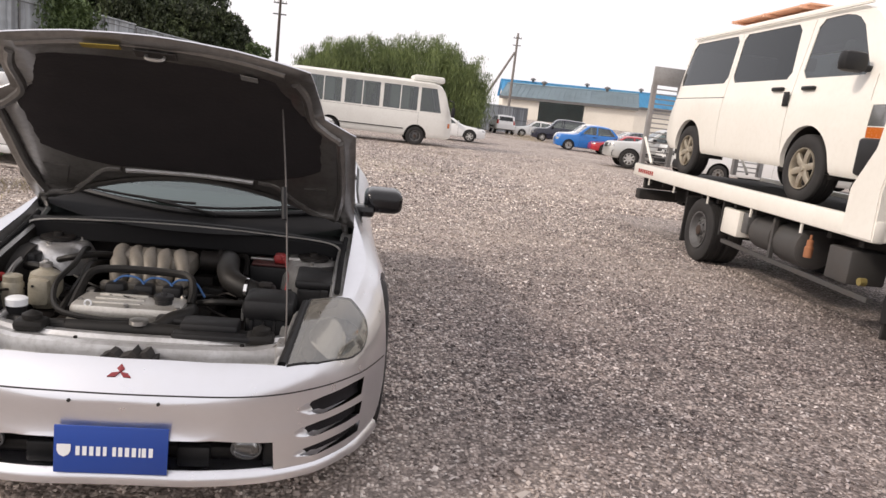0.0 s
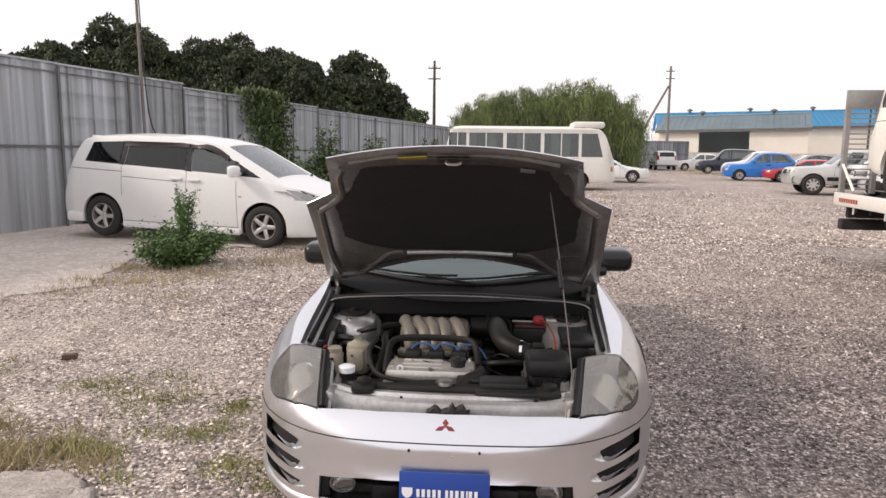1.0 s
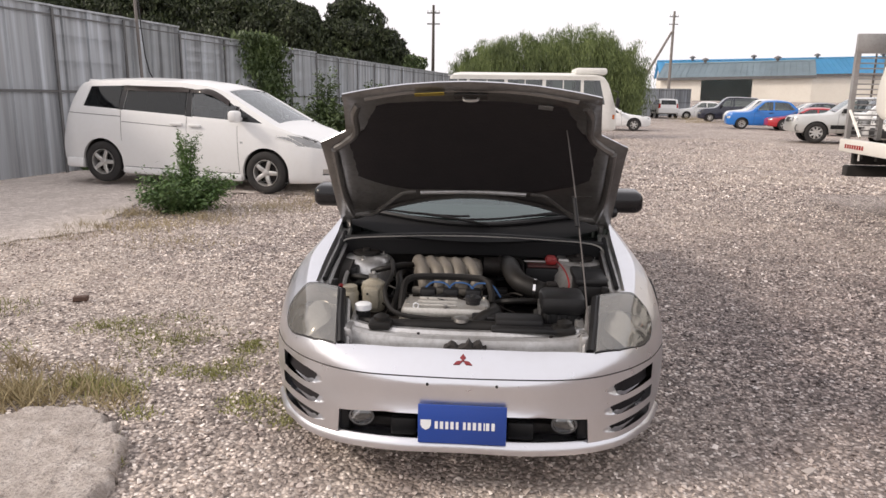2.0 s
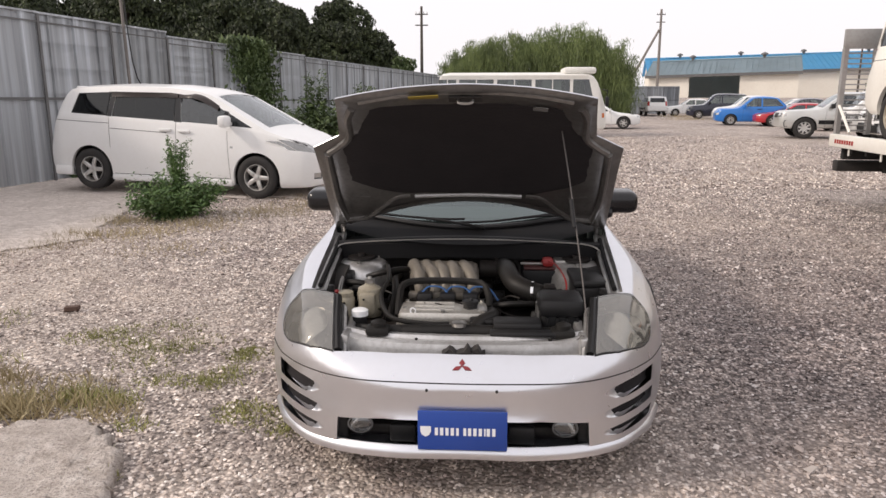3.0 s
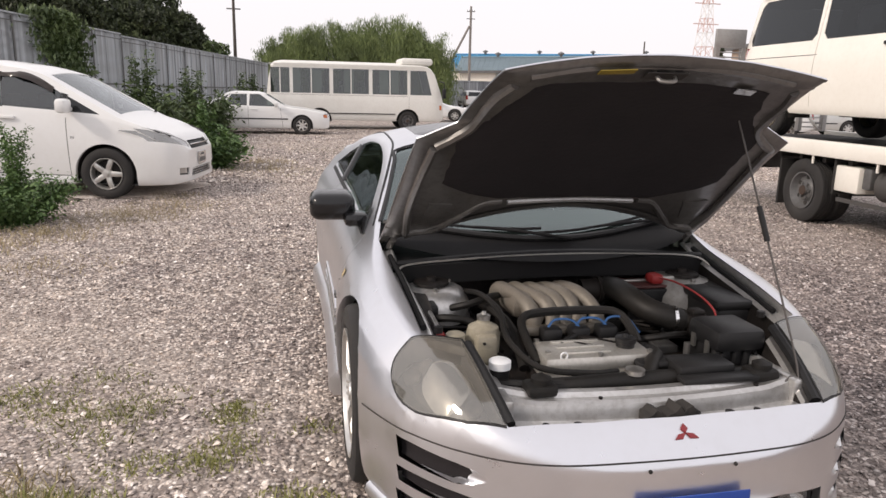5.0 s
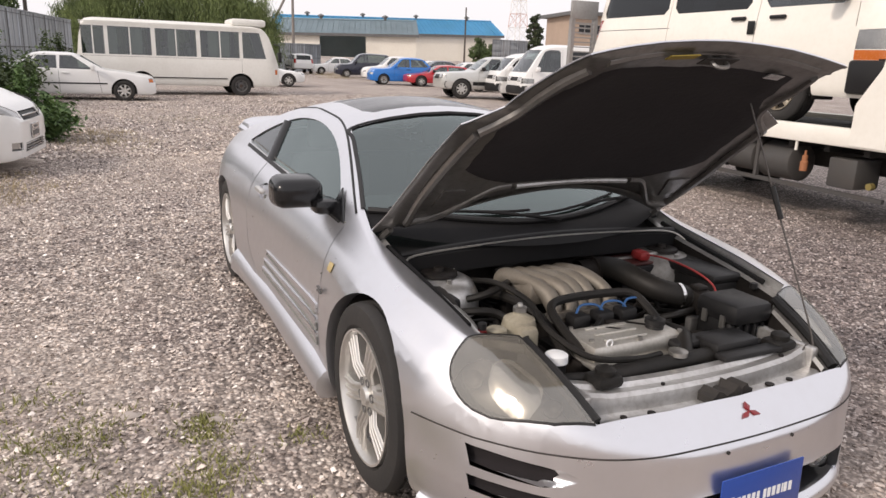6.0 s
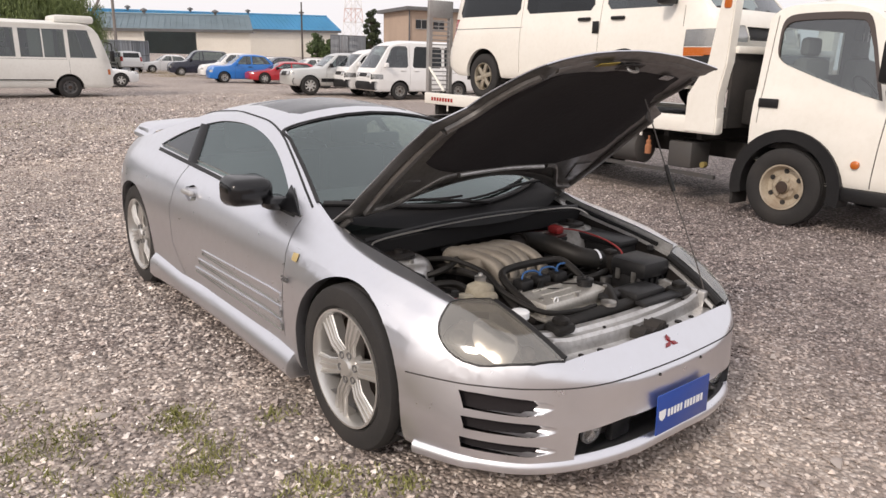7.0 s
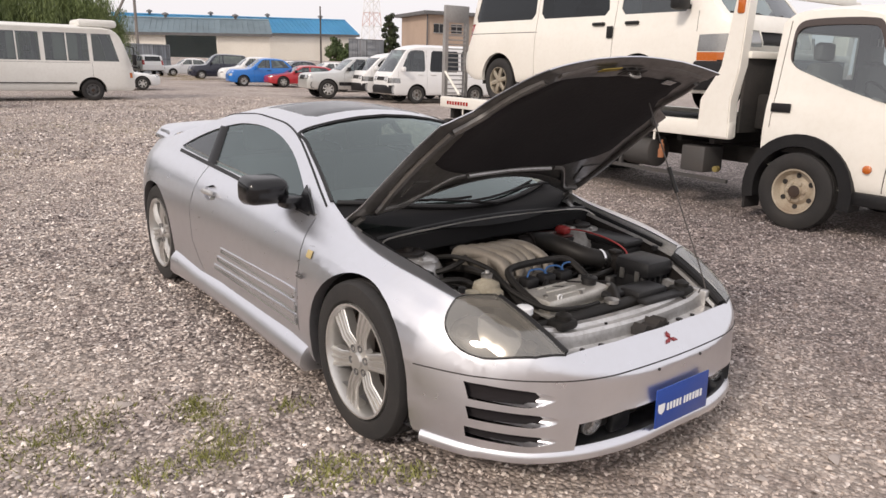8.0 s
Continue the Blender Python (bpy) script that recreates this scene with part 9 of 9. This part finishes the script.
def cabin(c):
    link("dashboard", boxes(((-0.66, 0.62, 0.55), (0.66, 0.98, 0.83), None, 0.08)), M["seat"], c)
    link("cabin_floor", boxes(((-0.70, 0.35, 0.22), (0.70, 3.1, 0.26)), ((-0.66, 0.40, 0.26), (0.66, 0.44, 0.72))), M["dark"], c, smooth=0)
    for s in (-1, 1):
        bucket_seat(c, s * 0.36, 1.38, 0.30, M["seat"], 0.60)
        link("door_card", boxes(((s * 0.72, 0.6, 0.30), (s * 0.755, 1.85, 0.76), None, 0.01)), M["seat"], c)
    link("rear_bench", boxes(((-0.55, 2.05, 0.35), (0.55, 2.45, 0.50), None, 0.05), ((-0.55, 2.40, 0.45), (0.55, 2.52, 0.82), None, 0.05)), M["seat"], c)
    sw = bmesh.new()
    tube(sw, [Vector((0.36 + 0.18 * math.cos(a), 1.08 + 0.06 * math.sin(a), 0.76 + 0.16 * math.sin(a))) for a in np.linspace(0, 2 * math.pi, 22)], 0.014, 6, False)
    box(sw, (0.29, 1.04, 0.71), (0.43, 1.09, 0.80), None, 0.02)
    link("steering_wheel", sw, M["black"], c)
    link("rear_view_mirror", boxes(((-0.11, 0.98, 1.03), (0.11, 1.01, 1.09), None, 0.015)), M["black"], c)


def spoiler(c):
    b = bmesh.new()
    rows = []
    for x in np.linspace(-0.64, 0.64, 25):
        k = abs(x) / 0.64
        y0, z0 = 3.12 - 0.10 * k ** 2, 0.985 - 0.02 * k ** 2
        if k > 0.9:
            z0 -= (k - 0.9) * 0.6
        prof = [(-0.12, -0.018), (-0.08, 0.002), (0.0, 0.012), (0.14, 0.018), (0.19, 0.012), (0.17, -0.004), (0.02, -0.016), (-0.08, -0.026)]
        rows.append([b.verts.new((x, y0 + dy, z0 + dz)) for dy, dz in prof])
    for p, q in zip(rows, rows[1:]):
        for j in range(len(p)):
            b.faces.new((p[j], q[j], q[(j + 1) % len(p)], p[(j + 1) % len(p)]))
    b.faces.new(rows[0]); b.faces.new(rows[-1])
    bmesh.ops.recalc_face_normals(b, faces=b.faces)
    sp = link("rear_spoiler", b, M["silver"], c)
    for s in (-1, 1):
        link("spoiler_foot", boxes(((s * 0.56, 2.95, 0.84), (s * 0.62, 3.18, 0.965), None, 0.02)), M["silver"], sp)


coupe()


# ---- loose stones, weeds and small litter on the yard ----
def stone_shape(rng):
    v = rng.normal(size=(9, 3))
    v /= np.linalg.norm(v, axis=1)[:, None]
    v *= np.c_[np.ones(9), np.ones(9), np.full(9, 0.68)] * rng.uniform(0.8, 1.1, (9, 1))
    bm = bmesh.new()
    for p in v:
        bm.verts.new(p)
    bmesh.ops.convex_hull(bm, input=bm.verts)
    loose = [q for q in bm.verts if not q.link_faces]
    bmesh.ops.delete(bm, geom=loose, context="VERTS")
    bmesh.ops.triangulate(bm, faces=bm.faces)
    bm.verts.index_update()
    out = [tuple(q.co) for q in bm.verts], [tuple(q.index for q in f.verts) for f in bm.faces]
    bm.free()
    return out


def loose_stones():
    rng = np.random.default_rng(77)
    holder = thing("gravel_stones", pose(0, 0, 0), "loose crushed stones over the yard, pinkish grey", "gravel", kind="stuff")
    for k in range(4):
        verts, faces = stone_shape(rng)
        groups = []
        # x range, y range, stones a square metre, size
        for x0, x1, y0, y1, dens, r0, r1 in ((-3.2, 2.6, -2.6, 2.4, 420, 0.006, 0.0155), (-4.6, 5.2, 2.4, 8.5, 210, 0.009, 0.020), (2.6, 5.2, -2.6, 2.4, 260, 0.008, 0.017), (-3.2, 3.2, -2.6, 3.0, 9, 0.014, 0.024), (-4.0, 10.0, 8.5, 26.0, 42, 0.015, 0.034),
                                            (-4.8, -3.2, -1.0, 2.6, 110, 0.009, 0.018)):
            n = int((x1 - x0) * (y1 - y0) * dens)
            p = np.c_[rng.uniform(x0, x1, n), y0 + (y1 - y0) * rng.random(n) ** (2.0 if y0 > 8 else 1.0), np.zeros(n)]
            r = r0 + (r1 - r0) * rng.random(n) ** 1.8
            under = (np.abs(p[:, 0]) < 0.62) & (p[:, 1] > -0.5) & (p[:, 1] < 3.2)
            slab1 = inside(p, SLAB_NEAR) | inside(p, SLAB_FAR)
            apron = (p[:, 0] < -4.2) & (p[:, 1] > 3.2)
            ok = ~(under | slab1 | apron)
            p, r = p[ok], r[ok]
            p[:, 2] = r * rng.uniform(0.0, 0.45, len(r)) - 0.11 * np.exp(-((p[:, 0] - 0.5) ** 2 / 70 + (p[:, 1] - 23.5) ** 2 / 30))
            sc = r[:, None] * rng.uniform(0.75, 1.25, (len(r), 3))
            groups.append(placed(turns(rng, len(r), False, 0.5), sc, p))
        ob = scatter("stones", verts, faces, np.concatenate(groups), M["stones"], holder)
        ob["kind"] = "stuff"


loose_stones()

BLADE_V = [(-0.5, 0, 0), (0.5, 0, 0), (0.3, 0.12, 0.5), (-0.3, 0.12, 0.5), (0.0, 0.4, 1.0)]
BLADE_F = [(0, 1, 2), (0, 2, 3), (3, 2, 4)]


def grass_patch(spots, material, label, seed):
    """Thin tufts; spots: x, y, radius, height, blades."""
    rng = np.random.default_rng(seed)
    s = thing("grass_tufts", pose(0, 0, 0), label, "grass", kind="stuff")
    all_m = []
    for x, y, r, h, n in spots:
        a, q = rng.uniform(0, 2 * math.pi, n), rng.random(n) ** 0.7 * r
        p = np.c_[x + np.cos(a) * q * 1.3, y + np.sin(a) * q, np.zeros(n)]
        hh = h * 0.75 * rng.uniform(0.35, 1.1, n) * (1.1 - 0.5 * q / max(r, 1e-3))
        all_m.append(placed(turns(rng, n, False, 0.75), np.c_[rng.uniform(0.004, 0.009, n), hh * 0.8, hh], p))
    ob = scatter("blades", BLADE_V, BLADE_F, np.concatenate(all_m), material, s)
    ob["kind"] = "stuff"


grass_patch([(-2.15, -0.15, 0.16, 0.15, 90), (-1.95, -0.05, 0.10, 0.13, 80), (-2.36, -0.45, 0.08, 0.16, 120), (-2.75, 0.35, 0.18, 0.14, 90), (-1.3, 0.15, 0.12, 0.07, 120), (-1.05, -0.18, 0.13, 0.07, 140), (-1.28, 0.57, 0.12, 0.07, 120), (-2.25, 0.9, 0.2, 0.06, 160),
             (-1.94, 1.03, 0.2, 0.06, 160), (-3.25, 1.1, 0.25, 0.10, 200), (-1.6, 0.75, 0.2, 0.05, 120), (-1.27, 0.30, 0.12, 0.07, 120), (-0.95, 0.38, 0.10, 0.06, 90), (-0.9, -0.30, 0.12, 0.06, 110), (-1.8, 0.45, 0.2, 0.06, 130), (-1.5, -0.35, 0.08, 0.08, 80),
             (-1.42, -0.8, 0.06, 0.10, 70), (-1.9, 0.6, 0.25, 0.06, 140), (-2.345, 0.82, 0.16, 0.05, 260), (-1.73, 0.67, 0.15, 0.05, 260), (-1.386, 0.17, 0.13, 0.05, 260), (-1.293, 0.617, 0.07, 0.05, 160), (-1.05, -0.19, 0.14, 0.045, 260), (-1.29, 0.50, 0.08, 0.05, 140), (-0.82, -0.37, 0.08, 0.05, 120), (-1.63, 0.16, 0.12, 0.05, 160), (-2.05, 0.72, 0.16, 0.045, 240), (-2.32, -0.36, 0.08, 0.14, 140), (-1.88, -0.10, 0.13, 0.13, 200), (-1.72, -0.12, 0.12, 0.12, 150), (-1.50, -0.62, 0.06, 0.06, 80), (2.2, 12.5, 1.2, 0.05, 500), (0.5, 14.5, 1.4, 0.05, 500), (-1.0, 9.5, 1.0, 0.05, 300)], M["grass"], "thin yellow-green grass tufts in the gravel", 51)
grass_patch([(-3.75, 4.1, 0.45, 0.16, 420), (-3.3, 4.7, 0.5, 0.16, 500), (-2.8, 5.6, 0.55, 0.16, 520), (-3.0, 3.4, 0.5, 0.10, 300), (-4.3, 4.0, 0.25, 0.2, 200), (-4.3, 3.55, 0.3, 0.14, 200), (-4.7, 3.1, 0.3, 0.12, 160), (-2.4, 6.3, 0.5, 0.14, 360), (-2.10, -0.30, 0.11, 0.27, 220), (-1.90, -0.18, 0.18, 0.18, 240), (-2.22, -0.22, 0.12, 0.28, 220), (-1.68, -0.24, 0.12, 0.16, 130), (-2.05, 0.0, 0.22, 0.15, 220), (-2.40, 0.12, 0.12, 0.20, 120),
             (-2.6, 7.1, 0.4, 0.14, 220), (-1.4, 10.2, 0.6, 0.2, 300), (-1.6, 11.4, 0.6, 0.25, 300), (-4.25, 4.9, 0.3, 0.22, 260), (3.0, 14.0, 1.5, 0.06, 500), (4.0, 20.0, 1.5, 0.06, 400), (14.0, 46.5, 1.4, 0.5, 500), (15.5, 53.5, 1.4, 0.6, 500), (11.5, 60.0, 1.6, 0.5, 500)], M["dry_grass"], "dry straw-coloured grass in the gravel", 52)


def brick_piece():
    bm = bmesh.new()
    box(bm, (-0.075, -0.045, 0.0), (0.075, 0.045, 0.05), None, 0.008)
    rng = random.Random(4)
    for v in bm.verts:
        v.co += Vector((rng.uniform(-0.006, 0.006), rng.uniform(-0.006, 0.006), rng.uniform(-0.002, 0.006)))
    ob = link("broken_brick", bm, plain("dark_brown_brick", (0.10, 0.06, 0.045), 0.9, 0.0, 0.4, 20, 0.004))
    ob.matrix_world = pose(-2.80, 1.35, 0.004, 0, 0, 12) @ Matrix.Scale(0.62, 4)
    tagged(ob, "dark brown piece of broken brick on the gravel", "brick")


brick_piece()


def flat_rock(x, y, r, seed):
    rng = np.random.default_rng(seed)
    verts, faces = stone_shape(rng)
    bm = bmesh.new()
    vs = [bm.verts.new((p[0] * r * 1.3, p[1] * r, max(0.0, p[2] * r * 0.7 + r * 0.3))) for p in verts]
    for f in faces:
        bm.faces.new([vs[k] for k in f])
    bmesh.ops.subdivide_edges(bm, edges=bm.edges, cuts=1, smooth=0.6)
    ob = link("loose_rock", bm, M["concrete"])
    ob.matrix_world = pose(x, y, -0.006)
    tagged(ob, "pale rounded rock lying loose on the gravel", "rock", "loose rocks")


for x, y, r, k in ((0.60, -1.25, 0.035, 1), (0.22, -1.15, 0.03, 2), (-1.55, 0.78, 0.04, 3), (-1.24, 0.62, 0.035, 4), (-1.30, 0.82, 0.03, 5), (1.4, -0.6, 0.035, 6)):
    flat_rock(x, y, r, k)
